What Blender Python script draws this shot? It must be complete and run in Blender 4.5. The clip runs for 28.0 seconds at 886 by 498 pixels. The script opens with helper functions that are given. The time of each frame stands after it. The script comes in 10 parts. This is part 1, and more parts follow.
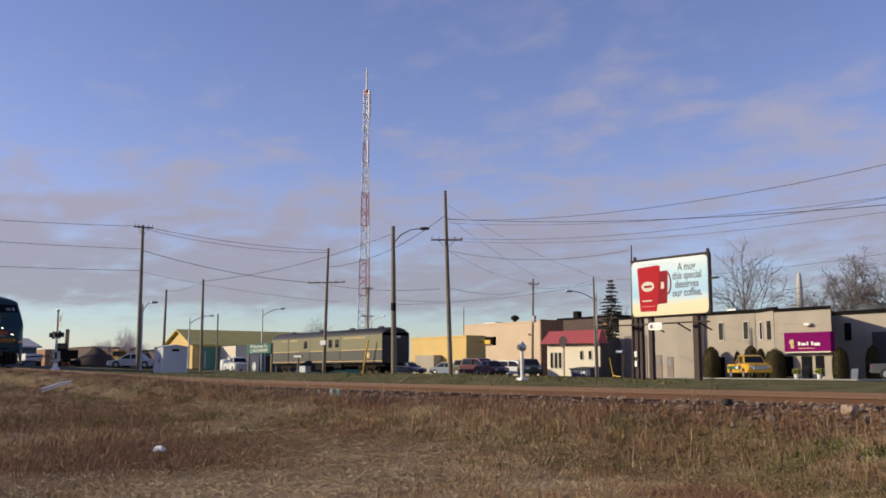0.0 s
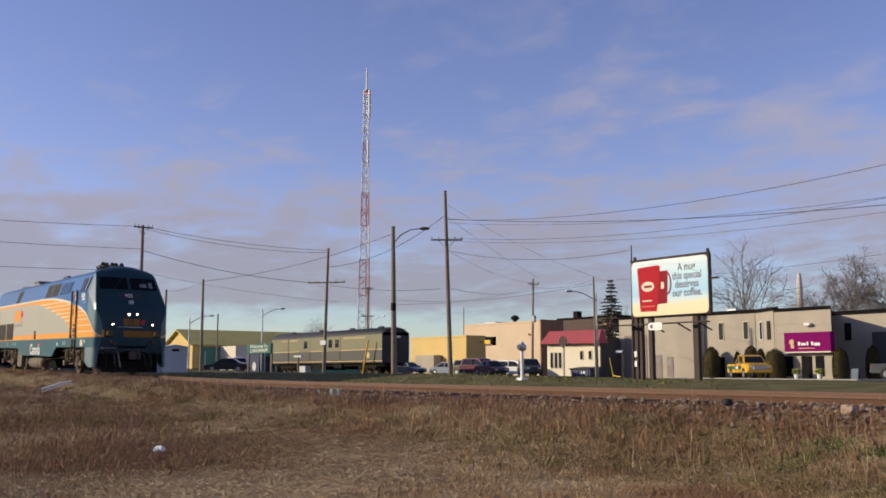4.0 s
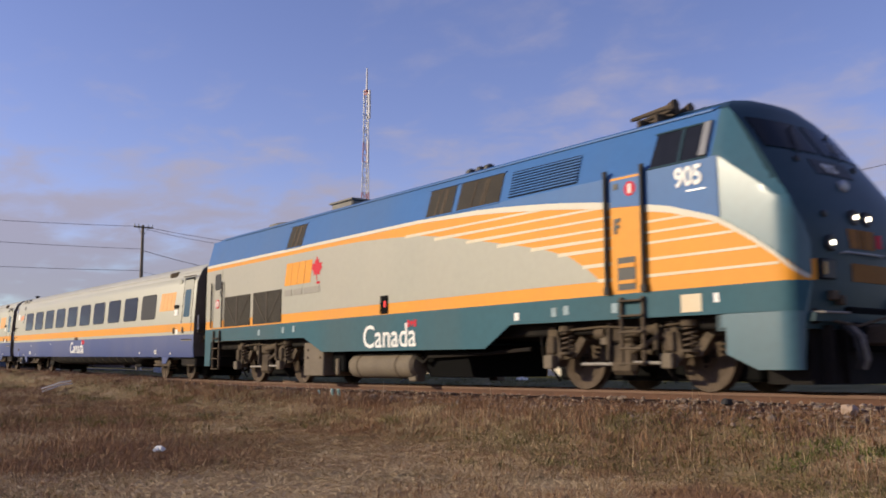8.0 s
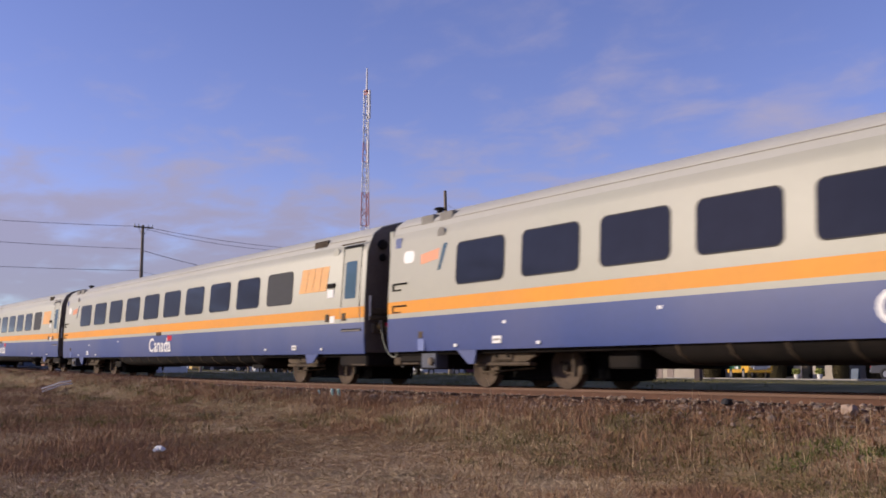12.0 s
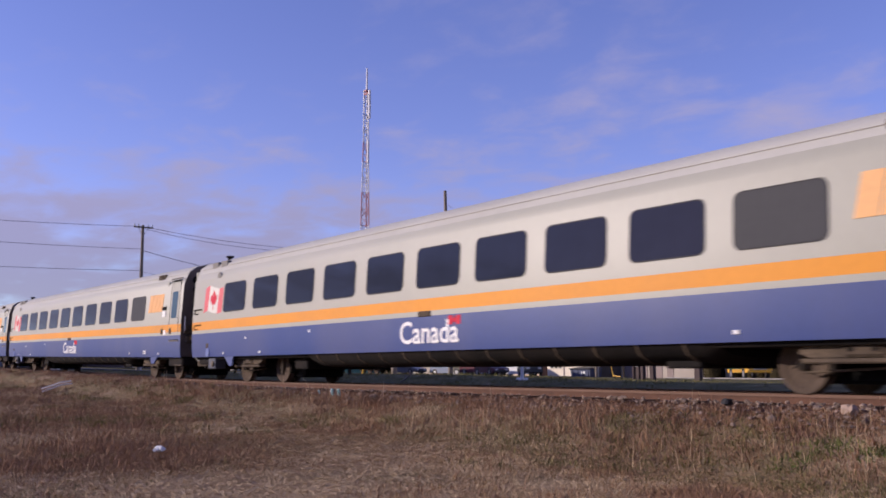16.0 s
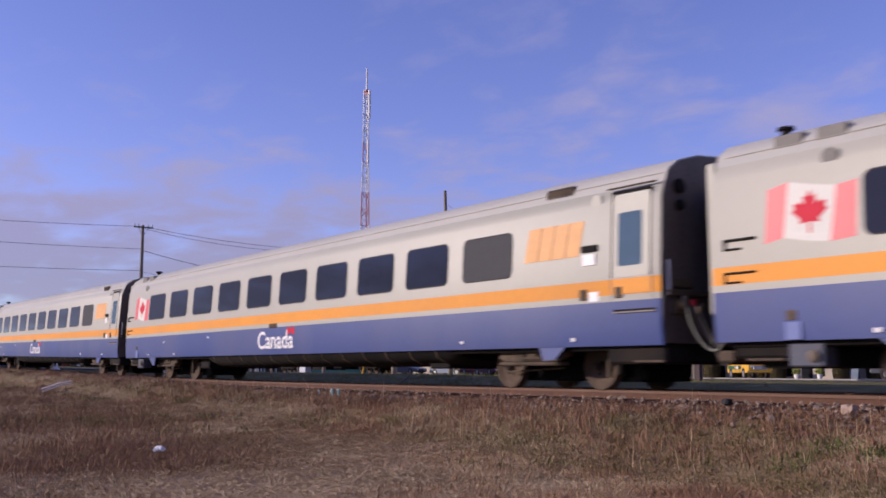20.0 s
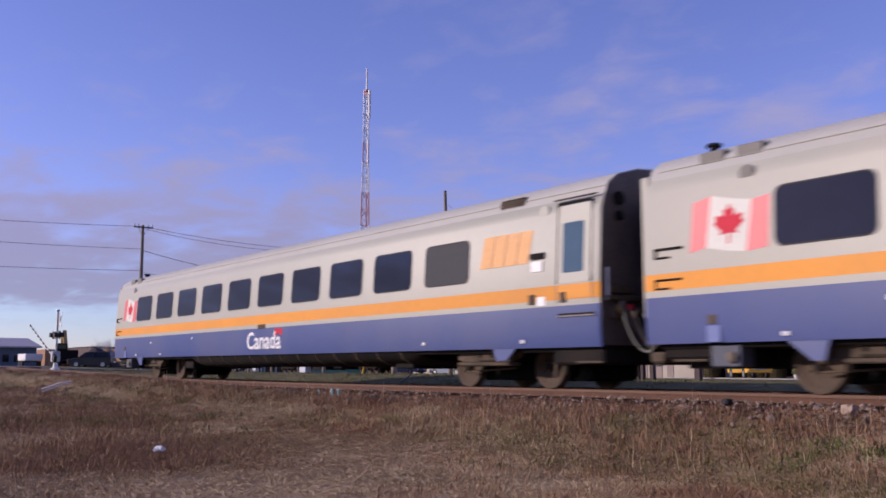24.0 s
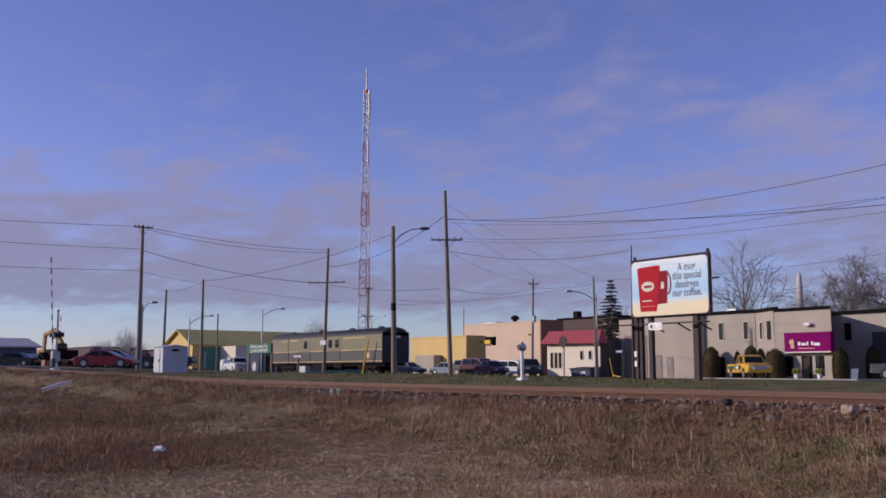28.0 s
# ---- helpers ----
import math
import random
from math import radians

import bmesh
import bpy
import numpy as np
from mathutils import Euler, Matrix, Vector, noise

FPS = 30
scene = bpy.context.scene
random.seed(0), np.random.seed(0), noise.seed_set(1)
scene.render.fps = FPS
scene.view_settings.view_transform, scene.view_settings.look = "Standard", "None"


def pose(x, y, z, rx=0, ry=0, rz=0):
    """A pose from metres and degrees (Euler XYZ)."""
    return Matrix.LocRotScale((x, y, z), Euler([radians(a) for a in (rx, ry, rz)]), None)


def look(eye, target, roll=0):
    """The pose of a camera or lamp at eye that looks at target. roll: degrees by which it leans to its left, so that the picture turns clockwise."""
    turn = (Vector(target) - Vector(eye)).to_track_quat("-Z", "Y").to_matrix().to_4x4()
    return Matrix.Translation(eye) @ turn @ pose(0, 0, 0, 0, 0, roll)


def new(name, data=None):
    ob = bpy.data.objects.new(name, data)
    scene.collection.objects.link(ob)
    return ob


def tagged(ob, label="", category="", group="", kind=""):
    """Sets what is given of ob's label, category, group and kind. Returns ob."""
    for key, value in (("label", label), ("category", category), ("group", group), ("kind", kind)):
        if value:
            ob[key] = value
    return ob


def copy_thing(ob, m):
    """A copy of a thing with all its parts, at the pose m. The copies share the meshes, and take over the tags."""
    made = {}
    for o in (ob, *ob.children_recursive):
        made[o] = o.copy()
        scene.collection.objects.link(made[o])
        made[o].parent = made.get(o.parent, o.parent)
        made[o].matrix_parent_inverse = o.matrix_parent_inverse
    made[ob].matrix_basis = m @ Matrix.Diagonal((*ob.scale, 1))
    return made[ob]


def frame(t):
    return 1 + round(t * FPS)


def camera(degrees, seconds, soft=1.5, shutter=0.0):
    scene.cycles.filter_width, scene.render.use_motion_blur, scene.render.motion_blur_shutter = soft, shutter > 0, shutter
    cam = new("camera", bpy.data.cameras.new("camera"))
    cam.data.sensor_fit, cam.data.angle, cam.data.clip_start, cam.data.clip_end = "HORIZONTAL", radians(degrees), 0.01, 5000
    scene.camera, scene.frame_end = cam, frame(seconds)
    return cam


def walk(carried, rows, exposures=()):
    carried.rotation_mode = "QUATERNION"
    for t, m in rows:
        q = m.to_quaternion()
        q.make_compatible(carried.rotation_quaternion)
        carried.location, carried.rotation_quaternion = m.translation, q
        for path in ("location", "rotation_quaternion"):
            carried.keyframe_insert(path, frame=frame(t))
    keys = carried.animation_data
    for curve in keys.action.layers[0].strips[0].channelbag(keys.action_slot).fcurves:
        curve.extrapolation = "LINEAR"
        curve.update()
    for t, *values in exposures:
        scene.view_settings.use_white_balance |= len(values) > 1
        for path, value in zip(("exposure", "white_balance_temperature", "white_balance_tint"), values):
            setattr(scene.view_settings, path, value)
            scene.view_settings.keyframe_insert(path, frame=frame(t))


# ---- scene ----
# World: x runs along the railway (towards the viewer's end), y across it, away from the camera; rail tops lie at z = 0.
cam = camera(50.0, 28.0, soft=1.7, shutter=0.3)
EYE = (0.0, 0.0, 0.325)
walk(cam, [(0.0, pose(*EYE, 97.314, 0, 53.685)), (28.0, pose(*EYE, 97.314, 0, 53.685))],
     exposures=[(0.0, 0.32, 6950, 9), (3.5, 0.32, 6950, 9), (6.0, 0.33, 6950, 10), (8.0, 0.36, 6900, 12), (11.0, 0.30, 6750, 15), (13.0, 0.28, 6120, 25), (20.0, 0.25, 5985, 30), (24.0, 0.21, 5920, 31), (25.0, 0.20, 5820, 29), (26.2, 0.12, 5720, 30), (27.0, 0.06, 5800, 28), (28.0, -0.12, 5950, 27)])

# ---- sky and sun ----
SUN_EL, SUN_DIR = 18.0, (-0.58, -0.815)
world = bpy.data.worlds.new("sky")
scene.world = world
world.use_nodes = True


def build_sky():
    nt = world.node_tree
    N, K = nt.nodes, nt.links
    N.clear()
    out, bg = N.new("ShaderNodeOutputWorld"), N.new("ShaderNodeBackground")
    sky = N.new("ShaderNodeTexSky")
    sky.sky_type, sky.sun_disc = "NISHITA", False
    sky.sun_elevation, sky.sun_rotation = radians(SUN_EL), math.atan2(SUN_DIR[0], SUN_DIR[1])
    sky.altitude, sky.air_density, sky.dust_density, sky.ozone_density = 100, 1.0, 0.25, 4.0
    tc, sep = N.new("ShaderNodeTexCoord"), N.new("ShaderNodeSeparateXYZ")
    K.new(tc.outputs["Generated"], sep.inputs[0])

    def mth(op, a, b=None, c=None):
        n = N.new("ShaderNodeMath")
        n.operation = op
        for i, v in enumerate((a, b, c)):
            if v is None:
                continue
            if isinstance(v, (int, float)):
                n.inputs[i].default_value = v
            else:
                K.new(v, n.inputs[i])
        return n.outputs[0]

    up = mth("MAXIMUM", sep.outputs["Z"], 0.0)
    den = mth("ADD", up, 0.16)
    comb = N.new("ShaderNodeCombineXYZ")
    K.new(mth("DIVIDE", sep.outputs["X"], den), comb.inputs[0])
    K.new(mth("DIVIDE", sep.outputs["Y"], den), comb.inputs[1])
    mp = N.new("ShaderNodeMapping")
    mp.inputs["Rotation"].default_value = (0, 0, radians(-25))
    mp.inputs["Scale"].default_value = (0.85, 1.05, 1.0)
    mp.inputs["Location"].default_value = (1.35, 0.4, 0.0)
    K.new(comb.outputs[0], mp.inputs[0])

    def noisy(scale, detail, rough, dist):
        n = N.new("ShaderNodeTexNoise")
        n.inputs["Scale"].default_value, n.inputs["Detail"].default_value = scale, detail
        n.inputs["Roughness"].default_value, n.inputs["Distortion"].default_value = rough, dist
        K.new(mp.outputs[0], n.inputs["Vector"])
        return n.outputs["Fac"]

    def ramp(v, lo, hi):
        n = N.new("ShaderNodeMapRange")
        n.interpolation_type = "SMOOTHSTEP"
        n.inputs["From Min"].default_value, n.inputs["From Max"].default_value = lo, hi
        K.new(v, n.inputs["Value"])
        return n.outputs[0]

    big, small = noisy(1.7, 6.0, 0.55, 0.25), noisy(6.0, 5.0, 0.55, 0.3)
    mix = mth("ADD", mth("MULTIPLY", big, 0.56), mth("MULTIPLY", small, 0.44))
    # a denser grey-mauve bank low over the horizon, a clear strip beneath it, broken cloud higher up
    low = mth("MULTIPLY", ramp(sep.outputs["Z"], 0.055, 0.075), mth("SUBTRACT", 1.0, ramp(sep.outputs["Z"], 0.10, 0.24)))
    high = ramp(sep.outputs["Z"], 0.20, 0.36)
    # more cloud towards the town side of the sky
    side = mth("ADD", mth("MULTIPLY", sep.outputs["X"], 0.592), mth("MULTIPLY", sep.outputs["Y"], 0.806))
    bank = mth("MINIMUM", mth("MAXIMUM", mth("SUBTRACT", 0.60, mth("MULTIPLY", side, 1.0)), 0.28), 1.0)
    cover = mth("ADD", mix, mth("MULTIPLY", mth("MULTIPLY", low, bank), 0.25))
    cover = mth("ADD", cover, mth("MULTIPLY", side, 0.10))
    cover = mth("SUBTRACT", cover, mth("MULTIPLY", high, 0.07))
    fac = mth("MULTIPLY", ramp(cover, 0.43, 0.70), mth("SUBTRACT", 0.80, mth("MULTIPLY", high, 0.38)))
    fac = mth("MULTIPLY", fac, ramp(sep.outputs["Z"], 0.03, 0.075))
    tint = N.new("ShaderNodeMix")
    tint.data_type = "RGBA"
    tint.inputs["A"].default_value, tint.inputs["B"].default_value = CLOUD_LIT, CLOUD_GREY
    K.new(ramp(sep.outputs["Z"], 0.30, 0.08), tint.inputs["Factor"])
    blue = N.new("ShaderNodeMix")
    blue.data_type, blue.blend_type = "RGBA", "MULTIPLY"
    blue.inputs["Factor"].default_value = 1.0
    wash = N.new("ShaderNodeMix")
    wash.data_type = "RGBA"
    wash.inputs["A"].default_value, wash.inputs["B"].default_value = (1.02, 0.96, 1.06, 1), SKY_TINT
    K.new(ramp(sep.outputs["Z"], 0.05, 0.16), wash.inputs["Factor"])
    K.new(wash.outputs["Result"], blue.inputs["B"])
    K.new(sky.outputs[0], blue.inputs["A"])
    mixc = N.new("ShaderNodeMix")
    mixc.data_type = "RGBA"
    K.new(fac, mixc.inputs["Factor"])
    K.new(blue.outputs["Result"], mixc.inputs["A"])
    K.new(tint.outputs["Result"], mixc.inputs["B"])
    K.new(mixc.outputs["Result"], bg.inputs["Color"])
    bg.inputs["Strength"].default_value = 0.12
    K.new(bg.outputs[0], out.inputs[0])


CLOUD_LIT, CLOUD_GREY, SKY_TINT = (3.12, 2.88, 3.4, 1), (2.22, 2.14, 2.75, 1), (1.25, 0.93, 1.12, 1)
build_sky()
sun = new("sun", bpy.data.lights.new("sun", "SUN"))
sun.data.energy, sun.data.angle, sun.data.color = 3.4, radians(0.6), (1.0, 0.90, 0.68)
sun.matrix_world = look((0, 0, 60), (-SUN_DIR[0] * 50, -SUN_DIR[1] * 50, 60 - 50 * math.tan(radians(SUN_EL))))


# ---- materials ----
def material(name, base, rough=0.6, metal=0.0, vary=0.18, scale=3.0, fine=40.0, bump=0.15, dirt=None, dirt_amount=0.35,
             random_tint=0.0, island=0.0, emit=None, alpha=None, spec=0.5, stretch=(1, 1, 1), streaks=0.0, coat=0.0):
    """A surface of one base colour with variation at two scales, some dirt, and fine relief."""
    m = bpy.data.materials.new(name)
    m.use_nodes = True
    nt = m.node_tree
    N, K = nt.nodes, nt.links
    b = N["Principled BSDF"]
    b.inputs["Roughness"].default_value, b.inputs["Metallic"].default_value = rough, metal
    b.inputs["Specular IOR Level"].default_value = spec
    if coat:
        b.inputs["Coat Weight"].default_value, b.inputs["Coat Roughness"].default_value = coat, 0.2
    tc, mp = N.new("ShaderNodeTexCoord"), N.new("ShaderNodeMapping")
    mp.inputs["Scale"].default_value = stretch
    K.new(tc.outputs["Object"], mp.inputs[0])

    def noisy(s, detail=4.0):
        n = N.new("ShaderNodeTexNoise")
        n.inputs["Scale"].default_value, n.inputs["Detail"].default_value = s, detail
        K.new(mp.outputs[0], n.inputs["Vector"])
        return n

    n1, n2 = noisy(scale), noisy(fine, 3.0)
    add = N.new("ShaderNodeMath")
    add.operation = "ADD"
    K.new(n1.outputs["Fac"], add.inputs[0])
    K.new(n2.outputs["Fac"], add.inputs[1])
    mr = N.new("ShaderNodeMapRange")
    mr.inputs["From Min"].default_value, mr.inputs["From Max"].default_value = 0.6, 1.4
    mr.inputs["To Min"].default_value, mr.inputs["To Max"].default_value = 1 - vary, 1 + vary
    K.new(add.outputs[0], mr.inputs["Value"])
    val = mr.outputs[0]
    if random_tint or island:
        src = N.new("ShaderNodeObjectInfo").outputs["Random"] if random_tint else N.new("ShaderNodeNewGeometry").outputs["Random Per Island"]
        r2 = N.new("ShaderNodeMapRange")
        amount = random_tint or island
        r2.inputs["To Min"].default_value, r2.inputs["To Max"].default_value = 1 - amount, 1 + amount
        K.new(src, r2.inputs["Value"])
        mu = N.new("ShaderNodeMath")
        mu.operation = "MULTIPLY"
        K.new(val, mu.inputs[0])
        K.new(r2.outputs[0], mu.inputs[1])
        val = mu.outputs[0]
    col = N.new("ShaderNodeMix")
    col.data_type, col.blend_type = "RGBA", "MULTIPLY"
    col.inputs["Factor"].default_value = 1.0
    col.inputs["A"].default_value = (*base, 1)
    K.new(val, col.inputs["B"])
    colour = col.outputs["Result"]
    if dirt:
        n3 = noisy(scale * 0.35 + 0.05, 6.0)
        if streaks:
            mp2 = N.new("ShaderNodeMapping")
            mp2.inputs["Scale"].default_value = (streaks, streaks, 0.25)
            K.new(tc.outputs["Object"], mp2.inputs[0])
            K.new(mp2.outputs[0], n3.inputs["Vector"])
        r3 = N.new("ShaderNodeMapRange")
        r3.inputs["From Min"].default_value, r3.inputs["From Max"].default_value = 0.45, 0.75
        r3.inputs["To Max"].default_value = dirt_amount
        K.new(n3.outputs["Fac"], r3.inputs["Value"])
        dm = N.new("ShaderNodeMix")
        dm.data_type = "RGBA"
        K.new(r3.outputs[0], dm.inputs["Factor"])
        K.new(colour, dm.inputs["A"])
        dm.inputs["B"].default_value = (*dirt, 1)
        colour = dm.outputs["Result"]
    K.new(colour, b.inputs["Base Color"])
    if bump:
        bp = N.new("ShaderNodeBump")
        bp.inputs["Strength"].default_value, bp.inputs["Distance"].default_value = bump, 0.02
        K.new(n2.outputs["Fac"], bp.inputs["Height"])
        K.new(bp.outputs[0], b.inputs["Normal"])
    if emit:
        b.inputs["Emission Color"].default_value, b.inputs["Emission Strength"].default_value = (*emit[0], 1), emit[1]
    return m


DUST = (0.16, 0.12, 0.09)
M = {}


def mats():
    d = M
    d["coach_grey"] = material("coach_grey_paint", (0.365, 0.355, 0.282), 0.5, spec=0.5, vary=0.04, scale=0.5, fine=6, bump=0.02, dirt=(0.42, 0.38, 0.32), dirt_amount=0.3, streaks=1.5)
    d["coach_roof"] = material("coach_roof_paint", (0.42, 0.408, 0.36), 0.65, spec=0.25, vary=0.05, scale=0.5, fine=6, bump=0.03, dirt=(0.35, 0.32, 0.28), dirt_amount=0.4)
    d["coach_blue"] = material("coach_blue_paint", (0.026, 0.052, 0.19), 0.48, spec=0.45, vary=0.08, scale=0.6, fine=8, bump=0.02, dirt=(0.14, 0.13, 0.18), dirt_amount=0.35, streaks=1.2)
    d["gold"] = material("golden_yellow_paint", (0.74, 0.295, 0.028), 0.55, spec=0.25, vary=0.06, scale=0.6, fine=8, bump=0.02, dirt=(0.5, 0.24, 0.08), dirt_amount=0.35, streaks=1.4)
    d["gold_faded"] = material("faded_orange_film", (0.70, 0.35, 0.11), 0.6, vary=0.1, scale=2, fine=12, bump=0.02)
    d["loco_grey"] = material("loco_grey_paint", (0.345, 0.33, 0.268), 0.47, spec=0.45, vary=0.05, scale=0.5, fine=7, bump=0.02, dirt=(0.40, 0.35, 0.28), dirt_amount=0.35, streaks=1.6)
    d["loco_blue"] = material("loco_blue_paint", (0.022, 0.118, 0.33), 0.5, spec=0.25, vary=0.07, scale=0.6, fine=7, bump=0.02, dirt=(0.08, 0.12, 0.18), dirt_amount=0.4, streaks=1.4)
    d["loco_teal"] = material("loco_teal_paint", (0.036, 0.112, 0.15), 0.32, spec=0.35, vary=0.1, scale=0.7, fine=8, bump=0.02, dirt=(0.09, 0.10, 0.10), dirt_amount=0.4, streaks=1.2, coat=0.5)
    d["loco_sill"] = material("dusty_teal_sill_paint", (0.032, 0.105, 0.135), 0.6, spec=0.15, vary=0.1, scale=0.7, fine=8, bump=0.02, dirt=(0.10, 0.10, 0.09), dirt_amount=0.4, streaks=1.2)
    # darker than loco_teal: the shade on the front is put into the colour
    d["loco_nose"] = material("shaded_teal_nose_paint", (0.015, 0.045, 0.060), 0.36, vary=0.12, scale=0.8, fine=9, bump=0.02, dirt=(0.02, 0.032, 0.038), dirt_amount=0.4, spec=0.2)
    d["white"] = material("white_paint", (0.78, 0.76, 0.72), 0.5, vary=0.06, scale=2, fine=20, bump=0.03)
    d["cream"] = material("cream_line_paint", (0.60, 0.55, 0.44), 0.55, vary=0.06, scale=2, fine=20, bump=0.02)
    d["red"] = material("red_film", (0.58, 0.025, 0.045), 0.6, spec=0.15, vary=0.08, scale=2, fine=15, bump=0.02)
    d["red_faded"] = material("faded_red_film", (0.64, 0.085, 0.09), 0.5, vary=0.1, scale=3, fine=15, bump=0.02)
    d["glass_coach"] = material("tinted_window_glass", (0.012, 0.016, 0.027), 0.02, vary=0.15, scale=0.4, fine=3, bump=0.0, spec=0.22)
    d["glass_dark"] = material("dark_window_glass", (0.014, 0.015, 0.018), 0.03, vary=0.2, scale=1, fine=5, bump=0.0, spec=0.22)
    d["glass_green"] = material("door_window_glass", (0.04, 0.09, 0.12), 0.03, vary=0.1, scale=1, fine=5, bump=0.0)
    d["rubber"] = material("black_rubber", (0.018, 0.016, 0.016), 0.75, vary=0.25, scale=2, fine=20, bump=0.2)
    d["black"] = material("black_paint", (0.02, 0.02, 0.022), 0.55, vary=0.25, scale=2, fine=20, bump=0.1, dirt=DUST, dirt_amount=0.25)
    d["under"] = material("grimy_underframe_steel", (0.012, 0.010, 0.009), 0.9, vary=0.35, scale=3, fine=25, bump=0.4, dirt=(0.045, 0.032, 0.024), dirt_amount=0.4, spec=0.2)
    d["bogie"] = material("dusty_truck_steel", (0.105, 0.078, 0.054), 0.9, vary=0.35, scale=4, fine=30, bump=0.4, dirt=(0.035, 0.027, 0.022), dirt_amount=0.7, spec=0.2)
    d["wheel"] = material("brown_wheel_steel", (0.10, 0.072, 0.052), 0.9, 0.0, vary=0.25, scale=5, fine=30, bump=0.3, dirt=(0.05, 0.037, 0.03), dirt_amount=0.6, spec=0.2)
    d["steel"] = material("worn_bright_steel", (0.45, 0.44, 0.42), 0.35, 0.9, vary=0.2, scale=4, fine=40, bump=0.1)
    d["steel_dull"] = material("dull_pale_steel", (0.26, 0.23, 0.20), 0.7, vary=0.2, scale=4, fine=30, bump=0.1)
    d["hose_tan"] = material("dusty_tan_paint", (0.16, 0.125, 0.088), 0.85, vary=0.2, scale=2, fine=20, bump=0.15, dirt=(0.10, 0.075, 0.055), dirt_amount=0.5)
    d["louvre"] = material("grey_louvre_paint", (0.20, 0.185, 0.16), 0.8, vary=0.15, bump=0.1)
    d["galv"] = material("galvanised_steel", (0.42, 0.43, 0.44), 0.5, 0.6, vary=0.2, scale=4, fine=40, bump=0.1)
    d["silver"] = material("silver_paint", (0.5, 0.5, 0.52), 0.35, 0.5, vary=0.1, scale=2, fine=20, bump=0.03)
    d["lamp_on"] = material("lit_headlamp", (0.9, 0.9, 0.85), 0.2, vary=0.02, bump=0, emit=((1.0, 0.90, 0.72), 7.0))
    d["lamp_red"] = material("red_marker_lens", (0.5, 0.02, 0.02), 0.2, vary=0.1, bump=0, emit=((1.0, 0.05, 0.04), 0.5))
    d["rail"] = material("rusty_rail_steel", (0.105, 0.046, 0.025), 0.8, 0.2, vary=0.3, scale=3, fine=30, bump=0.3)
    d["railhead"] = material("worn_railhead", (0.125, 0.064, 0.038), 0.6, 0.3, vary=0.15, scale=2, fine=30, bump=0.05)
    d["sleeper"] = material("weathered_timber", (0.080, 0.046, 0.031), 0.9, vary=0.3, scale=3, fine=25, bump=0.5, random_tint=0.3, stretch=(6, 1, 6))
    d["stone"] = material("ballast_stone", (0.25, 0.18, 0.13), 0.9, vary=0.25, scale=6, fine=40, bump=0.4, island=0.4)
    d["stone_rust"] = material("rust_stained_ballast", (0.092, 0.040, 0.021), 0.9, vary=0.25, scale=6, fine=40, bump=0.4, island=0.4)
    d["pole_wood"] = material("weathered_pole_timber", (0.23, 0.185, 0.135), 0.9, vary=0.3, scale=2, fine=20, bump=0.5, stretch=(5, 5, 0.5), dirt=(0.08, 0.06, 0.05), dirt_amount=0.5)
    d["cable"] = material("black_cable", (0.03, 0.03, 0.035), 0.7, vary=0.1, bump=0)
    d["asphalt"] = material("worn_asphalt", (0.055, 0.053, 0.052), 0.9, vary=0.2, scale=0.5, fine=30, bump=0.3, dirt=(0.10, 0.09, 0.08), dirt_amount=0.5)
    d["concrete"] = material("pale_concrete", (0.33, 0.31, 0.28), 0.9, vary=0.15, scale=1.5, fine=25, bump=0.3, dirt=(0.22, 0.19, 0.16), dirt_amount=0.5)


mats()


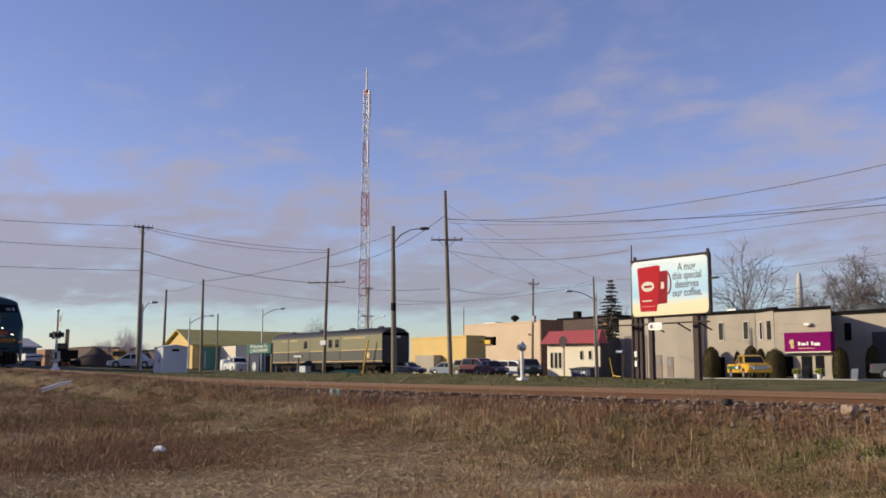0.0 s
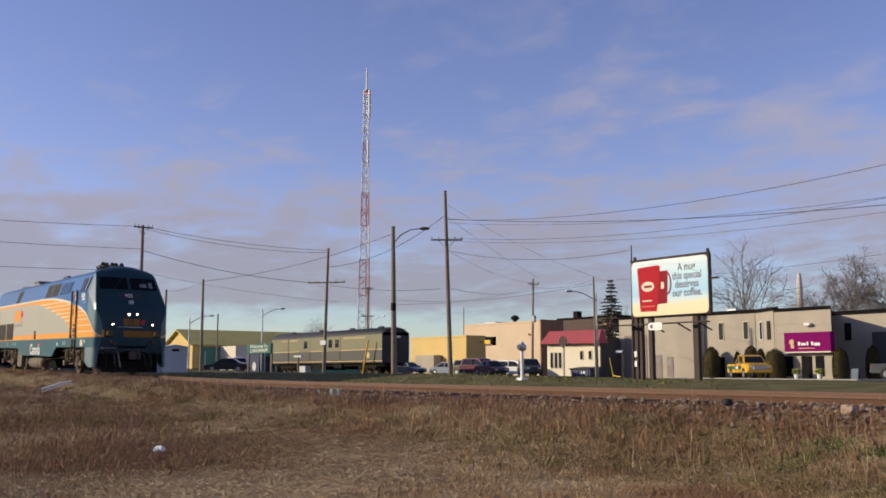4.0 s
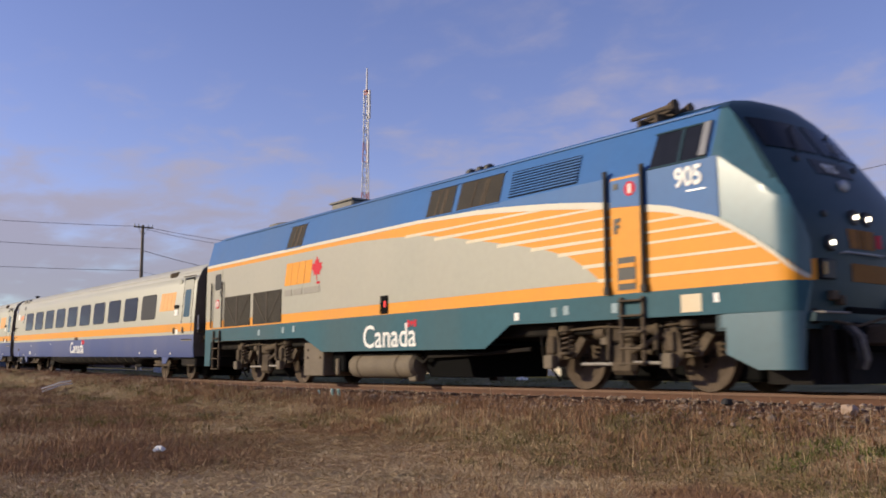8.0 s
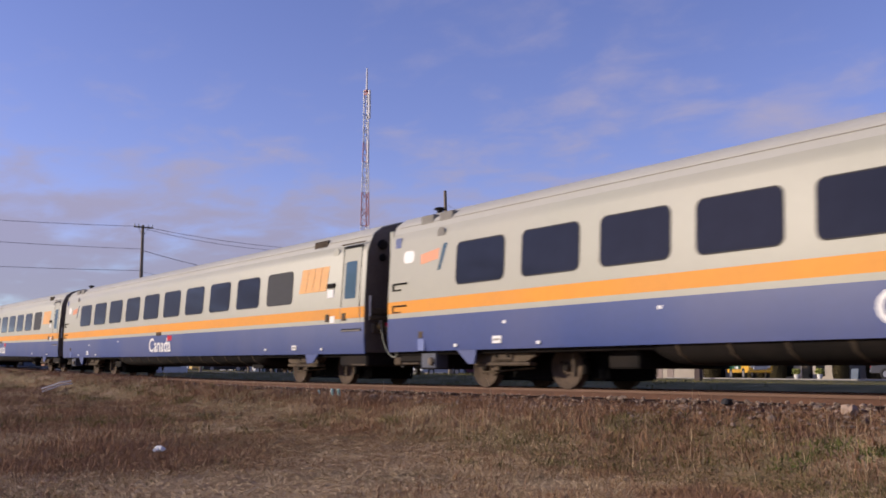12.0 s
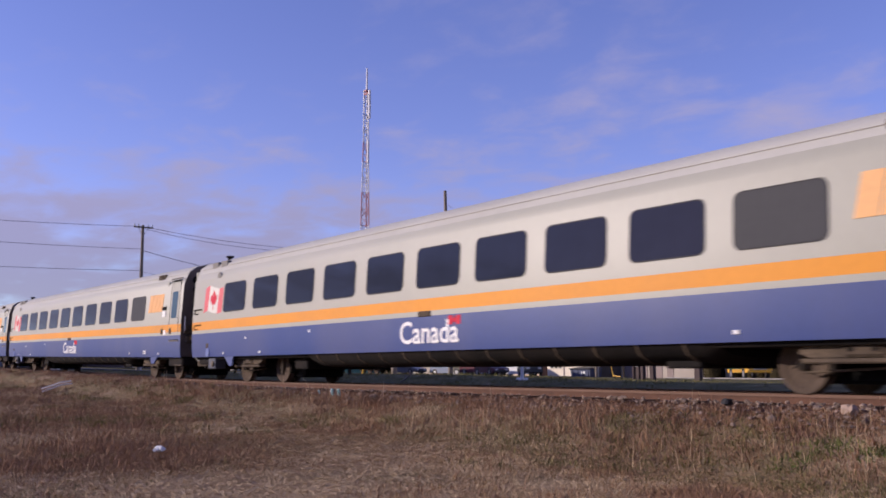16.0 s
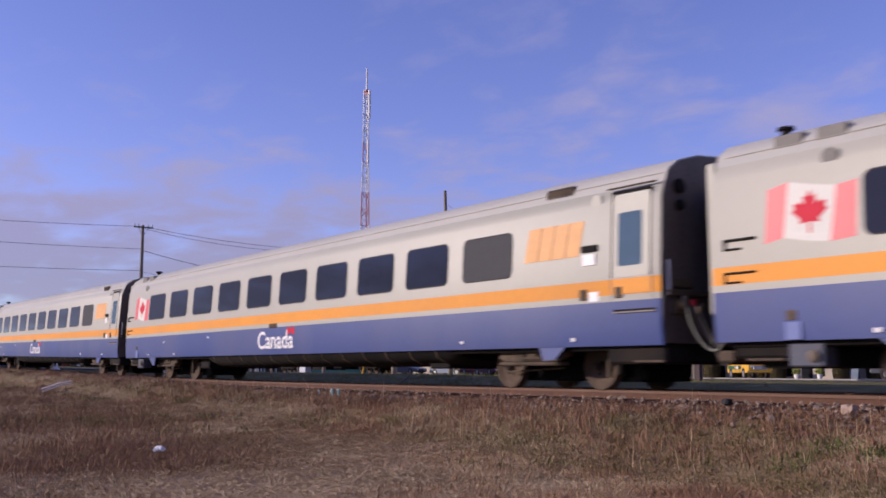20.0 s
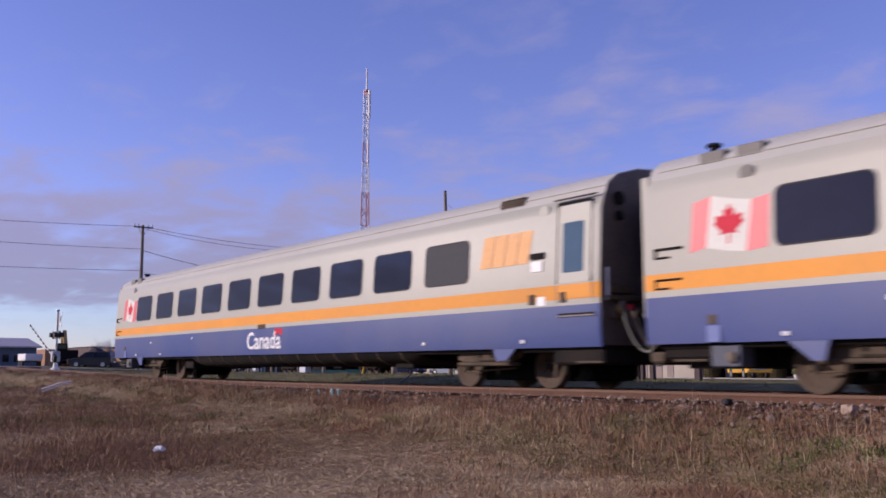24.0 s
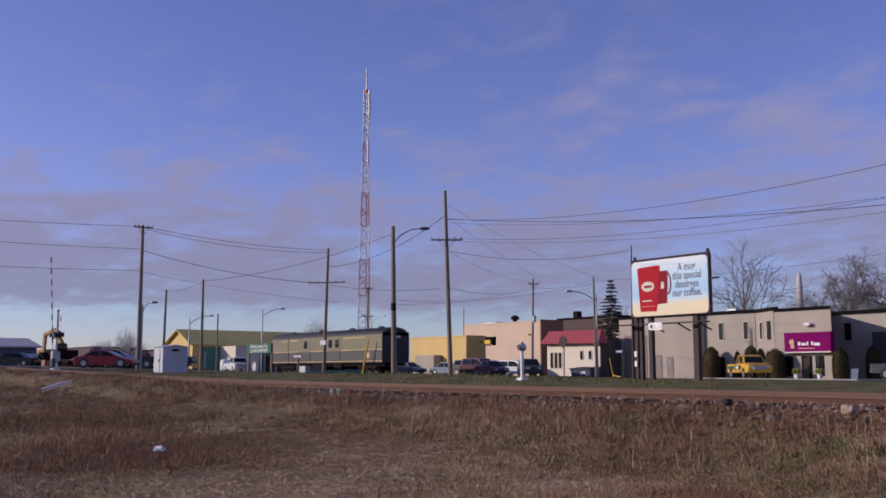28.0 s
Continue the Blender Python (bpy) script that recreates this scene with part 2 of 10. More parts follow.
# ---- mesh helpers ----
class Geo:
    """Vertices and faces of one mesh."""

    def __init__(self):
        self.v, self.f = [], []

    def add(self, verts, faces):
        n = len(self.v)
        self.v.extend(tuple(p) for p in verts)
        self.f.extend(tuple(i + n for i in f) for f in faces)
        return self

    def box(self, x0, y0, z0, x1, y1, z1, c=0.0):
        """A box with chamfered edges of width c."""
        x0, x1, y0, y1, z0, z1 = min(x0, x1), max(x0, x1), min(y0, y1), max(y0, y1), min(z0, z1), max(z0, z1)
        c = min(c, (x1 - x0) * 0.45, (y1 - y0) * 0.45, (z1 - z0) * 0.45)
        if c <= 0:
            return self.add([(x, y, z) for x in (x0, x1) for y in (y0, y1) for z in (z0, z1)],
                            [(0, 1, 3, 2), (4, 6, 7, 5), (0, 4, 5, 1), (2, 3, 7, 6), (0, 2, 6, 4), (1, 5, 7, 3)])
        vs, ix = [], {}
        for i, x in enumerate((x0, x1)):
            for j, y in enumerate((y0, y1)):
                for k, z in enumerate((z0, z1)):
                    sx, sy, sz = (c, -c)[i], (c, -c)[j], (c, -c)[k]
                    for a, p in enumerate(((x, y + sy, z + sz), (x + sx, y, z + sz), (x + sx, y + sy, z))):
                        ix[i, j, k, a] = len(vs)
                        vs.append(p)
        fs = []
        for s in (0, 1):
            fs.append([ix[s, j, k, 0] for j, k in ((0, 0), (1, 0), (1, 1), (0, 1))])
            fs.append([ix[i, s, k, 1] for i, k in ((0, 0), (1, 0), (1, 1), (0, 1))])
            fs.append([ix[i, j, s, 2] for i, j in ((0, 0), (1, 0), (1, 1), (0, 1))])
        for s in (0, 1):
            for t in (0, 1):
                fs.append([ix[s, t, 0, 0], ix[s, t, 1, 0], ix[s, t, 1, 1], ix[s, t, 0, 1]])
                fs.append([ix[s, 0, t, 0], ix[s, 1, t, 0], ix[s, 1, t, 2], ix[s, 0, t, 2]])
                fs.append([ix[0, s, t, 1], ix[1, s, t, 1], ix[1, s, t, 2], ix[0, s, t, 2]])
        for i in (0, 1):
            for j in (0, 1):
                for k in (0, 1):
                    fs.append([ix[i, j, k, 0], ix[i, j, k, 1], ix[i, j, k, 2]])
        return self.add(vs, fs)

    def tube(self, p0, p1, r0, r1=None, n=10, caps=True):
        """A round bar from p0 to p1."""
        r1 = r0 if r1 is None else r1
        a, b = Vector(p0), Vector(p1)
        q = (b - a).to_track_quat("Z", "Y")
        vs = []
        for p, r in ((a, r0), (b, r1)):
            vs += [p + q @ Vector((r * math.cos(2 * math.pi * i / n), r * math.sin(2 * math.pi * i / n), 0)) for i in range(n)]
        fs = [(i, (i + 1) % n, n + (i + 1) % n, n + i) for i in range(n)]
        if caps:
            fs += [tuple(range(n))[::-1], tuple(range(n, 2 * n))]
        return self.add(vs, fs)

    def path(self, pts, r, n=6):
        """One bent round bar through pts."""
        ps = [Vector(p) for p in pts]
        vs, ref = [], None
        for i, p in enumerate(ps):
            d = (ps[min(i + 1, len(ps) - 1)] - ps[max(i - 1, 0)]).normalized()
            if ref is None:
                ref = d.orthogonal().normalized()
            ref = (ref - d * ref.dot(d)).normalized()
            side = d.cross(ref)
            vs += [p + (ref * math.cos(2 * math.pi * k / n) + side * math.sin(2 * math.pi * k / n)) * r for k in range(n)]
        fs = [(j * n + i, j * n + (i + 1) % n, (j + 1) * n + (i + 1) % n, (j + 1) * n + i) for j in range(len(ps) - 1) for i in range(n)]
        m = (len(ps) - 1) * n
        return self.add(vs, fs + [tuple(range(n))[::-1], tuple(range(m, m + n))])

    def sweep(self, prof, xs, closed=True, caps=True, f=None):
        """The outline prof of (y, z) carried along x through xs. f(x, y, z) may move each point."""
        n = len(prof)
        vs = [(x, y, z) if f is None else f(x, y, z) for x in xs for y, z in prof]
        m = n if closed else n - 1
        fs = [(k * n + i, k * n + (i + 1) % n, (k + 1) * n + (i + 1) % n, (k + 1) * n + i) for k in range(len(xs) - 1) for i in range(m)]
        if caps and closed:
            fs += [tuple(range(n))[::-1], tuple(range((len(xs) - 1) * n, len(xs) * n))]
        return self.add(vs, fs)

    def plate(self, outline, y, t):
        """A flat plate with the outline of (x, z), standing at y and t thick (towards +y)."""
        n = len(outline)
        vs = [(x, y, z) for x, z in outline] + [(x, y + t, z) for x, z in outline]
        fs = [(i, (i + 1) % n, n + (i + 1) % n, n + i) for i in range(n)]
        return self.add(vs, fs + [tuple(range(n)), tuple(range(n, 2 * n))[::-1]])

    def lathe(self, prof, centre, axis="z", n=16):
        """The profile of (radius, height) turned round an axis through centre."""
        cx, cy, cz = centre
        vs = []
        for r, h in prof:
            for i in range(n):
                c, s = r * math.cos(2 * math.pi * i / n), r * math.sin(2 * math.pi * i / n)
                vs.append({"z": (cx + c, cy + s, cz + h), "y": (cx + c, cy + h, cz + s), "x": (cx + h, cy + c, cz + s)}[axis])
        k = len(prof)
        fs = [(j * n + i, j * n + (i + 1) % n, (j + 1) * n + (i + 1) % n, (j + 1) * n + i) for j in range(k - 1) for i in range(n)]
        return self.add(vs, fs + [tuple(range(n))[::-1], tuple(range((k - 1) * n, k * n))])

    def moved(self, m):
        self.v = [tuple(m @ Vector(p)) for p in self.v]
        return self

    def mesh(self, name, mat, smooth=35):
        me = bpy.data.meshes.new(name)
        me.from_pydata(self.v, [], self.f)
        bm = bmesh.new()
        bm.from_mesh(me)
        bmesh.ops.recalc_face_normals(bm, faces=bm.faces)
        bm.to_mesh(me)
        bm.free()
        if smooth:
            me.shade_smooth()
            me.set_sharp_from_angle(angle=radians(smooth))
        if mat:
            me.materials.append(M[mat] if isinstance(mat, str) else mat)
        return me


def part(name, geo, mat, parent, label="", m=None, smooth=35):
    ob = new(name, geo if isinstance(geo, bpy.types.Mesh) else geo.mesh(name, mat, smooth))
    ob.parent = parent
    if m is not None:
        ob.matrix_basis = m
    if label:
        ob["label"] = label
    return ob


def thing(name, label, category, m=None, group="", kind=""):
    ob = new(name)
    ob.empty_display_size = 0.3
    if m is not None:
        ob.matrix_basis = m
    return tagged(ob, label, category, group, kind)


def solid(name, geo, mat, label, category="", kind="", group="", smooth=35, m=None):
    """A thing, or a piece of the setting, of one mesh."""
    ob = new(name, geo.mesh(name, mat, smooth))
    if m is not None:
        ob.matrix_basis = m
    return tagged(ob, label, category, group, kind)


def lettering(name, text, size, mat, parent, m, depth=0.004, align="LEFT", wide=1.0, spacing=1.0, label="", bold=0.0):
    """Letters of the built-in font as a mesh part."""
    cu = bpy.data.curves.new(name, "FONT")
    cu.body, cu.size, cu.extrude, cu.align_x, cu.resolution_u = text, size, depth, align, 3
    cu.space_character, cu.offset = spacing, bold
    tmp = new("lettering_curve", cu)
    me = bpy.data.meshes.new_from_object(tmp)
    bpy.data.objects.remove(tmp)
    for v in me.vertices:
        v.co.x *= wide
    me.materials.clear()
    me.materials.append(M[mat])
    me.name = name
    return part(name, me, None, parent, label, m)


def words(name, text, size, mat, parent, x, y, z, depth, wide, label, bold=0.0):
    """A centred line of letters, one part a word."""
    obs = [lettering(name, w, size, mat, parent, pose(0, 0, 0), depth, "LEFT", wide, label=label, bold=bold) for w in text.split()]
    spans = [(min(v.co.x for v in o.data.vertices), max(v.co.x for v in o.data.vertices)) for o in obs]
    gap = 0.28 * size * wide
    at = x - (sum(b - a for a, b in spans) + gap * (len(obs) - 1)) / 2
    for o, (a, b) in zip(obs, spans):
        o.matrix_basis = pose(at - a, y, z, 90)
        at += b - a + gap


def rounded(x0, z0, x1, z1, r, n=4):
    """The outline of a rectangle with rounded corners."""
    pts = []
    for cx, cz, a0 in ((x1 - r, z1 - r, 0), (x0 + r, z1 - r, 90), (x0 + r, z0 + r, 180), (x1 - r, z0 + r, 270)):
        for i in range(n + 1):
            a = radians(a0 + 90 * i / n)
            pts.append((cx + r * math.cos(a), cz + r * math.sin(a)))
    return pts


def rise(x):
    """How far the railway climbs towards the level crossing."""
    if x > -18:
        return 0.0
    if x > -45:
        return 0.0003 * (x + 18) ** 2
    if x > -75:
        return 0.2187 + 0.0162 * (-45 - x)
    return 0.7047 + 0.004 * (-75 - max(x, -160))


def bend(x):
    """How far the railway curves away beyond the straight."""
    return 0.0003 * max(0.0, -25 - max(x, -110)) ** 2


def ease(a, b, v):
    t = min(1.0, max(0.0, (v - a) / (b - a)))
    return t * t * (3 - 2 * t)


TRACK_Y = 12.96
# ---- ground, railway, roads ----
FAR_Y, FAR_K = (16, 22, 30, 42, 49, 62, 70, 90, 140), (1.45, 1.15, 0.8, 0.68, 0.42, 0.25, -0.2, -0.2, 0.0)


def ground_z(x, y):
    r = rise(max(x, -95))
    near = min(-0.90 + 0.022 * max(0.0, -x - 8), r - 0.14)
    far = -0.35 + r * float(np.interp(y, FAR_Y, FAR_K)) + 0.32 * ease(-82, -95, x) * ease(20, 24, y) * (1 - ease(38, 46, y))
    far += float(np.interp(x, (-60, -48, -32, -26, -21, -10), (0, 0.28, 0.48, 0.42, 0.34, 0.32))) * ease(17, 23.5, y) * (1 - ease(24, 31, y))
    bed = r - 0.24
    if y < 12:
        z = near + (bed - near) * ease(8.8, 11.0, y)
        # a grassy lip along the line where it climbs
        z += (0.33 * ease(-15, -34, x) - 0.17 * ease(-56, -66, x)) * ease(8.2, 9.6, y) * (1 - ease(10.6, 11.1, y))
    else:
        z = bed + (far - bed) * ease(14.9, 16.6, y)
    calm = 1 - ease(120, 400, abs(x) + abs(y))
    lumps = 0.05 * noise.noise((x * 0.45, y * 0.45, 3.1)) + 0.022 * noise.noise((x * 1.9, y * 1.9, 7.7))
    if 10.8 < y < 15.2 or y > 20:
        lumps *= 0.25
    return z + lumps * calm


def ground_material():
    m = bpy.data.materials.new("rough_grassland")
    m.use_nodes = True
    N, K = m.node_tree.nodes, m.node_tree.links
    b = N["Principled BSDF"]
    b.inputs["Roughness"].default_value, b.inputs["Specular IOR Level"].default_value = 0.95, 0.1
    tc = N.new("ShaderNodeTexCoord")

    def noisy(s, d=5.0):
        n = N.new("ShaderNodeTexNoise")
        n.inputs["Scale"].default_value, n.inputs["Detail"].default_value = s, d
        K.new(tc.outputs["Object"], n.inputs["Vector"])
        return n.outputs["Fac"]

    def ramp(v, stops):
        n = N.new("ShaderNodeValToRGB")
        while len(n.color_ramp.elements) < len(stops):
            n.color_ramp.elements.new(0.5)
        for e, (p, c) in zip(n.color_ramp.elements, stops):
            e.position, e.color = p, (*c, 1)
        K.new(v, n.inputs["Fac"])
        return n.outputs["Color"]

    def blend(f, a, c):
        n = N.new("ShaderNodeMix")
        n.data_type = "RGBA"
        K.new(f, n.inputs["Factor"]) if not isinstance(f, float) else None
        if isinstance(f, float):
            n.inputs["Factor"].default_value = f
        K.new(a, n.inputs["A"])
        K.new(c, n.inputs["B"])
        return n.outputs["Result"]

    near = ramp(noisy(0.9), [(0.3, (0.15, 0.092, 0.050)), (0.5, (0.28, 0.185, 0.105)), (0.7, (0.52, 0.39, 0.26))])
    grit = ramp(noisy(45.0, 4.0), [(0.3, (0.075, 0.054, 0.030)), (0.7, (0.38, 0.305, 0.195))])
    near = blend(0.55, near, grit)
    zone = ramp(noisy(0.33, 4.0), [(0.34, (0.15, 0.080, 0.045)), (0.45, (0.24, 0.155, 0.076)), (0.53, (0.15, 0.125, 0.048)), (0.60, (0.30, 0.205, 0.12)), (0.68, (0.52, 0.40, 0.26))])
    near = blend(0.5, near, zone)
    lawn = ramp(noisy(0.7), [(0.3, (0.10, 0.092, 0.035)), (0.55, (0.155, 0.135, 0.058)), (0.75, (0.23, 0.18, 0.095))])
    sep = N.new("ShaderNodeSeparateXYZ")
    K.new(tc.outputs["Object"], sep.inputs[0])
    mr = N.new("ShaderNodeMapRange")
    mr.inputs["From Min"].default_value, mr.inputs["From Max"].default_value = 15.0, 18.0
    K.new(sep.outputs["Y"], mr.inputs["Value"])
    K.new(blend(mr.outputs[0], near, lawn), b.inputs["Base Color"])
    bp = N.new("ShaderNodeBump")
    bp.inputs["Strength"].default_value, bp.inputs["Distance"].default_value = 0.6, 0.05
    K.new(noisy(55.0, 8.0), bp.inputs["Height"])
    K.new(bp.outputs[0], b.inputs["Normal"])
    return m


def spread(lo, hi, step, reach, growth=1.35):
    """Positions close together from lo to hi, and ever wider out to reach on both sides."""
    mid = list(np.arange(lo, hi + 1e-6, step))
    up, d = [], step
    while (up[-1] if up else hi) < reach:
        d *= growth
        up.append((up[-1] if up else hi) + d)
    down, d = [], step
    while (down[-1] if down else lo) > -reach:
        d *= growth
        down.append((down[-1] if down else lo) - d)
    return down[::-1] + mid + up


def build_ground():
    xs, ys = spread(-62, 14, 0.45, 2600), spread(-2, 19, 0.3, 2600)
    nx, ny = len(xs), len(ys)
    g = Geo()
    g.v = [(x, y, ground_z(x, y)) for x in xs for y in ys]
    g.f = [(i * ny + j, (i + 1) * ny + j, (i + 1) * ny + j + 1, i * ny + j + 1) for i in range(nx - 1) for j in range(ny - 1)]
    solid("ground", g, ground_material(), "brown autumn grassland with short lawn beyond the railway", kind="structure", smooth=180)


build_ground()


def strip(name, x0, x1, y0, y1, lift, mat, label, step=2.0, thick=0.1):
    """A paved sheet that follows the ground."""
    g = Geo()
    nx, ny = max(2, int((x1 - x0) / step) + 1), max(2, int((y1 - y0) / step) + 1)
    X, Y = np.linspace(x0, x1, nx), np.linspace(y0, y1, ny)
    top = [(x, y, max(ground_z(x, y), -9) + lift) for x in X for y in Y]
    fs = [(i * ny + j, (i + 1) * ny + j, (i + 1) * ny + j + 1, i * ny + j + 1) for i in range(nx - 1) for j in range(ny - 1)]
    g.add(top, fs)
    edge = [i * ny for i in range(nx)] + [(nx - 1) * ny + j for j in range(1, ny)] + [i * ny + ny - 1 for i in range(nx - 2, -1, -1)] + [j for j in range(ny - 2, 0, -1)]
    base = len(g.v)
    g.v.extend((g.v[i][0], g.v[i][1], g.v[i][2] - thick) for i in edge)
    n = len(edge)
    g.f.extend((edge[k], edge[(k + 1) % n], base + (k + 1) % n, base + k) for k in range(n))
    return solid(name, g, mat, label, kind="structure", smooth=40)


strip("road", -78.5, -68.0, 15.6, 150.0, 0.05, "asphalt", "grey asphalt street beyond the level crossing")
strip("road", -78.5, -68.0, -60.0, 10.3, 0.05, "asphalt", "grey asphalt street before the level crossing")
def lane_point(depth, side):
    """A point of the cross street: depth metres before the viewing place, side metres along the street."""
    return -0.806 * depth + 0.592 * side, 0.592 * depth + 0.806 * side


def cross_street():
    g = Geo()
    ss = [-130 + 3.0 * i for i in range(36)]
    dd = (93.0, 97.5, 99.0, 104.0)
    for s in ss:
        for d in dd:
            x, y = lane_point(d, s)
            g.v.append((x, y, max(ground_z(x, y), rise(max(x, -110)) - 0.06 if 9.5 < y < 16.4 else -9) + 0.05))
    n = len(dd)
    g.f = [(i * n + j, (i + 1) * n + j, (i + 1) * n + j + 1, i * n + j + 1) for i in range(len(ss) - 1) for j in range(n - 1)]
    solid("road", g, "asphalt", "grey asphalt cross street in front of the digging site", kind="structure", smooth=40)


cross_street()
strip("parking_lot", -118.0, -60.0, 52.5, 69.0, 0.06, "asphalt", "worn asphalt car park before the low buildings")
strip("pavement", -53.0, -18.0, 62.0, 72.0, 0.08, "concrete", "pale concrete forecourt before the sign shop")


def build_track():
    xs = [-340 + 10.0 * i for i in range(19)] + [-150 + 2.5 * i for i in range(69)] + [30.0 + 10 * i for i in range(23)]
    bed = Geo()
    prof = [(-2.75, -0.62), (-1.75, -0.19), (-1.0, -0.155), (0, -0.15), (1.0, -0.155), (1.75, -0.19), (2.75, -0.62)]
    bed.sweep([(TRACK_Y + y, z) for y, z in prof], xs, closed=True, f=lambda x, y, z: (x, y + bend(x), z + rise(x)))
    track = solid("ballast_bed", bed, "stone_rust", "rust-brown railway ballast bed", kind="structure", smooth=60)
    for side in (-0.7535, 0.7535):
        foot = [(-0.07, -0.17), (0.07, -0.17), (0.07, -0.155), (0.012, -0.14), (0.012, -0.05), (-0.012, -0.05), (-0.012, -0.14), (-0.07, -0.155)]
        head = [(-0.034, -0.05), (0.034, -0.05), (0.036, -0.012), (0.028, 0.0), (-0.028, 0.0), (-0.036, -0.012)]
        up = lambda x, y, z: (x, y + bend(x), z + rise(x))
        r = part("rail", Geo().sweep([(TRACK_Y + side + y, z) for y, z in foot], xs, f=up), "rail", track, "rusty steel rail")
        part("rail_head", Geo().sweep([(TRACK_Y + side + y, z) for y, z in head], xs, f=up), "railhead", r, "worn bright rail head")
    tie = Geo().box(-0.11, -1.3, -0.17, 0.11, 1.3, 0.0, 0.015).mesh("sleeper", "sleeper")
    rnd = random.Random(5)
    x = -70.0
    while x < 10:
        part("sleeper", tie, None, track, m=pose(x, TRACK_Y + bend(x) + rnd.uniform(-0.04, 0.04), rise(x) - 0.135 + rnd.uniform(-0.008, 0.008), 0, 0, rnd.uniform(-1.5, 1.5)))
        x += 0.56
    # road surface through the crossing
    for y0, y1 in ((10.0, 12.1), (12.32, 13.6), (13.82, 15.8)):
        g = Geo().sweep([(y0, -0.2), (y1, -0.2), (y1, 0.0), (y0, 0.0)], [-78.5, -74.5, -70.5, -68.0], f=lambda x, y, z: (x, y + bend(x), z + rise(x) - 0.01))
        part("crossing_panel", g, "asphalt", track, "asphalt panel of the level crossing")


build_track()


def rocks(name, n, place, size, mat, label, seed):
    """Many small angular stones as one mesh; place(rnd) gives x, y, z."""
    rnd = random.Random(seed)
    ico = [(0, 0, 1), (0.9, 0, 0.35), (0.28, 0.85, 0.35), (-0.72, 0.53, 0.35), (-0.72, -0.53, 0.35), (0.28, -0.85, 0.35), (0.5, 0.5, -0.6), (-0.6, 0.3, -0.6), (0.1, -0.7, -0.6)]
    fs = [(0, 1, 2), (0, 2, 3), (0, 3, 4), (0, 4, 5), (0, 5, 1), (1, 6, 2), (2, 6, 7, 3), (3, 7, 4), (4, 7, 8), (4, 8, 5), (5, 8, 1), (1, 8, 6)]
    g = Geo()
    for _ in range(n):
        x, y, z = place(rnd)
        s = size * rnd.lognormvariate(0, 0.35)
        a, sx, sz = rnd.uniform(0, 6.28), rnd.uniform(0.7, 1.4), rnd.uniform(0.5, 0.9)
        ca, sa = math.cos(a), math.sin(a)
        vs = []
        for p in ico:
            px, py, pz = (p[0] * sx + rnd.uniform(-0.15, 0.15)) * s, (p[1] + rnd.uniform(-0.15, 0.15)) * s, p[2] * s * sz
            vs.append((x + px * ca - py * sa, y + px * sa + py * ca, z + pz))
        g.add(vs, fs)
    me = bpy.data.meshes.new(name)
    me.from_pydata(g.v, [], g.f)
    me.materials.append(M[mat])
    return tagged(new(name, me), label, "stones", kind="stuff")


def shoulder(rnd):
    x = -2.0 - 46 * rnd.random() ** 2.6 + 3
    y = 11.35 - 1.0 * rnd.random() ** 1.8
    return x, y, max(ground_z(x, y), rise(x) - 0.62 + (y - (TRACK_Y - 2.75)) * 0.43) + 0.035


def crown(rnd):
    x = -2.0 - 46 * rnd.random() ** 1.7 + 3
    y = rnd.choice((rnd.uniform(11.2, 12.1), rnd.uniform(12.35, 14.6)))
    return x, y, rise(x) - 0.165


rocks("ballast_stones", 3800, shoulder, 0.027, "stone", "grey-brown loose ballast stones on the embankment shoulder", 3)
rocks("ballast_stones", 8000, crown, 0.018, "stone_rust", "rust-stained ballast stones between the rails", 4)


# ---- grass and weeds ----
def grass_material(name, a, b):
    m = bpy.data.materials.new(name)
    m.use_nodes = True
    N, K = m.node_tree.nodes, m.node_tree.links
    p = N["Principled BSDF"]
    p.inputs["Roughness"].default_value, p.inputs["Specular IOR Level"].default_value = 0.9, 0.15
    n = N.new("ShaderNodeMix")
    n.data_type = "RGBA"
    n.inputs["A"].default_value, n.inputs["B"].default_value = (*a, 1), (*b, 1)
    K.new(N.new("ShaderNodeNewGeometry").outputs["Random Per Island"], n.inputs["Factor"])
    K.new(n.outputs["Result"], p.inputs["Base Color"])
    return m


M["grass_brown"] = grass_material("dry_brown_grass", (0.20, 0.12, 0.060), (0.48, 0.32, 0.175))
M["grass_straw"] = grass_material("straw_grass", (0.40, 0.285, 0.165), (0.66, 0.50, 0.31))
M["grass_green"] = grass_material("olive_grass", (0.095, 0.088, 0.032), (0.22, 0.18, 0.072))
M["weed_red"] = grass_material("reddish_dead_weed", (0.16, 0.084, 0.048), (0.37, 0.215, 0.125))
M["weed_dark"] = grass_material("dark_mauve_dead_weed", (0.085, 0.050, 0.038), (0.21, 0.125, 0.090))
M["fresh_green"] = grass_material("fresh_green_grass", (0.075, 0.095, 0.025), (0.17, 0.18, 0.055))
M["lawn"] = grass_material("short_lawn_grass", (0.115, 0.112, 0.038), (0.24, 0.21, 0.085))


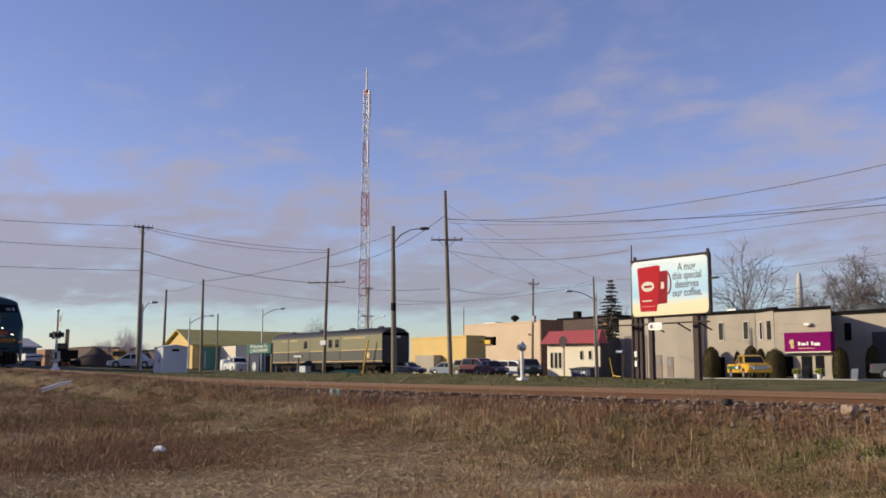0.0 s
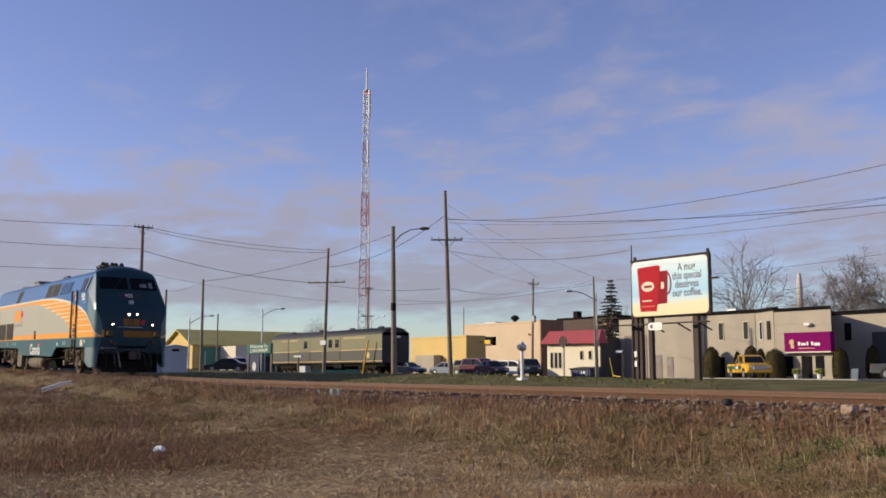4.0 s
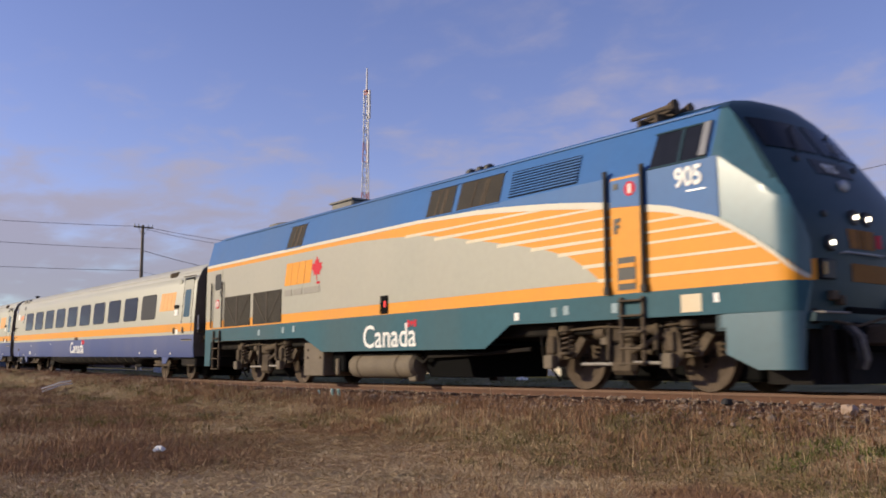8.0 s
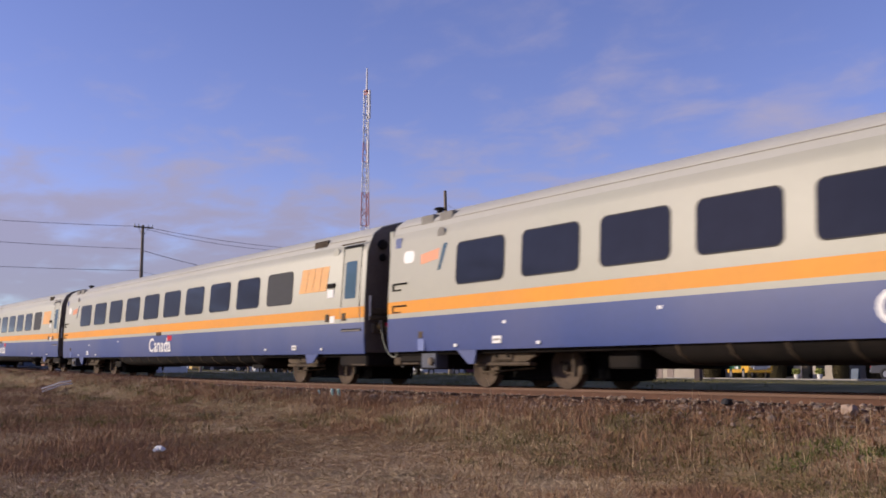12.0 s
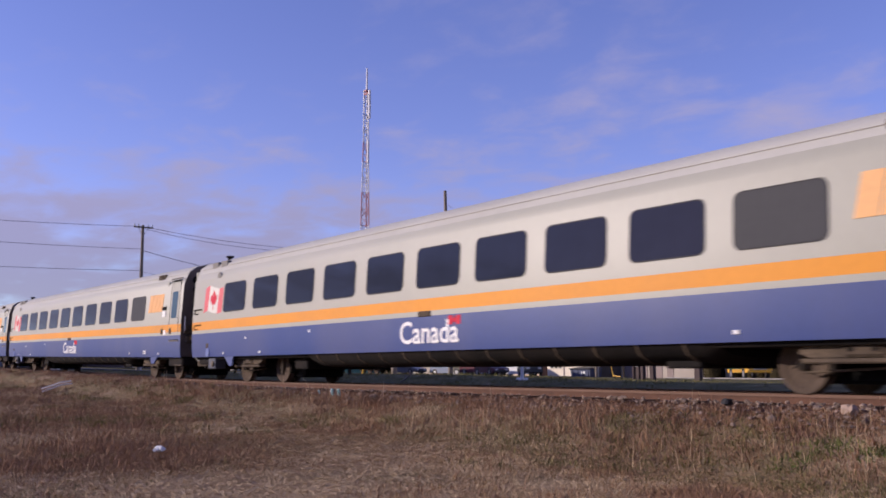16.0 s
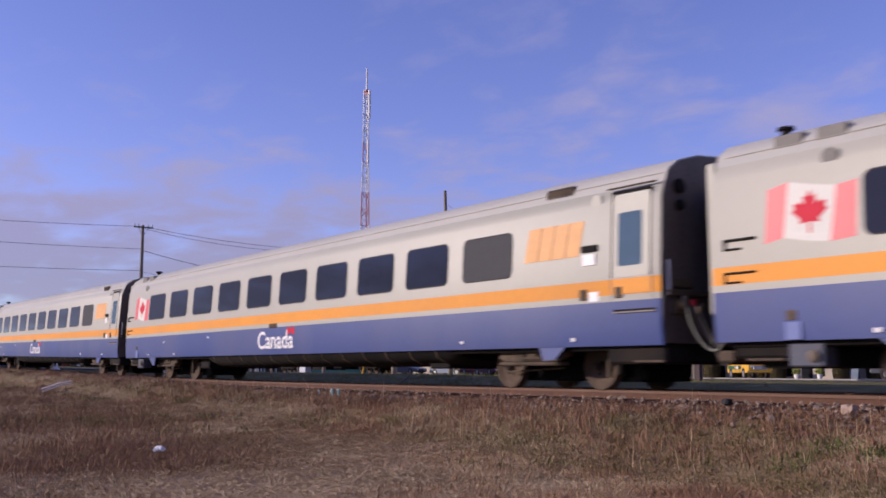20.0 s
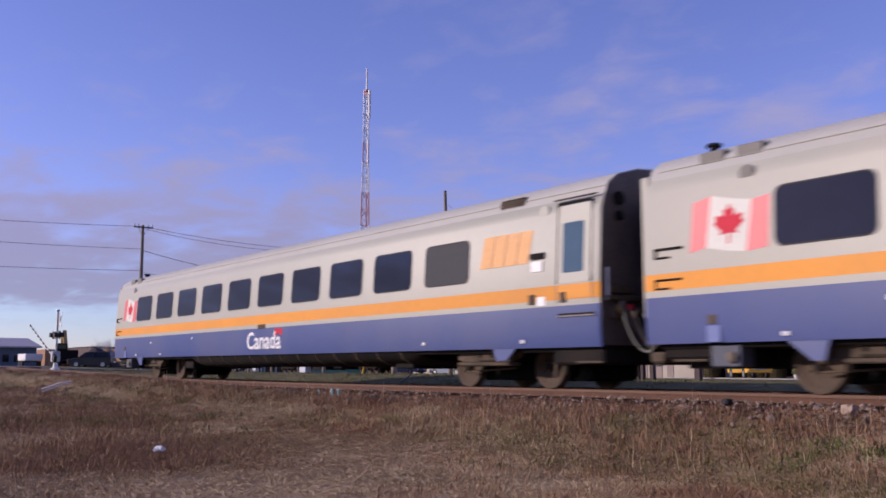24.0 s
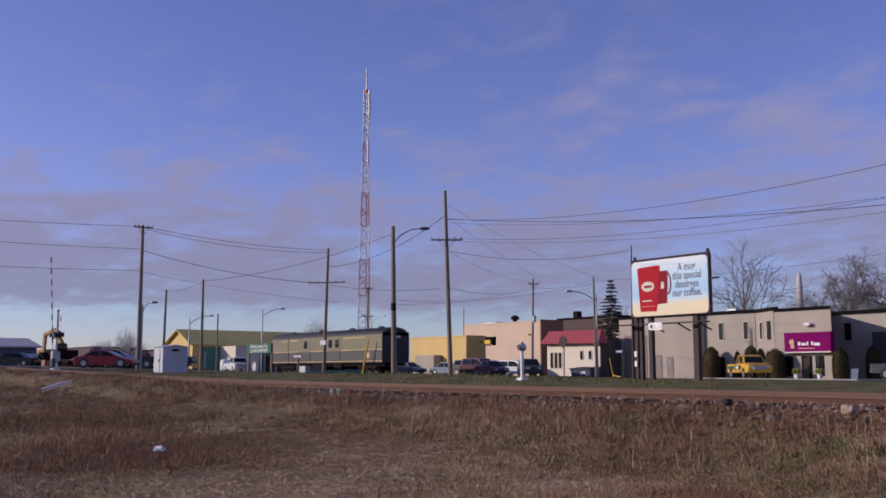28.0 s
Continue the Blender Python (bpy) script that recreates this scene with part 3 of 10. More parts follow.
def blades(name, spots, mat, label, per, tall, wide, lean, seed):
    """Tufts of blades: spots are rows of x, y, z, scale."""
    rs = np.random.RandomState(seed)
    S = np.repeat(np.array(spots), per, axis=0)
    n = len(S)
    a, h = rs.uniform(0, 2 * np.pi, n), tall * S[:, 3] * rs.lognormal(0, 0.35, n)
    off = rs.normal(0, 0.05, (n, 2)) * (0.5 + S[:, 3:4])
    ox, oy = S[:, 0] + off[:, 0], S[:, 1] + off[:, 1]
    dx, dy = np.cos(a), np.sin(a)
    ln = lean * h * np.abs(rs.normal(0, 1, n))
    b = rs.uniform(0, 2 * np.pi, n)
    w = wide * rs.uniform(0.6, 1.5, n)
    px, py = -np.sin(b) * w, np.cos(b) * w
    z = S[:, 2] - 0.02
    V = np.empty((n, 5, 3))
    V[:, 0] = np.stack([ox + px, oy + py, z], 1)
    V[:, 1] = np.stack([ox - px, oy - py, z], 1)
    mx, my, mz = ox + dx * ln * 0.35, oy + dy * ln * 0.35, z + h * 0.6
    V[:, 2] = np.stack([mx - px * 0.7, my - py * 0.7, mz], 1)
    V[:, 3] = np.stack([mx + px * 0.7, my + py * 0.7, mz], 1)
    V[:, 4] = np.stack([ox + dx * ln, oy + dy * ln, z + h], 1)
    me = bpy.data.meshes.new(name)
    idx = np.arange(n)[:, None] * 5
    quads, tris = idx + np.array([[0, 1, 2, 3]]), idx + np.array([[3, 2, 4]])
    me.vertices.add(n * 5)
    me.vertices.foreach_set("co", V.ravel())
    me.loops.add(n * 7)
    me.loops.foreach_set("vertex_index", np.concatenate([quads, tris], axis=1).ravel().astype(np.int32))
    me.polygons.add(n * 2)
    starts = (np.arange(n)[:, None] * 7 + np.array([[0, 4]])).ravel()
    me.polygons.foreach_set("loop_start", starts.astype(np.int32))
    me.update(calc_edges=True)
    me.materials.append(M[mat])
    return tagged(new(name, me), label, "grass", kind="stuff")


def thatch(name, spots, mat, label, per, long, wide, seed):
    """Matted dead blades lying nearly flat: spots are rows of x, y, z, scale."""
    rs = np.random.RandomState(seed)
    S = np.repeat(np.array(spots), per, axis=0)
    n = len(S)
    a, ln = rs.uniform(0, 2 * np.pi, n), long * rs.lognormal(0, 0.4, n) * S[:, 3]
    ox, oy = S[:, 0] + rs.normal(0, 0.09, n), S[:, 1] + rs.normal(0, 0.09, n)
    z, up = S[:, 2] + rs.uniform(-0.012, 0.015, n), np.abs(rs.normal(0, 0.018, n))
    px, py = -np.sin(a) * wide, np.cos(a) * wide
    V = np.empty((n, 3, 3))
    V[:, 0] = np.stack([ox + px, oy + py, z], 1)
    V[:, 1] = np.stack([ox - px, oy - py, z + 0.004], 1)
    V[:, 2] = np.stack([ox + np.cos(a) * ln, oy + np.sin(a) * ln, z + up], 1)
    me = bpy.data.meshes.new(name)
    me.vertices.add(n * 3)
    me.vertices.foreach_set("co", V.ravel())
    me.loops.add(n * 3)
    me.loops.foreach_set("vertex_index", np.arange(n * 3, dtype=np.int32))
    me.polygons.add(n)
    me.polygons.foreach_set("loop_start", np.arange(0, n * 3, 3, dtype=np.int32))
    me.update(calc_edges=True)
    me.materials.append(M[mat])
    return tagged(new(name, me), label, "grass", kind="stuff")


# clumps of one growth: x, y, radius, kind, height
CLUMPS = [(-6.2, 10.05, 0.38, "fresh_green", 0.8), (-5.55, 9.9, 0.25, "fresh_green", 0.8), (-6.45, 9.65, 0.35, "fresh_green", 0.6), (-7.6, 10.15, 0.7, "grass_green", 0.7), (-9.3, 10.2, 0.7, "grass_green", 0.8),
          (-17.5, 4.6, 2.6, "weed_red", 1.15), (-14.2, 3.9, 1.5, "weed_red", 1.0), (-11.5, 2.7, 0.8, "weed_red", 1.0), (-18.2, 9.7, 0.6, "grass_straw", 1.3), (-14.3, 10.1, 0.5, "grass_straw", 1.2),
          (-14.6, 9.6, 0.4, "grass_green", 1.0), (-16.8, 9.3, 1.2, "grass_green", 0.7), (-15.8, 5.9, 0.6, "grass_green", 1.0)]


def meadow():
    rnd = random.Random(11)
    kinds = {"grass_brown": [], "grass_straw": [], "grass_green": [], "weed_red": [], "fresh_green": []}
    for _ in range(84000):
        d = 7.5 * (60 / 7.5) ** (rnd.random() ** 1.15)
        a = radians(rnd.uniform(7, 67))
        x, y = -d * math.cos(a), d * math.sin(a)
        if y > 11.3 or y < 0.8 or math.hypot(x + 32.8, y - 8.0) < 0.3:
            continue
        patch = noise.noise((x * 0.35, y * 0.35, 1.0)) + 0.5 * noise.noise((x * 1.3, y * 1.3, 5.0))
        bare = noise.noise((x * 0.28 + 9, y * 0.28, 2.0)) + 0.4 * noise.noise((x * 0.9, y * 0.9, 8.0))
        for bx, by, br in ((-11.2, 6.4, 2.4), (-9.3, 4.2, 1.6), (-7.4, 7.4, 1.2)):
            bare += 0.6 * (1 - ease(0.4, 1.0, math.hypot(x - bx, y - by) / br))
        slope = ease(8.2, 10.4, y)
        green = noise.noise((x * 0.22 - 4, y * 0.22, 6.0)) + 0.62 * ease(-18, -8, x) * max(0.0, 1 - abs(y - 8.9) / 1.4)
        if bare > 0.12 and slope < 0.3 and rnd.random() < 0.25 + 0.9 * (bare - 0.12):
            continue
        s = 0.55 + 0.45 * patch + 0.35 * slope + 0.3 * ease(-14, -26, x)
        s = max(0.3, min(1.15, s * rnd.uniform(0.6, 1.25)))
        if y > 10.2:
            s *= 0.85
        own = [c for c in CLUMPS if (x - c[0]) ** 2 + ((y - c[1]) * 1.6) ** 2 < (c[2] * rnd.uniform(0.5, 1.25)) ** 2]
        if own and (own[0][3] != "weed_red" or rnd.random() < 0.26):
            kinds[own[0][3]].append((x, y, ground_z(x, y), own[0][4] * rnd.uniform(0.7, 1.3)))
            continue
        if y > 9.6 and rnd.random() < 0.55:
            k = "weed_red"
        elif green > 0.24 and rnd.random() < 0.3 + 1.2 * (green - 0.18):
            k = "grass_green"
        elif patch > 0.3 and rnd.random() < 0.5:
            k = "grass_straw"
        elif rnd.random() < 0.20 + 0.75 * ease(0.05, 0.3, -bare + 0.5 * slope):
            k = "weed_red"
        else:
            k = "grass_brown" if rnd.random() < 0.83 else "grass_straw"
        kinds[k].append((x, y, ground_z(x, y), s))
    blades("dry_grass", kinds["grass_brown"], "grass_brown", "dry brown tufted grass covering the foreground", 10, 0.075, 0.003, 1.2, 1)
    blades("straw_grass", kinds["grass_straw"], "grass_straw", "pale straw-coloured dead grass tufts", 9, 0.085, 0.0028, 1.2, 2)
    blades("green_grass", kinds["grass_green"], "grass_green", "olive green grass tufts among the dry growth", 9, 0.065, 0.005, 1.2, 3)
    blades("dead_weeds", kinds["weed_red"], "weed_red", "reddish-brown dead weeds", 9, 0.11, 0.0036, 0.9, 4)
    blades("fresh_grass", kinds["fresh_green"], "fresh_green", "fresh green grass patch by the embankment foot", 10, 0.06, 0.006, 1.2, 5)
    bush = {"weed_red": [], "weed_dark": [], "grass_green": []}
    for _ in range(6400):
        d = 7.6 * (72 / 7.6) ** (rnd.random() ** 1.1)
        a = radians(rnd.uniform(7, 67))
        x, y = -d * math.cos(a), d * math.sin(a)
        if y > 11.2 or y < 0.8 or math.hypot(x + 32.8, y - 8.0) < 0.4:
            continue
        n = noise.noise((x * 0.32, y * 0.32, 21.0)) + 0.5 * noise.noise((x * 1.1, y * 1.1, 23.0))
        worn = sum(1 - ease(0.4, 1.0, math.hypot(x - bx, y - by) / br) for bx, by, br in ((-11.2, 6.4, 2.8), (-9.3, 4.2, 2.2), (-7.4, 7.4, 1.6)))
        chance = 0.04 + 0.55 * ease(9.6, 10.4, y) + 0.62 * ease(-15, -26, x) + 0.55 * ease(0.1, 0.5, n) * ease(9.0, 15.0, d) - 0.5 * worn
        if rnd.random() > chance:
            continue
        g = noise.noise((x * 0.25 + 5, y * 0.25, 31.0)) + 0.30 * ease(-20, -9, x) * (1 - ease(9.8, 10.4, y))
        k = "grass_green" if g > 0.0 and y < 10.3 else ("weed_dark" if rnd.random() < 0.36 else "weed_red")
        h = rnd.uniform(0.4, 1.1) * (0.6 + 0.4 * ease(10.0, 22.0, d))
        for _ in range(6):
            px, py = x + rnd.gauss(0, 0.11), y + rnd.gauss(0, 0.11)
            bush[k].append((px, py, ground_z(px, py), h))
    blades("weed_clumps", bush["weed_red"], "weed_red", "clumps of reddish-brown dead weed stalks", 8, 0.125, 0.0040, 1.15, 14)
    blades("dark_weed_clumps", bush["weed_dark"], "weed_dark", "clumps of dark mauve-brown dead weeds", 9, 0.13, 0.0042, 0.9, 15)
    blades("green_clumps", bush["grass_green"], "grass_green", "clumps of dull green grass", 9, 0.12, 0.0055, 0.9, 16)
    tall = []
    for _ in range(130):
        x = -3.2 - 26 * rnd.random() ** 1.6
        y = rnd.uniform(9.0, 10.7)
        tall.append((x, y, ground_z(x, y), rnd.uniform(0.5, 1.3)))
    blades("tall_weeds", tall, "grass_straw", "thin tall dead weed stalks beside the ballast", 3, 0.32, 0.003, 0.3, 6)
    flat = {"grass_straw": [], "grass_brown": []}
    for _ in range(42000):
        d = 7.5 * (34 / 7.5) ** rnd.random()
        a = radians(rnd.uniform(7, 67))
        x, y = -d * math.cos(a), d * math.sin(a)
        if 0.8 < y < 9.2 + 1.4 * rnd.random():
            pale = noise.noise((x * 0.28 + 9, y * 0.28, 2.0)) + 0.4 * noise.noise((x * 0.9, y * 0.9, 8.0))
            for bx, by, br in ((-11.2, 6.4, 2.6), (-9.3, 4.2, 2.0), (-7.4, 7.4, 1.4)):
                pale += 0.45 * (1 - ease(0.4, 1.0, math.hypot(x - bx, y - by) / br))
            flat["grass_straw" if rnd.random() < 0.25 + 1.3 * pale else "grass_brown"].append((x, y, ground_z(x, y), rnd.uniform(0.6, 1.4)))
    thatch("straw_thatch", flat["grass_straw"], "grass_straw", "matted pale straw lying on the ground", 16, 0.05, 0.0024, 8)
    thatch("brown_thatch", flat["grass_brown"], "grass_brown", "matted brown dead grass lying on the ground", 16, 0.05, 0.0028, 9)
    lawn = []
    for _ in range(15000):
        d = 17 * (80 / 17) ** rnd.random()
        a = radians(rnd.uniform(10, 64))
        x, y = -d * math.cos(a), d * math.sin(a)
        if 15.4 < y < 47 and not -79 < x < -67.6 and rnd.random() < ease(-15, -27, x):
            lawn.append((x, y, ground_z(x, y), rnd.uniform(0.5, 1.2)))
    blades("lawn_grass", lawn, "lawn", "short olive lawn grass beyond the railway", 7, 0.07, 0.012, 0.9, 7)


meadow()
# ---- the train ----
def wheelset(parent, x, r, name="wheel"):
    """Two wheels and their axle, each with its origin on the axle so that it can roll."""
    for s in (-1, 1):
        prof = [(r * 0.16, -0.10), (r * 0.20, -0.09), (r * 0.24, -0.035), (r * 0.62, -0.015), (r * 0.80, -0.05), (r * 0.84, -0.065), (r, -0.065), (r, 0.05), (r + 0.028, 0.06), (r + 0.028, 0.085), (r * 0.3, 0.085)]
        if s > 0:
            prof = [(a, -h) for a, h in prof]
        w = part(name, Geo().lathe(prof, (0, 0, 0), "y", 28), "wheel", parent, "brown-dusted steel wheel", m=pose(x, s * 0.76, r), smooth=50)
        g = Geo()
        for k in range(3):
            a = 2.1 * k + 0.4
            g.tube((0.12 * math.cos(a), s * 0.085, 0.12 * math.sin(a)), (0.12 * math.cos(a), s * 0.105, 0.12 * math.sin(a)), 0.022, n=6)
        part("hub_cap", g.lathe([(0.07, 0.0), (0.07, 0.012 * s), (0.03, 0.02 * s)], (0, s * 0.10, 0), "y", 12), "under", w, "dark bolted hub")
    part("axle", Geo().tube((x, -0.7, r), (x, 0.7, r), 0.09, n=10), "under", parent, "dark axle")


def spring(g, x, y, z0, z1, r, turns=5):
    pts = [(x + r * math.cos(a), y + r * math.sin(a), z0 + (z1 - z0) * a / (turns * 2 * math.pi)) for a in [i * math.pi / 4 for i in range(turns * 8 + 1)]]
    return g.path(pts, 0.022, 5)


def coach_bogie(coach, xa, xb):
    """The running gear between two axles of a coach: wheels outside, low frame between them."""
    xm = (xa + xb) / 2
    for x in (xa, xb):
        wheelset(coach, x, 0.40)
    # black block that stands for the shade behind the wheels
    part("bogie_core", Geo().box(xa - 0.45, -0.64, 0.14, xb + 0.85, 0.64, 0.70, 0.05), M["pit"], coach, "inner bogie block coloured black for shade")
    for s in (-1, 1):
        y = s * 1.26
        f = Geo()
        o = [(xa + 0.42, 0.50), (xb - 0.55, 0.50), (xb - 0.30, 0.60), (xb - 0.30, 0.70), (xa + 0.60, 0.74), (xa + 0.30, 0.66), (xa + 0.26, 0.56)]
        f.plate(o, y - 0.05, 0.10)
        f.box(xa + 0.30, y - 0.10, 0.42, xb - 0.42, y + 0.10, 0.49, 0.02)
        f.box(xm - 0.30, s * 0.9, 0.50, xm + 0.28, y + s * 0.09, 0.72, 0.04)
        side = part("bogie_side_frame", f, "bogie", coach, "dusty grey-brown bogie side frame")
        for dx in (-0.18, 0.16):
            part("frame_pocket", Geo().tube((xm + dx, y + s * 0.06, 0.61), (xm + dx, y + s * 0.10, 0.61), 0.04, n=10), M["pit"], side, "dark bolt pocket")
        for x in (xa, xb):
            part("brake_shoe", Geo().box(x + 0.42, s * 0.68, 0.25, x + 0.52, s * 0.86, 0.55, 0.03), "under", side, "dark brake shoe")
        part("damper", Geo().tube((xb + 0.44, s * 1.05, 0.22), (xb + 0.46, s * 1.05, 0.70), 0.05), "bogie", side, "upright damper")
        part("brake_rod", Geo().tube((xa + 0.1, s * 0.95, 0.30), (xm + 0.5, s * 1.0, 0.38), 0.02), "bogie", side)
    part("bolster", Geo().box(xm - 0.25, -0.93, 0.5, xm + 0.25, 0.93, 0.68, 0.04), "under", coach, "dark bolster beam")


# coach sides: heights of the bands and the lean of the window band
COACH_W = 1.6
COACH_SIDE = [(1.57, 0.73), (1.6, 1.0), (1.6, 1.447), (1.6, 1.55), (1.6, 1.807), (1.597, 1.93), (1.535, 3.08), (1.49, 3.21), (1.42, 3.32)]


def leaf(cx, cz, s):
    """The outline of an eleven-pointed leaf with a stem."""
    half = [(0.0, 1.0), (0.16, 0.66), (0.33, 0.74), (0.28, 0.30), (0.50, 0.52), (0.56, 0.38), (0.84, 0.42), (0.75, 0.17), (0.90, 0.05), (0.45, -0.36), (0.52, -0.55), (0.06, -0.46), (0.06, -1.0)]
    return [(cx + a * s, cz + b * s) for a, b in half] + [(cx - a * s, cz + b * s) for a, b in half[::-1][:-1]]


def logo_strokes(x, z, w, h):
    """Slanted bars of a plain emblem, as outlines."""
    k, wide, out = w / 5.0, 1.15, []
    for lo, hi in ((0.0, 0.42), (1.22, 1.64), (2.44, 2.86), (3.66, 4.08)):
        out.append([(x + k * lo, z), (x + k * (lo + wide), z), (x + k * (hi + wide), z + h), (x + k * hi, z + h)])
    return out


M["line_pale"] = material("pale_line_paint", (0.60, 0.51, 0.36), 0.5, vary=0.1, scale=1.2, fine=15, bump=0.02, dirt=(0.68, 0.40, 0.15), dirt_amount=0.5)
M["flag_white"] = material("faded_white_film", (0.62, 0.60, 0.52), 0.6, vary=0.08, scale=2, fine=15, bump=0.02)
M["vent_brown"] = material("dark_brown_mesh", (0.035, 0.028, 0.02), 0.7, vary=0.3, scale=3, fine=25, bump=0.3, spec=0.2)
M["brass"] = material("dull_brass", (0.34, 0.22, 0.08), 0.5, 0.3, vary=0.2, bump=0.05)
M["brace"] = material("brown_grille_brace", (0.07, 0.056, 0.045), 0.8, vary=0.25, bump=0.1, spec=0.2)
# near-black that stands for shade in recesses and under the vehicles
M["pit"] = material("shade_black", (0.006, 0.006, 0.006), 0.95, vary=0.2, bump=0, spec=0.1)
M["plate_blue"] = material("pale_blue_grey_plate", (0.12, 0.16, 0.36), 0.6, vary=0.12, bump=0.05)
M["sticker_orange"] = material("faded_orange_red_film", (0.66, 0.24, 0.10), 0.5, vary=0.1, bump=0.02)
# blue-grey darkened for the shade under the coach skirt
M["box_shade"] = material("shaded_blue_grey_steel", (0.07, 0.075, 0.10), 0.7, vary=0.2, bump=0.1)
M["hose_pale"] = material("pale_grey_green_hose", (0.16, 0.16, 0.13), 0.7, vary=0.2, bump=0.1)
M["grime"] = material("grimy_rubber_sheet", (0.11, 0.085, 0.075), 0.6, vary=0.3, scale=2, fine=18, bump=0.2, dirt=(0.07, 0.055, 0.045), dirt_amount=0.4, streaks=2.0)
M["seam"] = material("weathered_seam", (0.30, 0.28, 0.24), 0.8, vary=0.1, bump=0.05)


def make_coach(flag, marks):
    """A passenger coach: x = 0 at its rear end, rail tops at z = 0. flag: it carries the rear flag; marks: a worn sticker instead."""
    L = 25.28
    c = thing("passenger_coach", "grey passenger coach with a blue skirt, orange stripe and dark windows", "railway coach", group="coaches of the train")
    xs = [-0.12, -0.06, L - 0.06, L]
    pinch = lambda x, y, z: (x, y * (0.985 if x in (-0.12, L) else 1.0), z)
    # inner shell that closes the ends
    inner = [(-1.50, 0.75), (1.50, 0.75), (1.56, 1.2), (1.56, 1.9), (1.49, 3.02), (1.38, 3.25), (-1.38, 3.25), (-1.49, 3.02), (-1.56, 1.9), (-1.56, 1.2)]
    part("end_wall", Geo().sweep(inner, [0.02, L - 0.02]), "under", c, "dark coach end")
    face = [(-1.53, 0.76), (1.53, 0.76), (1.57, 1.2), (1.57, 1.93), (1.5, 3.08), (1.43, 3.3), (1.34, 3.48), (1.09, 3.67), (0.6, 3.81), (0, 3.86)]
    face += [(-y, z) for y, z in face[::-1][1:-2]]
    part("end_plate", Geo().sweep(face, [L - 0.01, L + 0.012]), M["grime"], c, "grimy dark end plate", smooth=0)
    for y, z, r in ((-1.12, 3.25, 0.12), (-1.12, 2.95, 0.09)):
        part("end_lamp", Geo().lathe([(r, 0.0), (r, 0.05), (r * 0.7, 0.06)], (L + 0.012, y, z), "x", 14), "under", c, "dark round end lamp")
    part("end_box", Geo().box(L, -1.42, 1.62, L + 0.08, -0.9, 1.78, 0.02).box(L, -1.40, 1.20, L + 0.10, -1.05, 1.42, 0.02), "bogie", c, "grey-brown end fitting")
    part("end_sill", Geo().box(L + 0.012, -1.48, 1.50, L + 0.10, 1.48, 1.59, 0.01), "bogie", c, "grey-brown end sill bar")
    part("end_valve", Geo().lathe([(0.05, 0.0), (0.09, 0.04), (0.07, 0.12), (0.02, 0.15)], (L + 0.02, -1.22, 1.36), "x", 12), M["brass"], c, "brass end valve")
    part("end_rail", Geo().tube((L + 0.06, -1.46, 1.5), (L + 0.06, -1.46, 2.05), 0.022, n=8), "white", c, "white end grab rail")
    part("end_post", Geo().box(-0.30, -1.42, 1.15, -0.14, -1.32, 3.42, 0.02), "coach_grey", c, "grey end post")

    def band(name, mat, lo, hi, label, t=0.03):
        ob = None
        for s in (-1, 1):
            outer = [(s * y, z) for y, z in COACH_SIDE if lo - 1e-6 <= z <= hi + 1e-6]
            prof = outer + [(y - s * t, z) for y, z in outer[::-1]]
            ob = part(name, Geo().sweep(prof, xs, f=pinch), mat, c, label)
        return ob

    band("blue_skirt", "coach_blue", 0.73, 1.447, "dark blue skirt panel")
    band("grey_band", "coach_grey", 1.447, 1.55, "thin grey band")
    band("orange_stripe", "gold", 1.55, 1.807, "golden orange stripe")
    band("side_panel", "coach_grey", 1.807, 3.32, "warm grey side panel")
    roof = [(1.42, 3.319), (1.36, 3.475), (1.33, 3.53), (1.10, 3.69), (0.62, 3.83), (0, 3.88)]
    prof = roof + [(-y, z) for y, z in roof[::-1][1:]] + [(-1.2, 3.2), (1.2, 3.2)]
    top = part("roof", Geo().sweep(prof, xs), "coach_roof", c, "dusty grey roof")
    for s in (-1, 1):
        part("roof_seam", Geo().box(0.05, s * 1.372 - 0.008, 3.452, L - 0.05, s * 1.372 + 0.008, 3.462), M["seam"], top, "faint roof seam")
    belly = [(1.52, 0.74), (1.42, 0.58), (1.15, 0.45), (0.7, 0.41), (-0.7, 0.41), (-1.15, 0.45), (-1.42, 0.58), (-1.52, 0.74)]
    bel = part("underbody", Geo().sweep(belly, [7.2, 7.5, 19.5, 19.8], f=lambda x, y, z: (x, y, z if x not in (7.2, 19.8) else z + 0.12)), "under", c, "dark curved underbody")
    for i in range(13):
        x = 7.8 + i * 0.95
        part("underbody_rib", Geo().sweep([(y * 1.006, z - 0.006) for y, z in belly], [x, x + 0.05]), "bogie", bel)
    part("floor_frame", Geo().box(0.05, -1.45, 0.66, L - 0.05, 1.45, 0.78, 0.02), "under", c)
    # windows: flush dark panes with rounded corners in a rubber frame
    tilt = math.degrees(math.atan((1.597 - 1.535) / 1.11))
    pane = Geo().plate(rounded(0, 0, 1.46, 0.82, 0.12), 0.0, 0.012).mesh("pane", "glass_coach", 0)
    pane_grey = Geo().plate(rounded(0, 0, 1.46, 0.82, 0.12), 0.0, 0.012).mesh("pane", M["glass_frosted"], 0)
    outer, inner_o = rounded(-0.022, -0.022, 1.482, 0.842, 0.14), rounded(0.005, 0.005, 1.455, 0.815, 0.115)
    fr = Geo()
    n = len(outer)
    for y in (0.0, 0.012):
        fr.v += [(x, y, z) for x, z in outer] + [(x, y, z) for x, z in inner_o]
    for k in range(n):
        q = (k + 1) % n
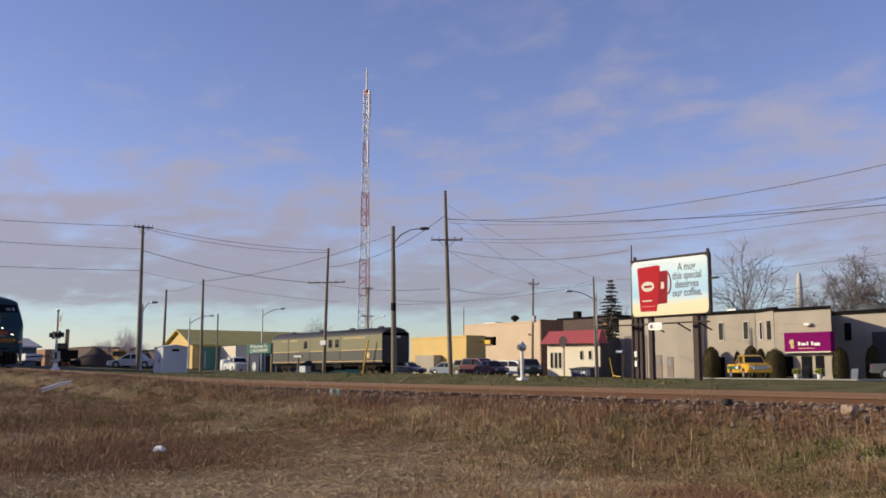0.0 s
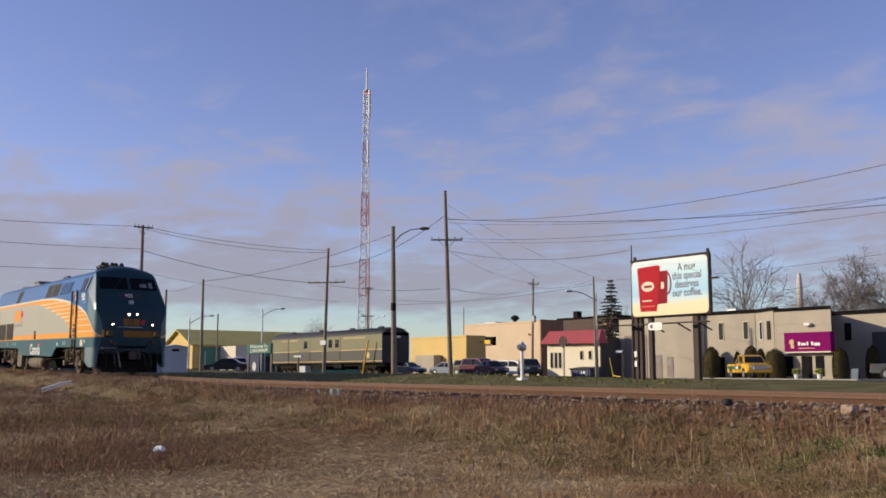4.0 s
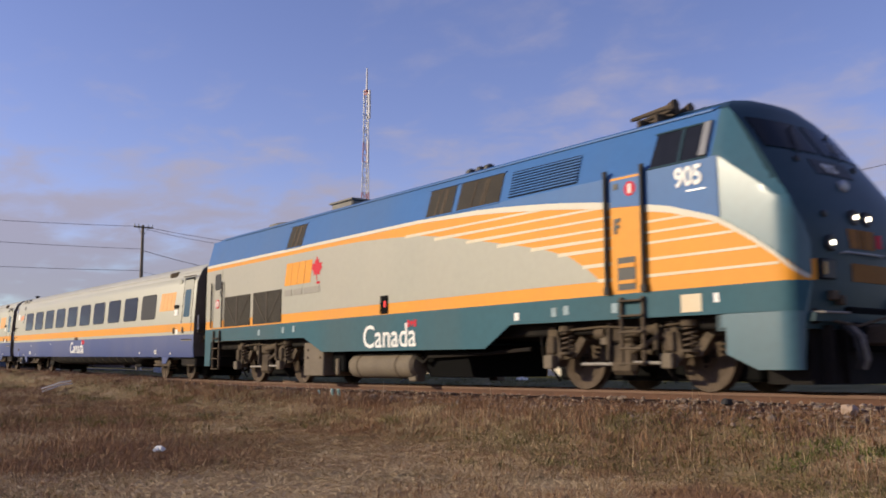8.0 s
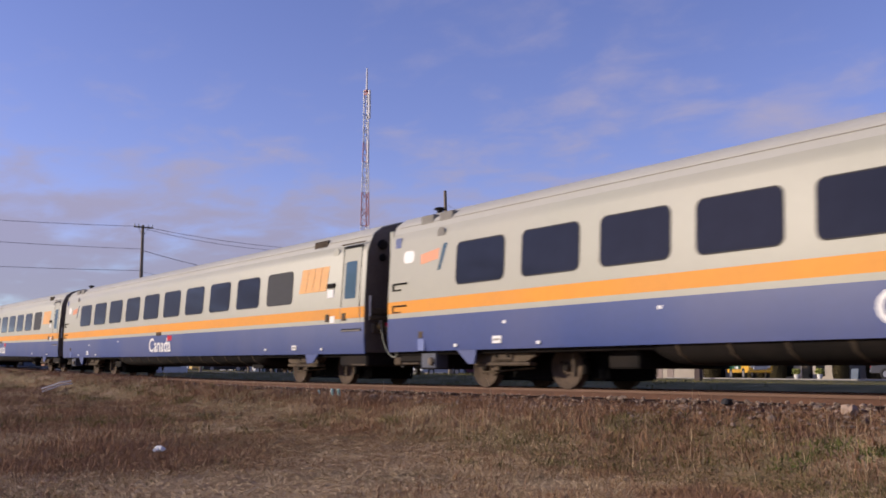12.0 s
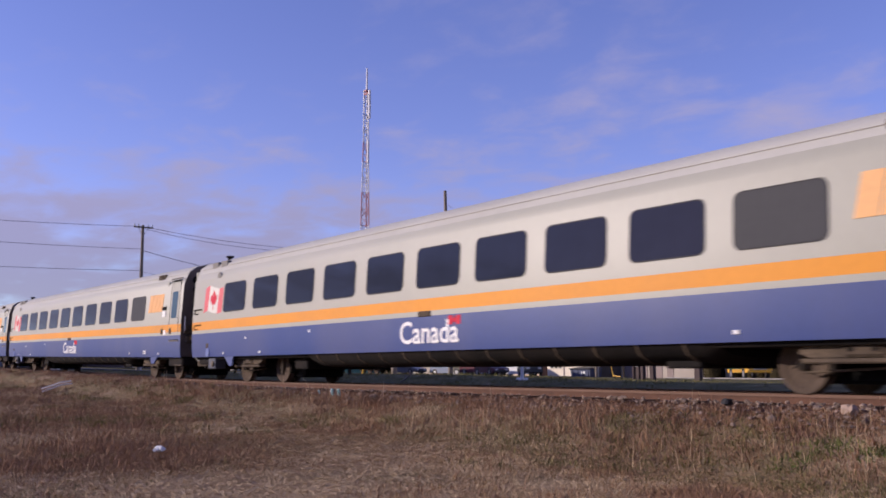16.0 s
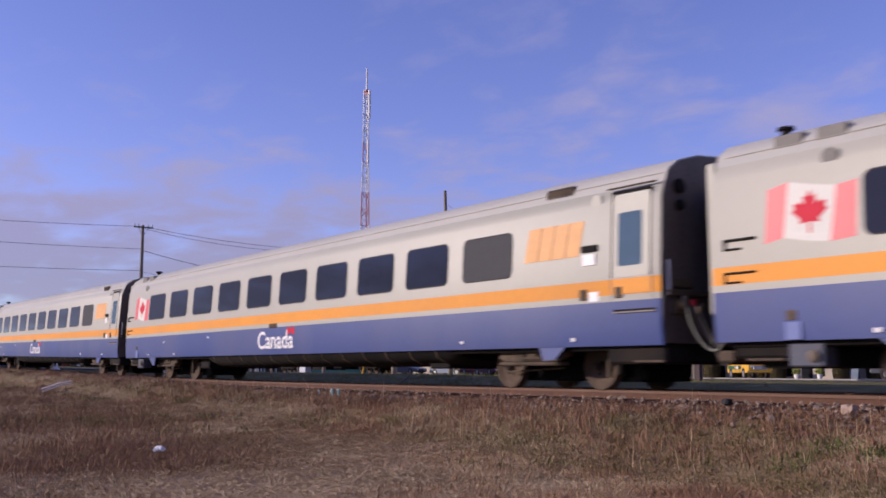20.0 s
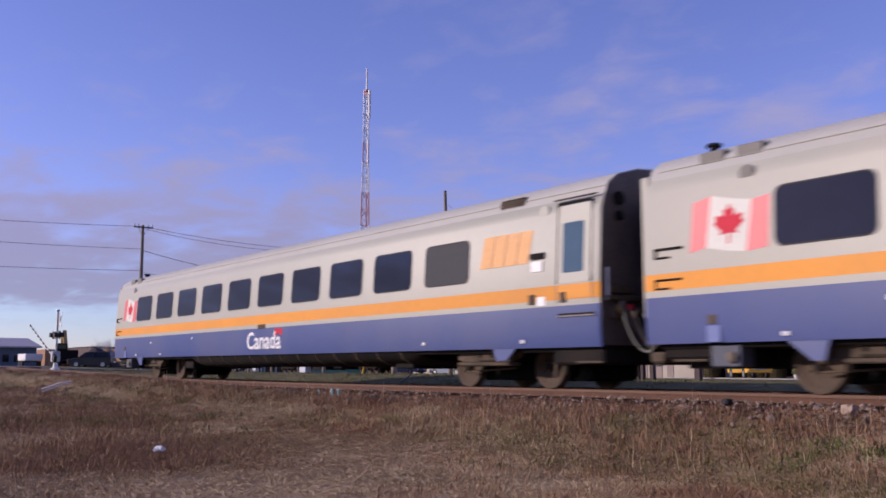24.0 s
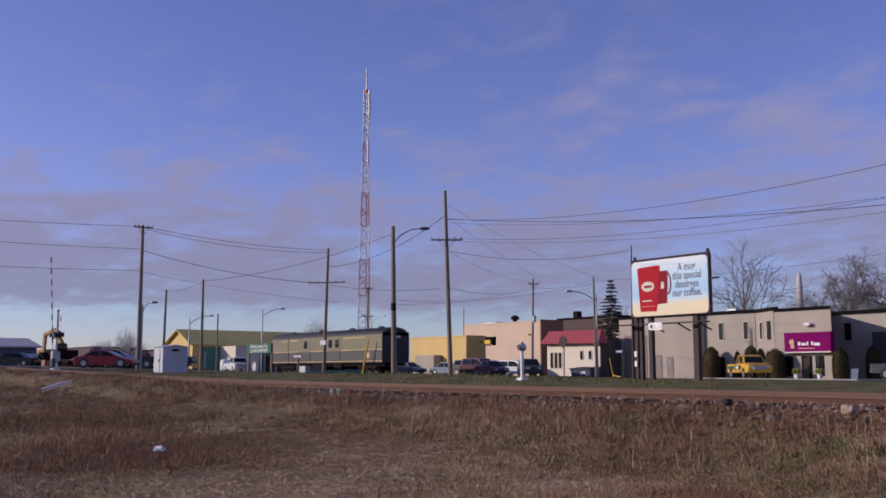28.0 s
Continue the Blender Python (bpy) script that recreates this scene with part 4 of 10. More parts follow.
        fr.f += [(k, q, n + q, n + k), (2 * n + k, 2 * n + q, 3 * n + q, 3 * n + k), (k, q, 2 * n + q, 2 * n + k), (n + k, n + q, 3 * n + q, 3 * n + k)]
    gasket = fr.mesh("window_gasket", "rubber")
    for i in range(10):
        for s in (-1, 1):
            x = (2.27 if flag else 2.38) + (2.0 if flag else 1.985) * i
            m = pose(x, -1.600, 2.045, -tilt, 0, 0) if s < 0 else pose(x + 1.46, 1.600, 2.045, tilt, 0, 180)
            w = part("window", gasket, None, c, "dark tinted window" if i < 9 else "grey opaque window", m=m)
            part("pane", pane if i < 9 else pane_grey, None, w, m=pose(0, -0.002, 0))
    # door at the front end
    for s in (-1, 1):
        m = pose(0, -1.612, 0) if s < 0 else pose(49.38, 1.612, 0, 0, 0, 180)
        lower = part("door", Geo().plate([(24.27, 1.56), (25.11, 1.56), (25.11, 1.80), (24.27, 1.80)], 0, 0.014), "gold", c, "boarding door with a tall window", m=m)
        for x in (24.24, 25.12):
            part("door_edge", Geo().box(x, 0.004, 1.46, x + 0.012, 0.012, 1.93), M["seam"], lower)
        m2 = pose(24.25, -1.598, 1.93, -tilt) if s < 0 else pose(25.14, 1.598, 1.93, tilt, 0, 180)
        up = part("door_leaf", Geo().plate(rounded(0.03, -0.1, 0.83, 1.27, 0.07), -0.002, 0.012), "coach_grey", c, "grey upper door leaf", m=m2)
        frame_g = Geo()
        frame_g.box(0.0, -0.006, -0.1, 0.025, 0.01, 1.30).box(0.83, -0.006, -0.1, 0.855, 0.01, 1.30).box(0.0, -0.006, 1.29, 0.855, 0.01, 1.33)
        part("door_edge", frame_g, "under", up)
        part("door_window", Geo().plate(rounded(0.15, 0.08, 0.66, 0.96, 0.05), -0.006, 0.012), "glass_green", up, "blue-green door window")
        part("door_drip", Geo().box(-0.1, -0.025, 1.375, 0.95, 0.02, 1.40, 0.008), "bogie", up)
    # small fittings on the near side
    for x, z, w, h in ((23.58, 2.31, 0.36, 0.11), (0.10, 2.17, 0.54, 0.035), (0.10, 2.04, 0.30, 0.03), (0.10, 2.06, 0.04, 0.12), (0.10, 1.69, 0.54, 0.035), (0.10, 1.56, 0.30, 0.03), (0.10, 1.58, 0.04, 0.12)):
        part("vent_plate", Geo().box(x, -1.615, z, x + w, -1.58, z + h, 0.006), "under", c, "dark vent plate")
    part("notice_plate", Geo().box(23.60, -1.606, 2.08, 23.90, -1.58, 2.27, 0.004), "white", c, "white notice plate")
    part("step_bar", Geo().box(24.30, -1.63, 1.25, 25.18, -1.58, 1.275, 0.006), "steel_dull", c, "pale step bar")
    part("step_slot", Geo().box(24.30, -1.612, 1.277, 25.18, -1.58, 1.31, 0.004), "under", c, "dark slot above the step")
    for x in (23.54, 24.34):
        part("power_socket", Geo().box(x, -1.63, 1.50, x + 0.15, -1.58, 1.68, 0.01), "bogie", c)
    part("socket_label", Geo().box(23.74, -1.606, 1.47, 23.96, -1.58, 1.63, 0.003), "white", c, "white label plate")
    if marks:
        part("lift_label", Geo().box(21.8, -1.606, 0.84, 22.03, -1.58, 0.96, 0.003), "white", c, "white lifting label")
        part("lift_label", Geo().box(21.84, -1.609, 0.88, 21.99, -1.58, 0.92, 0.001), "seam", c, "line of grey writing")
        part("lift_label", Geo().box(3.52, -1.606, 0.84, 3.78, -1.58, 0.98, 0.003), "white", c, "white lifting label")
        part("lift_label", Geo().box(3.56, -1.609, 0.89, 3.74, -1.58, 0.93, 0.001), "seam", c, "line of grey writing")
    part("socket_plate", Geo().box(1.06, -1.606, 0.74, 1.30, -1.58, 0.98, 0.004), M["plate_blue"], c, "pale blue socket plate")
    part("socket_plate", Geo().box(1.08, -1.610, 1.00, 1.24, -1.58, 1.14, 0.01), "bogie", c, "grey-brown socket")
    for o in ([(2.36, 0.73), (2.98, 0.73), (2.90, 0.46), (2.72, 0.46)], [(22.45, 0.73), (23.10, 0.73), (22.85, 0.52), (22.55, 0.50)]):
        part("skirt_bracket", Geo().plate(o, -1.56, 0.04), "coach_blue", c, "blue wedge bracket under the skirt")
        part("skirt_bracket", Geo().plate(o, 1.52, 0.04), "coach_blue", c, "blue wedge bracket under the skirt")
    for x, z in ((3.82, 1.20), (20.2, 0.84), (23.3, 0.82), (2.32, 0.80), (4.75, 0.80), (7.55, 1.27)):
        part("marker_label", Geo().box(x, -1.606, z, x + 0.09, -1.58, z + 0.06, 0.003), "white", c, "small white label")
    part("side_lamp", Geo().box(11.75, -1.625, 1.43, 12.2, -1.58, 1.55, 0.02), "bogie", c, "grey-brown side lamp housing")
    lv = Geo()
    for i in range(7):
        lv.box(22.55 + i * 0.1, -1.40, 3.375, 22.60 + i * 0.1, -1.22, 3.55, 0.0)
    part("roof_louvre", lv.box(22.5, -1.39, 3.37, 23.2, -1.22, 3.52, 0.01), "bogie", top, "dark roof louvre")
    for x in (0.85, 1.52):
        part("roof_louvre", Geo().box(x, -1.375, 3.39, x + 0.46, -1.2, 3.62, 0.02), M["louvre"], top, "grey roof louvre")
    part("roof_vent", Geo().lathe([(0.07, 0), (0.07, 0.06), (0.13, 0.07), (0.12, 0.11), (0.03, 0.13)], (0.62, -0.7, 3.80), n=12), "under", top, "mushroom roof vent")
    part("speaker_disc", Geo().lathe([(0.13, 0), (0.13, 0.015), (0.1, 0.02)], (1.80, -1.535, 3.14), "y", 14), M["louvre"], c, "round grey side vent")
    part("speaker_disc", Geo().lathe([(0.12, 0), (0.12, 0.015), (0.09, 0.02)], (23.90, -1.535, 3.15), "y", 14), "coach_grey", c, "round grey side vent")
    # emblem, word and flag
    for o in logo_strokes(22.10, 2.26, 1.45, 0.60):
        part("emblem_stroke", Geo().plate(o, 0, 0.006), "gold_faded", c, "faded orange emblem stroke", m=pose(0, -1.592, 0, 0) @ pose(0, 0, 2.2, -tilt) @ pose(0, 0, -2.2))
    lettering("word", "Canada", 0.66, "white", c, pose(11.05, -1.605, 0.89, 90), 0.003, wide=1.06, label="white lettering on the blue skirt", bold=0.007)
    for x0, x1 in ((12.80, 12.93), (13.07, 13.20)):
        part("word_flag", Geo().box(x0, -1.608, 1.24, x1, -1.59, 1.42), "red", c, "small red flag above the word")
    part("word_flag", Geo().plate(leaf(13.0, 1.33, 0.085), -1.608, 0.01), "red", c, "tiny red leaf", smooth=0)
    if flag:
        m = pose(0, -1.596, 0) @ pose(0, 0, 2.0, -tilt) @ pose(0, 0, -2.0)
        for o, k in (([(0.79, 2.07), (1.09, 2.13), (1.17, 2.90), (0.84, 2.83)], "red_faded"), ([(1.09, 2.13), (1.45, 2.05), (1.79, 2.01), (1.88, 2.75), (1.50, 2.82), (1.17, 2.90)], M["flag_white"]), ([(1.79, 2.01), (2.15, 2.04), (2.18, 2.79), (1.88, 2.75)], "red_faded")):
            part("flag_panel", Geo().plate(o, 0, 0.005), k, c, "waving flag panel", m=m)
        part("flag_leaf", Geo().plate(leaf(1.49, 2.45, 0.30), -0.003, 0.005), "red", c, "red maple leaf", m=m, smooth=0)
    if marks:
        m = pose(0, -1.596, 0) @ pose(0, 0, 2.0, -tilt) @ pose(0, 0, -2.0)
        part("worn_sticker", Geo().plate([(1.12, 2.54), (1.74, 2.62), (1.76, 2.84), (1.10, 2.76)], 0, 0.005), M["sticker_orange"], c, "worn red sticker", m=m)
        part("worn_sticker", Geo().plate(rounded(0.46, 2.62, 0.86, 2.88, 0.10), 0, 0.005), "white", c, "white sticker", m=m)
        part("worn_sticker", Geo().plate([(1.72, 2.38), (1.82, 2.38), (2.04, 2.92), (1.90, 2.92)], 0, 0.005), "glass_green", c, "dark slanted mark", m=m)
        part("access_sign", Geo().plate([(0.12, 2.98), (0.34, 2.98), (0.34, 3.20), (0.12, 3.20)], -0.002, 0.006), "coach_blue", c, "small blue sign", m=m)
    # running gear and end connection
    coach_bogie(c, 2.35, 4.70)
    coach_bogie(c, 20.78, 23.22)
    for xa, xb, w in ((0.45, 1.25, 1.3), (6.1, 6.8, 1.2), (18.6, 19.3, 1.2)):
        part("equipment_box", Geo().box(xa, -w, 0.36, xb, w, 0.68, 0.03), "under", c, "dark underfloor equipment box")
    box = part("hanging_box", Geo().box(1.02, -1.48, 0.38, 1.54, -1.15, 0.70, 0.02), M["box_shade"], c, "blue-grey junction box darkened for shade")
    part("box_knob", Geo().lathe([(0.09, 0.0), (0.08, -0.05), (0.04, -0.07)], (1.40, -1.48, 0.52), "y", 12), M["hose_tan"], box, "tan round knob")
    for x in (0.35, 24.6):
        part("step_bracket", Geo().box(x, -1.5, 0.46, x + 0.62, -1.2, 0.50, 0.01), "bogie", c, "steel step bracket")
    part("end_apron", Geo().box(24.0, -1.46, 0.44, 25.24, 1.46, 0.72, 0.04), "under", c, "dark end apron")
    part("end_apron", Geo().box(0.08, -1.40, 0.50, 1.05, 1.40, 0.72, 0.04), "under", c, "dark end apron")
    for i in range(4):
        dia = Geo().box(-0.82 + i * 0.2, -0.78 - 0.04 * (i % 2), 0.75, -0.64 + i * 0.2, 0.78 + 0.04 * (i % 2), 3.3, 0.03)
        part("bellows_fold", dia, M["grime"], c, "black rubber gangway bellows fold")
    for k, (y, low, x0) in enumerate(((-1.24, 0.56, -0.92), (-1.12, 0.70, -0.86), (-1.00, 0.46, -0.80), (-1.18, 0.80, -0.70))):
        pts = [(x0 + (0.02 - x0) * t, y - 0.03 * math.sin(9 * t + k), 1.42 - 0.2 * t - 0.06 * k - (1.25 - low) * math.sin(math.pi * t) ** 0.8) for t in [i / 13 for i in range(14)]]
        part("hose", Geo().path(pts, 0.020, 8), (M["hose_pale"], "hose_tan", "rubber", "rubber")[k], c, "dangling jumper hose")
        part("hose_head", Geo().lathe([(0.03, -0.05), (0.05, 0.0), (0.045, 0.06)], (x0, y, 1.42 - 0.06 * k), n=10), ("hose_tan", "red", "bogie", "bogie")[k], c, "hose coupling head")
    part("coupler", Geo().box(-0.8, -0.15, 0.62, 0.1, 0.15, 0.88, 0.03).box(-0.3, -1.3, 0.45, 0.0, 1.3, 0.62, 0.03), "bogie", c, "steel coupler")
    return c


M["glass_frosted"] = material("grey_opaque_glass", (0.055, 0.055, 0.058), 0.6, spec=0.1, vary=0.06, scale=1, fine=8, bump=0.0)
flagged = make_coach(True, False)
marked = make_coach(False, True)
# the seven coaches behind the locomotive; the first two carry worn stickers instead of the flag
COACHES = [marked, copy_thing(marked, pose(0, 0, 0)), flagged] + [copy_thing(flagged, pose(0, 0, 0)) for _ in range(4)]


def blue_edge(x):
    return float(np.interp(x, (0, 11, 13.1, 14, 15.2, 16.3, 17.74, 18.68, 19.34, 19.94, 20.22), (3.50, 3.50, 3.44, 3.38, 3.27, 3.13, 2.88, 2.59, 2.25, 1.88, 1.62)))


def grey_edge(x):
    return float(np.interp(x, (0, 7.06, 8.6, 10.2, 11.2, 12.1, 12.95, 13.86, 14.95, 15.71, 16.01, 16.32), (3.33, 3.33, 3.31, 3.23, 3.15, 3.02, 2.86, 2.69, 2.48, 2.23, 2.03, 1.80)))


CHEEK_X = 18.72


def side_y(x, z):
    """Half the width of the cab: straight behind, bent in at the front corner, and leaning in above a fold that runs down to the corner."""
    e = max(0.0, x - CHEEK_X)
    return 1.52 - 0.30 * (e / 1.28) ** 14 - 0.346 * max(0.0, z - (3.5 - 0.74 * e))


# height, front corner, half width at the top (0: as the side), middle of the front
NOSE = [(0.90, 19.95, 0, 20.05), (1.50, 20.0, 0, 20.09), (2.10, 20.0, 0, 20.08), (2.40, 19.96, 0, 20.05), (2.60, 19.90, 0, 20.0), (2.75, 19.84, 0, 19.95), (3.0, 19.69, 0, 19.82), (3.37, 19.45, 0, 19.60),
        (3.71, 19.20, 0, 19.36), (4.12, 18.90, 0, 19.07), (4.28, 18.74, 0, 18.96), (4.45, 18.60, 0.97, 18.84), (4.57, 18.45, 0.66, 18.65), (4.64, 18.25, 0.38, 18.42)]


def nose_edge(z):
    xe = float(np.interp(z, [r[0] for r in NOSE], [r[1] for r in NOSE]))
    if z <= 4.28:
        return xe, side_y(xe, z)
    return xe, float(np.interp(z, (4.28, 4.45, 4.57, 4.64), (side_y(18.74, 4.28), 0.97, 0.66, 0.38)))


def nose_point(z, v, off=0.0):
    """A point on the nose: height z, v from -1 (near side) to 1, pushed out by off."""
    xe, ye = nose_edge(z)
    xc = float(np.interp(z, [r[0] for r in NOSE], [r[3] for r in NOSE]))
    return (xc - (xc - xe) * abs(v) ** 2.6 + off, v * (ye + off * 0.2), z)


def sheet(rows, t):
    """A sheet through rows of points, t thick towards the middle of the vehicle."""
    g, w, h = Geo(), len(rows[0]), len(rows)
    for k in (0.0, t):
        g.v += [(x, y - math.copysign(k, y), z) for r in rows for x, y, z in r]
    n = w * h
    for i in range(h - 1):
        for j in range(w - 1):
            a = i * w + j
            g.f += [(a, a + 1, a + w + 1, a + w), (n + a, n + a + 1, n + a + w + 1, n + a + w)]
    rim = [j for j in range(w)] + [i * w + w - 1 for i in range(1, h)] + [(h - 1) * w + j for j in range(w - 2, -1, -1)] + [i * w for i in range(h - 2, 0, -1)]
    g.f += [(rim[k], rim[(k + 1) % len(rim)], n + rim[(k + 1) % len(rim)], n + rim[k]) for k in range(len(rim))]
    return g


def nose_patch(z0, z1, v0, v1, off=0.012, nz=6, nv=6, t=0.02):
    g = Geo()
    for o in (off, off - t):
        g.v += [nose_point(z0 + (z1 - z0) * i / nz, v0 + (v1 - v0) * j / nv, o) for i in range(nz + 1) for j in range(nv + 1)]
    w, n = nv + 1, (nz + 1) * (nv + 1)
    for i in range(nz):
        for j in range(nv):
            a = i * w + j
            g.f += [(a, a + 1, a + w + 1, a + w), (n + a, n + a + 1, n + a + w + 1, n + a + w)]
    rim = [j for j in range(w)] + [i * w + nv for i in range(1, nz + 1)] + [nz * w + j for j in range(nv - 1, -1, -1)] + [i * w for i in range(nz - 1, 0, -1)]
    g.f += [(rim[k], rim[(k + 1) % len(rim)], n + rim[(k + 1) % len(rim)], n + rim[k]) for k in range(len(rim))]
    return g


def cheek(x, y, z):
    """Bends what lies ahead of the cab's side inwards to the front corner."""
    if x <= CHEEK_X:
        return x, y, z
    d = (x - CHEEK_X) * 0.86
    return CHEEK_X + d, y - math.copysign(0.30 * (d / 1.28) ** 14, y), z


def clip(outline, at, keep):
    """The part of an outline behind (keep < 0) or ahead of the line x = at."""
    out = []
    for (xa, za), (xb, zb) in zip(outline, outline[1:] + outline[:1]):
        ina, inb = (xa - at) * keep >= 0, (xb - at) * keep >= 0
        if ina:
            out.append((xa, za))
        if ina != inb:
            f = (at - xa) / (xb - xa)
            out.append((at, za + (zb - za) * f))
    return out


def folded(outline, y, t):
    """A plate on the side that follows the bend of the cheek, in upright strips."""
    g = Geo()
    cuts = [-9.0] + [CHEEK_X + e for e in (0.0, 0.6, 0.9, 1.05, 1.15, 1.24, 1.31, 1.37, 1.43, 1.48)] + [30.0]
    for lo, hi in zip(cuts, cuts[1:]):
        o = clip(clip(outline, lo, 1), hi, -1) if outline else []
        if len(o) > 2:
            g.plate(o, y, t)
    # weld the strips into one sheet
    seen, to, vs = {}, [], []
    for p in g.v:
        k = (round(p[0], 4), round(p[1], 4), round(p[2], 4))
        if k not in seen:
            seen[k] = len(vs)
            vs.append(p)
        to.append(seen[k])
    fs = [[i for n, i in enumerate(f) if i != f[n - 1]] for f in ([to[i] for i in f] for f in g.f)]
    count = {}
    for f in fs:
        count[frozenset(f)] = count.get(frozenset(f), 0) + 1
    g.f = [tuple(f) for f in fs if len(f) > 2 and count[frozenset(f)] == 1]
    g.v = [cheek(*p) for p in vs]
    return g


def make_locomotive():
    """The diesel locomotive: x = 0 at its rear end, the nose towards +x."""
    c = thing("locomotive", "blue, grey and golden diesel locomotive with a teal nose darkened for shade", "locomotive")
    W = 1.52
    side = [(-W, 1.18), (W, 1.18), (W, 3.5), (1.27, 4.16), (1.1, 4.25), (0.6, 4.34), (0, 4.37), (-0.6, 4.34), (-1.1, 4.25), (-1.27, 4.16), (-W, 3.5)]
    low = [(-W, 1.18), (W, 1.18), (W, 3.5), (-W, 3.5)]
    part("car_body", Geo().sweep(low, [-0.4, 18.7]), "loco_grey", c, "light grey lower body")
    up = [(W, 3.5), (1.25, 4.28), (-1.25, 4.28), (-W, 3.5)]
    part("upper_body", Geo().sweep(up, [-0.38, -0.30, 18.62], f=lambda x, y, z: (x if x > -0.32 or z < 4 else -0.58, y, z)), "loco_blue", c, "blue sloping upper body")
    rf = [(1.25, 4.28), (1.1, 4.38), (0.6, 4.46), (0, 4.48), (-0.6, 4.46), (-1.1, 4.38), (-1.25, 4.28)]
    roof = part("roof", Geo().sweep(rf, [-0.50, -0.1, 18.5], f=lambda x, y, z: (x, y, z - (0.05 if x < -0.3 else 0))), "loco_blue", c, "blue roof")
    part("roof_rail", Geo().box(0.25, -1.28, 4.27, 18.5, -1.23, 4.30).box(0.25, 1.23, 4.27, 18.5, 1.28, 4.30), "loco_blue", roof, "blue gutter strip")
    # cab front
    g = Geo()
    nz, nv = 22, 14
    zs = [0.90 + (4.64 - 0.90) * i / nz for i in range(nz + 1)]
    for z in zs:
        g.v += [nose_point(z, -1 + 2 * j / nv) for j in range(nv + 1)]
    for z in zs:
        ye = float(np.interp(z, (1.0, 3.5, 4.28, 4.46, 4.58, 4.64), (1.5, 1.5, 1.24, 0.99, 0.69, 0.40)))
        xb = 18.60 if z < 3.5 else 18.60 - 1.6 * ease(4.25, 4.64, z)
        g.v += [(xb, ye, z), (xb, -ye, z)]
    w, base = nv + 1, (nz + 1) * (nv + 1)
    for i in range(nz):
        for j in range(nv):
            a = i * w + j
            g.f.append((a, a + 1, a + w + 1, a + w))
        p, q = base + 2 * i, base + 2 * i + 2
        g.f.append((p, p + 1, q + 1, q))
    g.f += [tuple(nz * w + j for j in range(w)) + (base + 2 * nz + 1, base + 2 * nz)[::-1], tuple(range(w)) + (base, base + 1)]
    # the bent cheeks between the cab's sides and the front corners
    m = 6
    for s, col, bk in ((1, nv, 0), (-1, 0, 1)):
        k = len(g.v)
        for i in range(nz + 1):
            (xa, ya, z), (xb, yb, _) = g.v[base + 2 * i + bk], g.v[i * w + col]
            for f in [j / m for j in range(m + 1)]:
                x = xa + (xb - xa) * f
                g.v.append((x, s * (side_y(x, z) - 0.02 * (1 - f)) if z <= 4.28 else ya + (yb - ya) * f, z))
        g.f += [(k + i * (m + 1) + j, k + i * (m + 1) + j + 1, k + (i + 1) * (m + 1) + j + 1, k + (i + 1) * (m + 1) + j) for i in range(nz) for j in range(m)]
    nose = part("nose", g, "loco_nose", c, "teal sloping nose darkened for shade", smooth=28)
    # livery laid over the flat sides
    for s in (-1, 1):
        y, t = (-W - 0.004, 0.004) if s < 0 else (W, 0.004)
        lay = lambda k: -W - 0.004 - 0.004 * k if s < 0 else W + 0.004 * k
        xs = [-0.4] + [0.5 * i for i in range(41)] + [20.22]
        gold = [(x, 1.56) for x in xs] + [(x, blue_edge(x)) for x in xs[::-1]]
        part("gold_field", folded(gold, lay(1), 0.004), "gold", c, "golden yellow livery field", smooth=0)
        gx = [-0.4] + [0.4 * i for i in range(41)] + [16.3]
        grey = [(-0.4, 1.80), (16.3, 1.80)] + [(x, grey_edge(x)) for x in gx[::-1]]
        part("grey_field", Geo().plate(grey, lay(2), 0.004), "loco_grey", c, "pale grey livery field", smooth=0)
        bx = [11 + 0.4 * i for i in range(20)]
        blue = [(x, blue_edge(x)) for x in bx] + [(18.74, 2.57), (18.72, 3.5), (11, 3.512)]
        part("blue_field", folded(blue, lay(2), 0.004), "loco_blue", c, "blue livery field", smooth=0)
        low_rows, high_rows = [], []
        for i in range(25):
            z = 0.95 + (3.49 - 0.95) * i / 24
            xe = nose_edge(z)[0] if z < 2.75 else CHEEK_X + (3.5 - z) / 0.74
            low_rows.append([(x, s * (side_y(x, z) - 0.002), z) for x in [18.70 + (xe - 18.70) * (1 - (1 - j / 13) ** 1.8) for j in range(14)]])
        for i in range(15):
            z = 2.75 + (4.27 - 2.75) * i / 14
            xb, xe = CHEEK_X + (3.5 - z) / 0.74 if z < 3.48 else 18.56, nose_edge(z)[0]
            high_rows.append([(x, s * (side_y(x, z) - 0.002), z) for x in [xb + (xe - xb) * j / 5 for j in range(6)]])
        part("cheek_panel", sheet(low_rows, 0.012), "loco_teal", c, "glossy teal cheek panel", smooth=30)
        part("upper_cheek", sheet(high_rows, 0.012), "loco_teal", c, "teal window pillar panel", smooth=30)
        wx = [-0.4, 5.0, 9.0] + [10.6 + 0.4 * i for i in range(24)] + [20.2]
        wide = lambda x: 0.07 + 0.04 * ease(11, 15, x) - 0.05 * ease(17, 20, x)
        line = [(x, blue_edge(x) - wide(x)) for x in wx] + [(x, blue_edge(x) + 0.004) for x in wx[::-1]]
        part("cream_line", folded(line, lay(3), 0.004), "cream", c, "cream edging line", smooth=0)
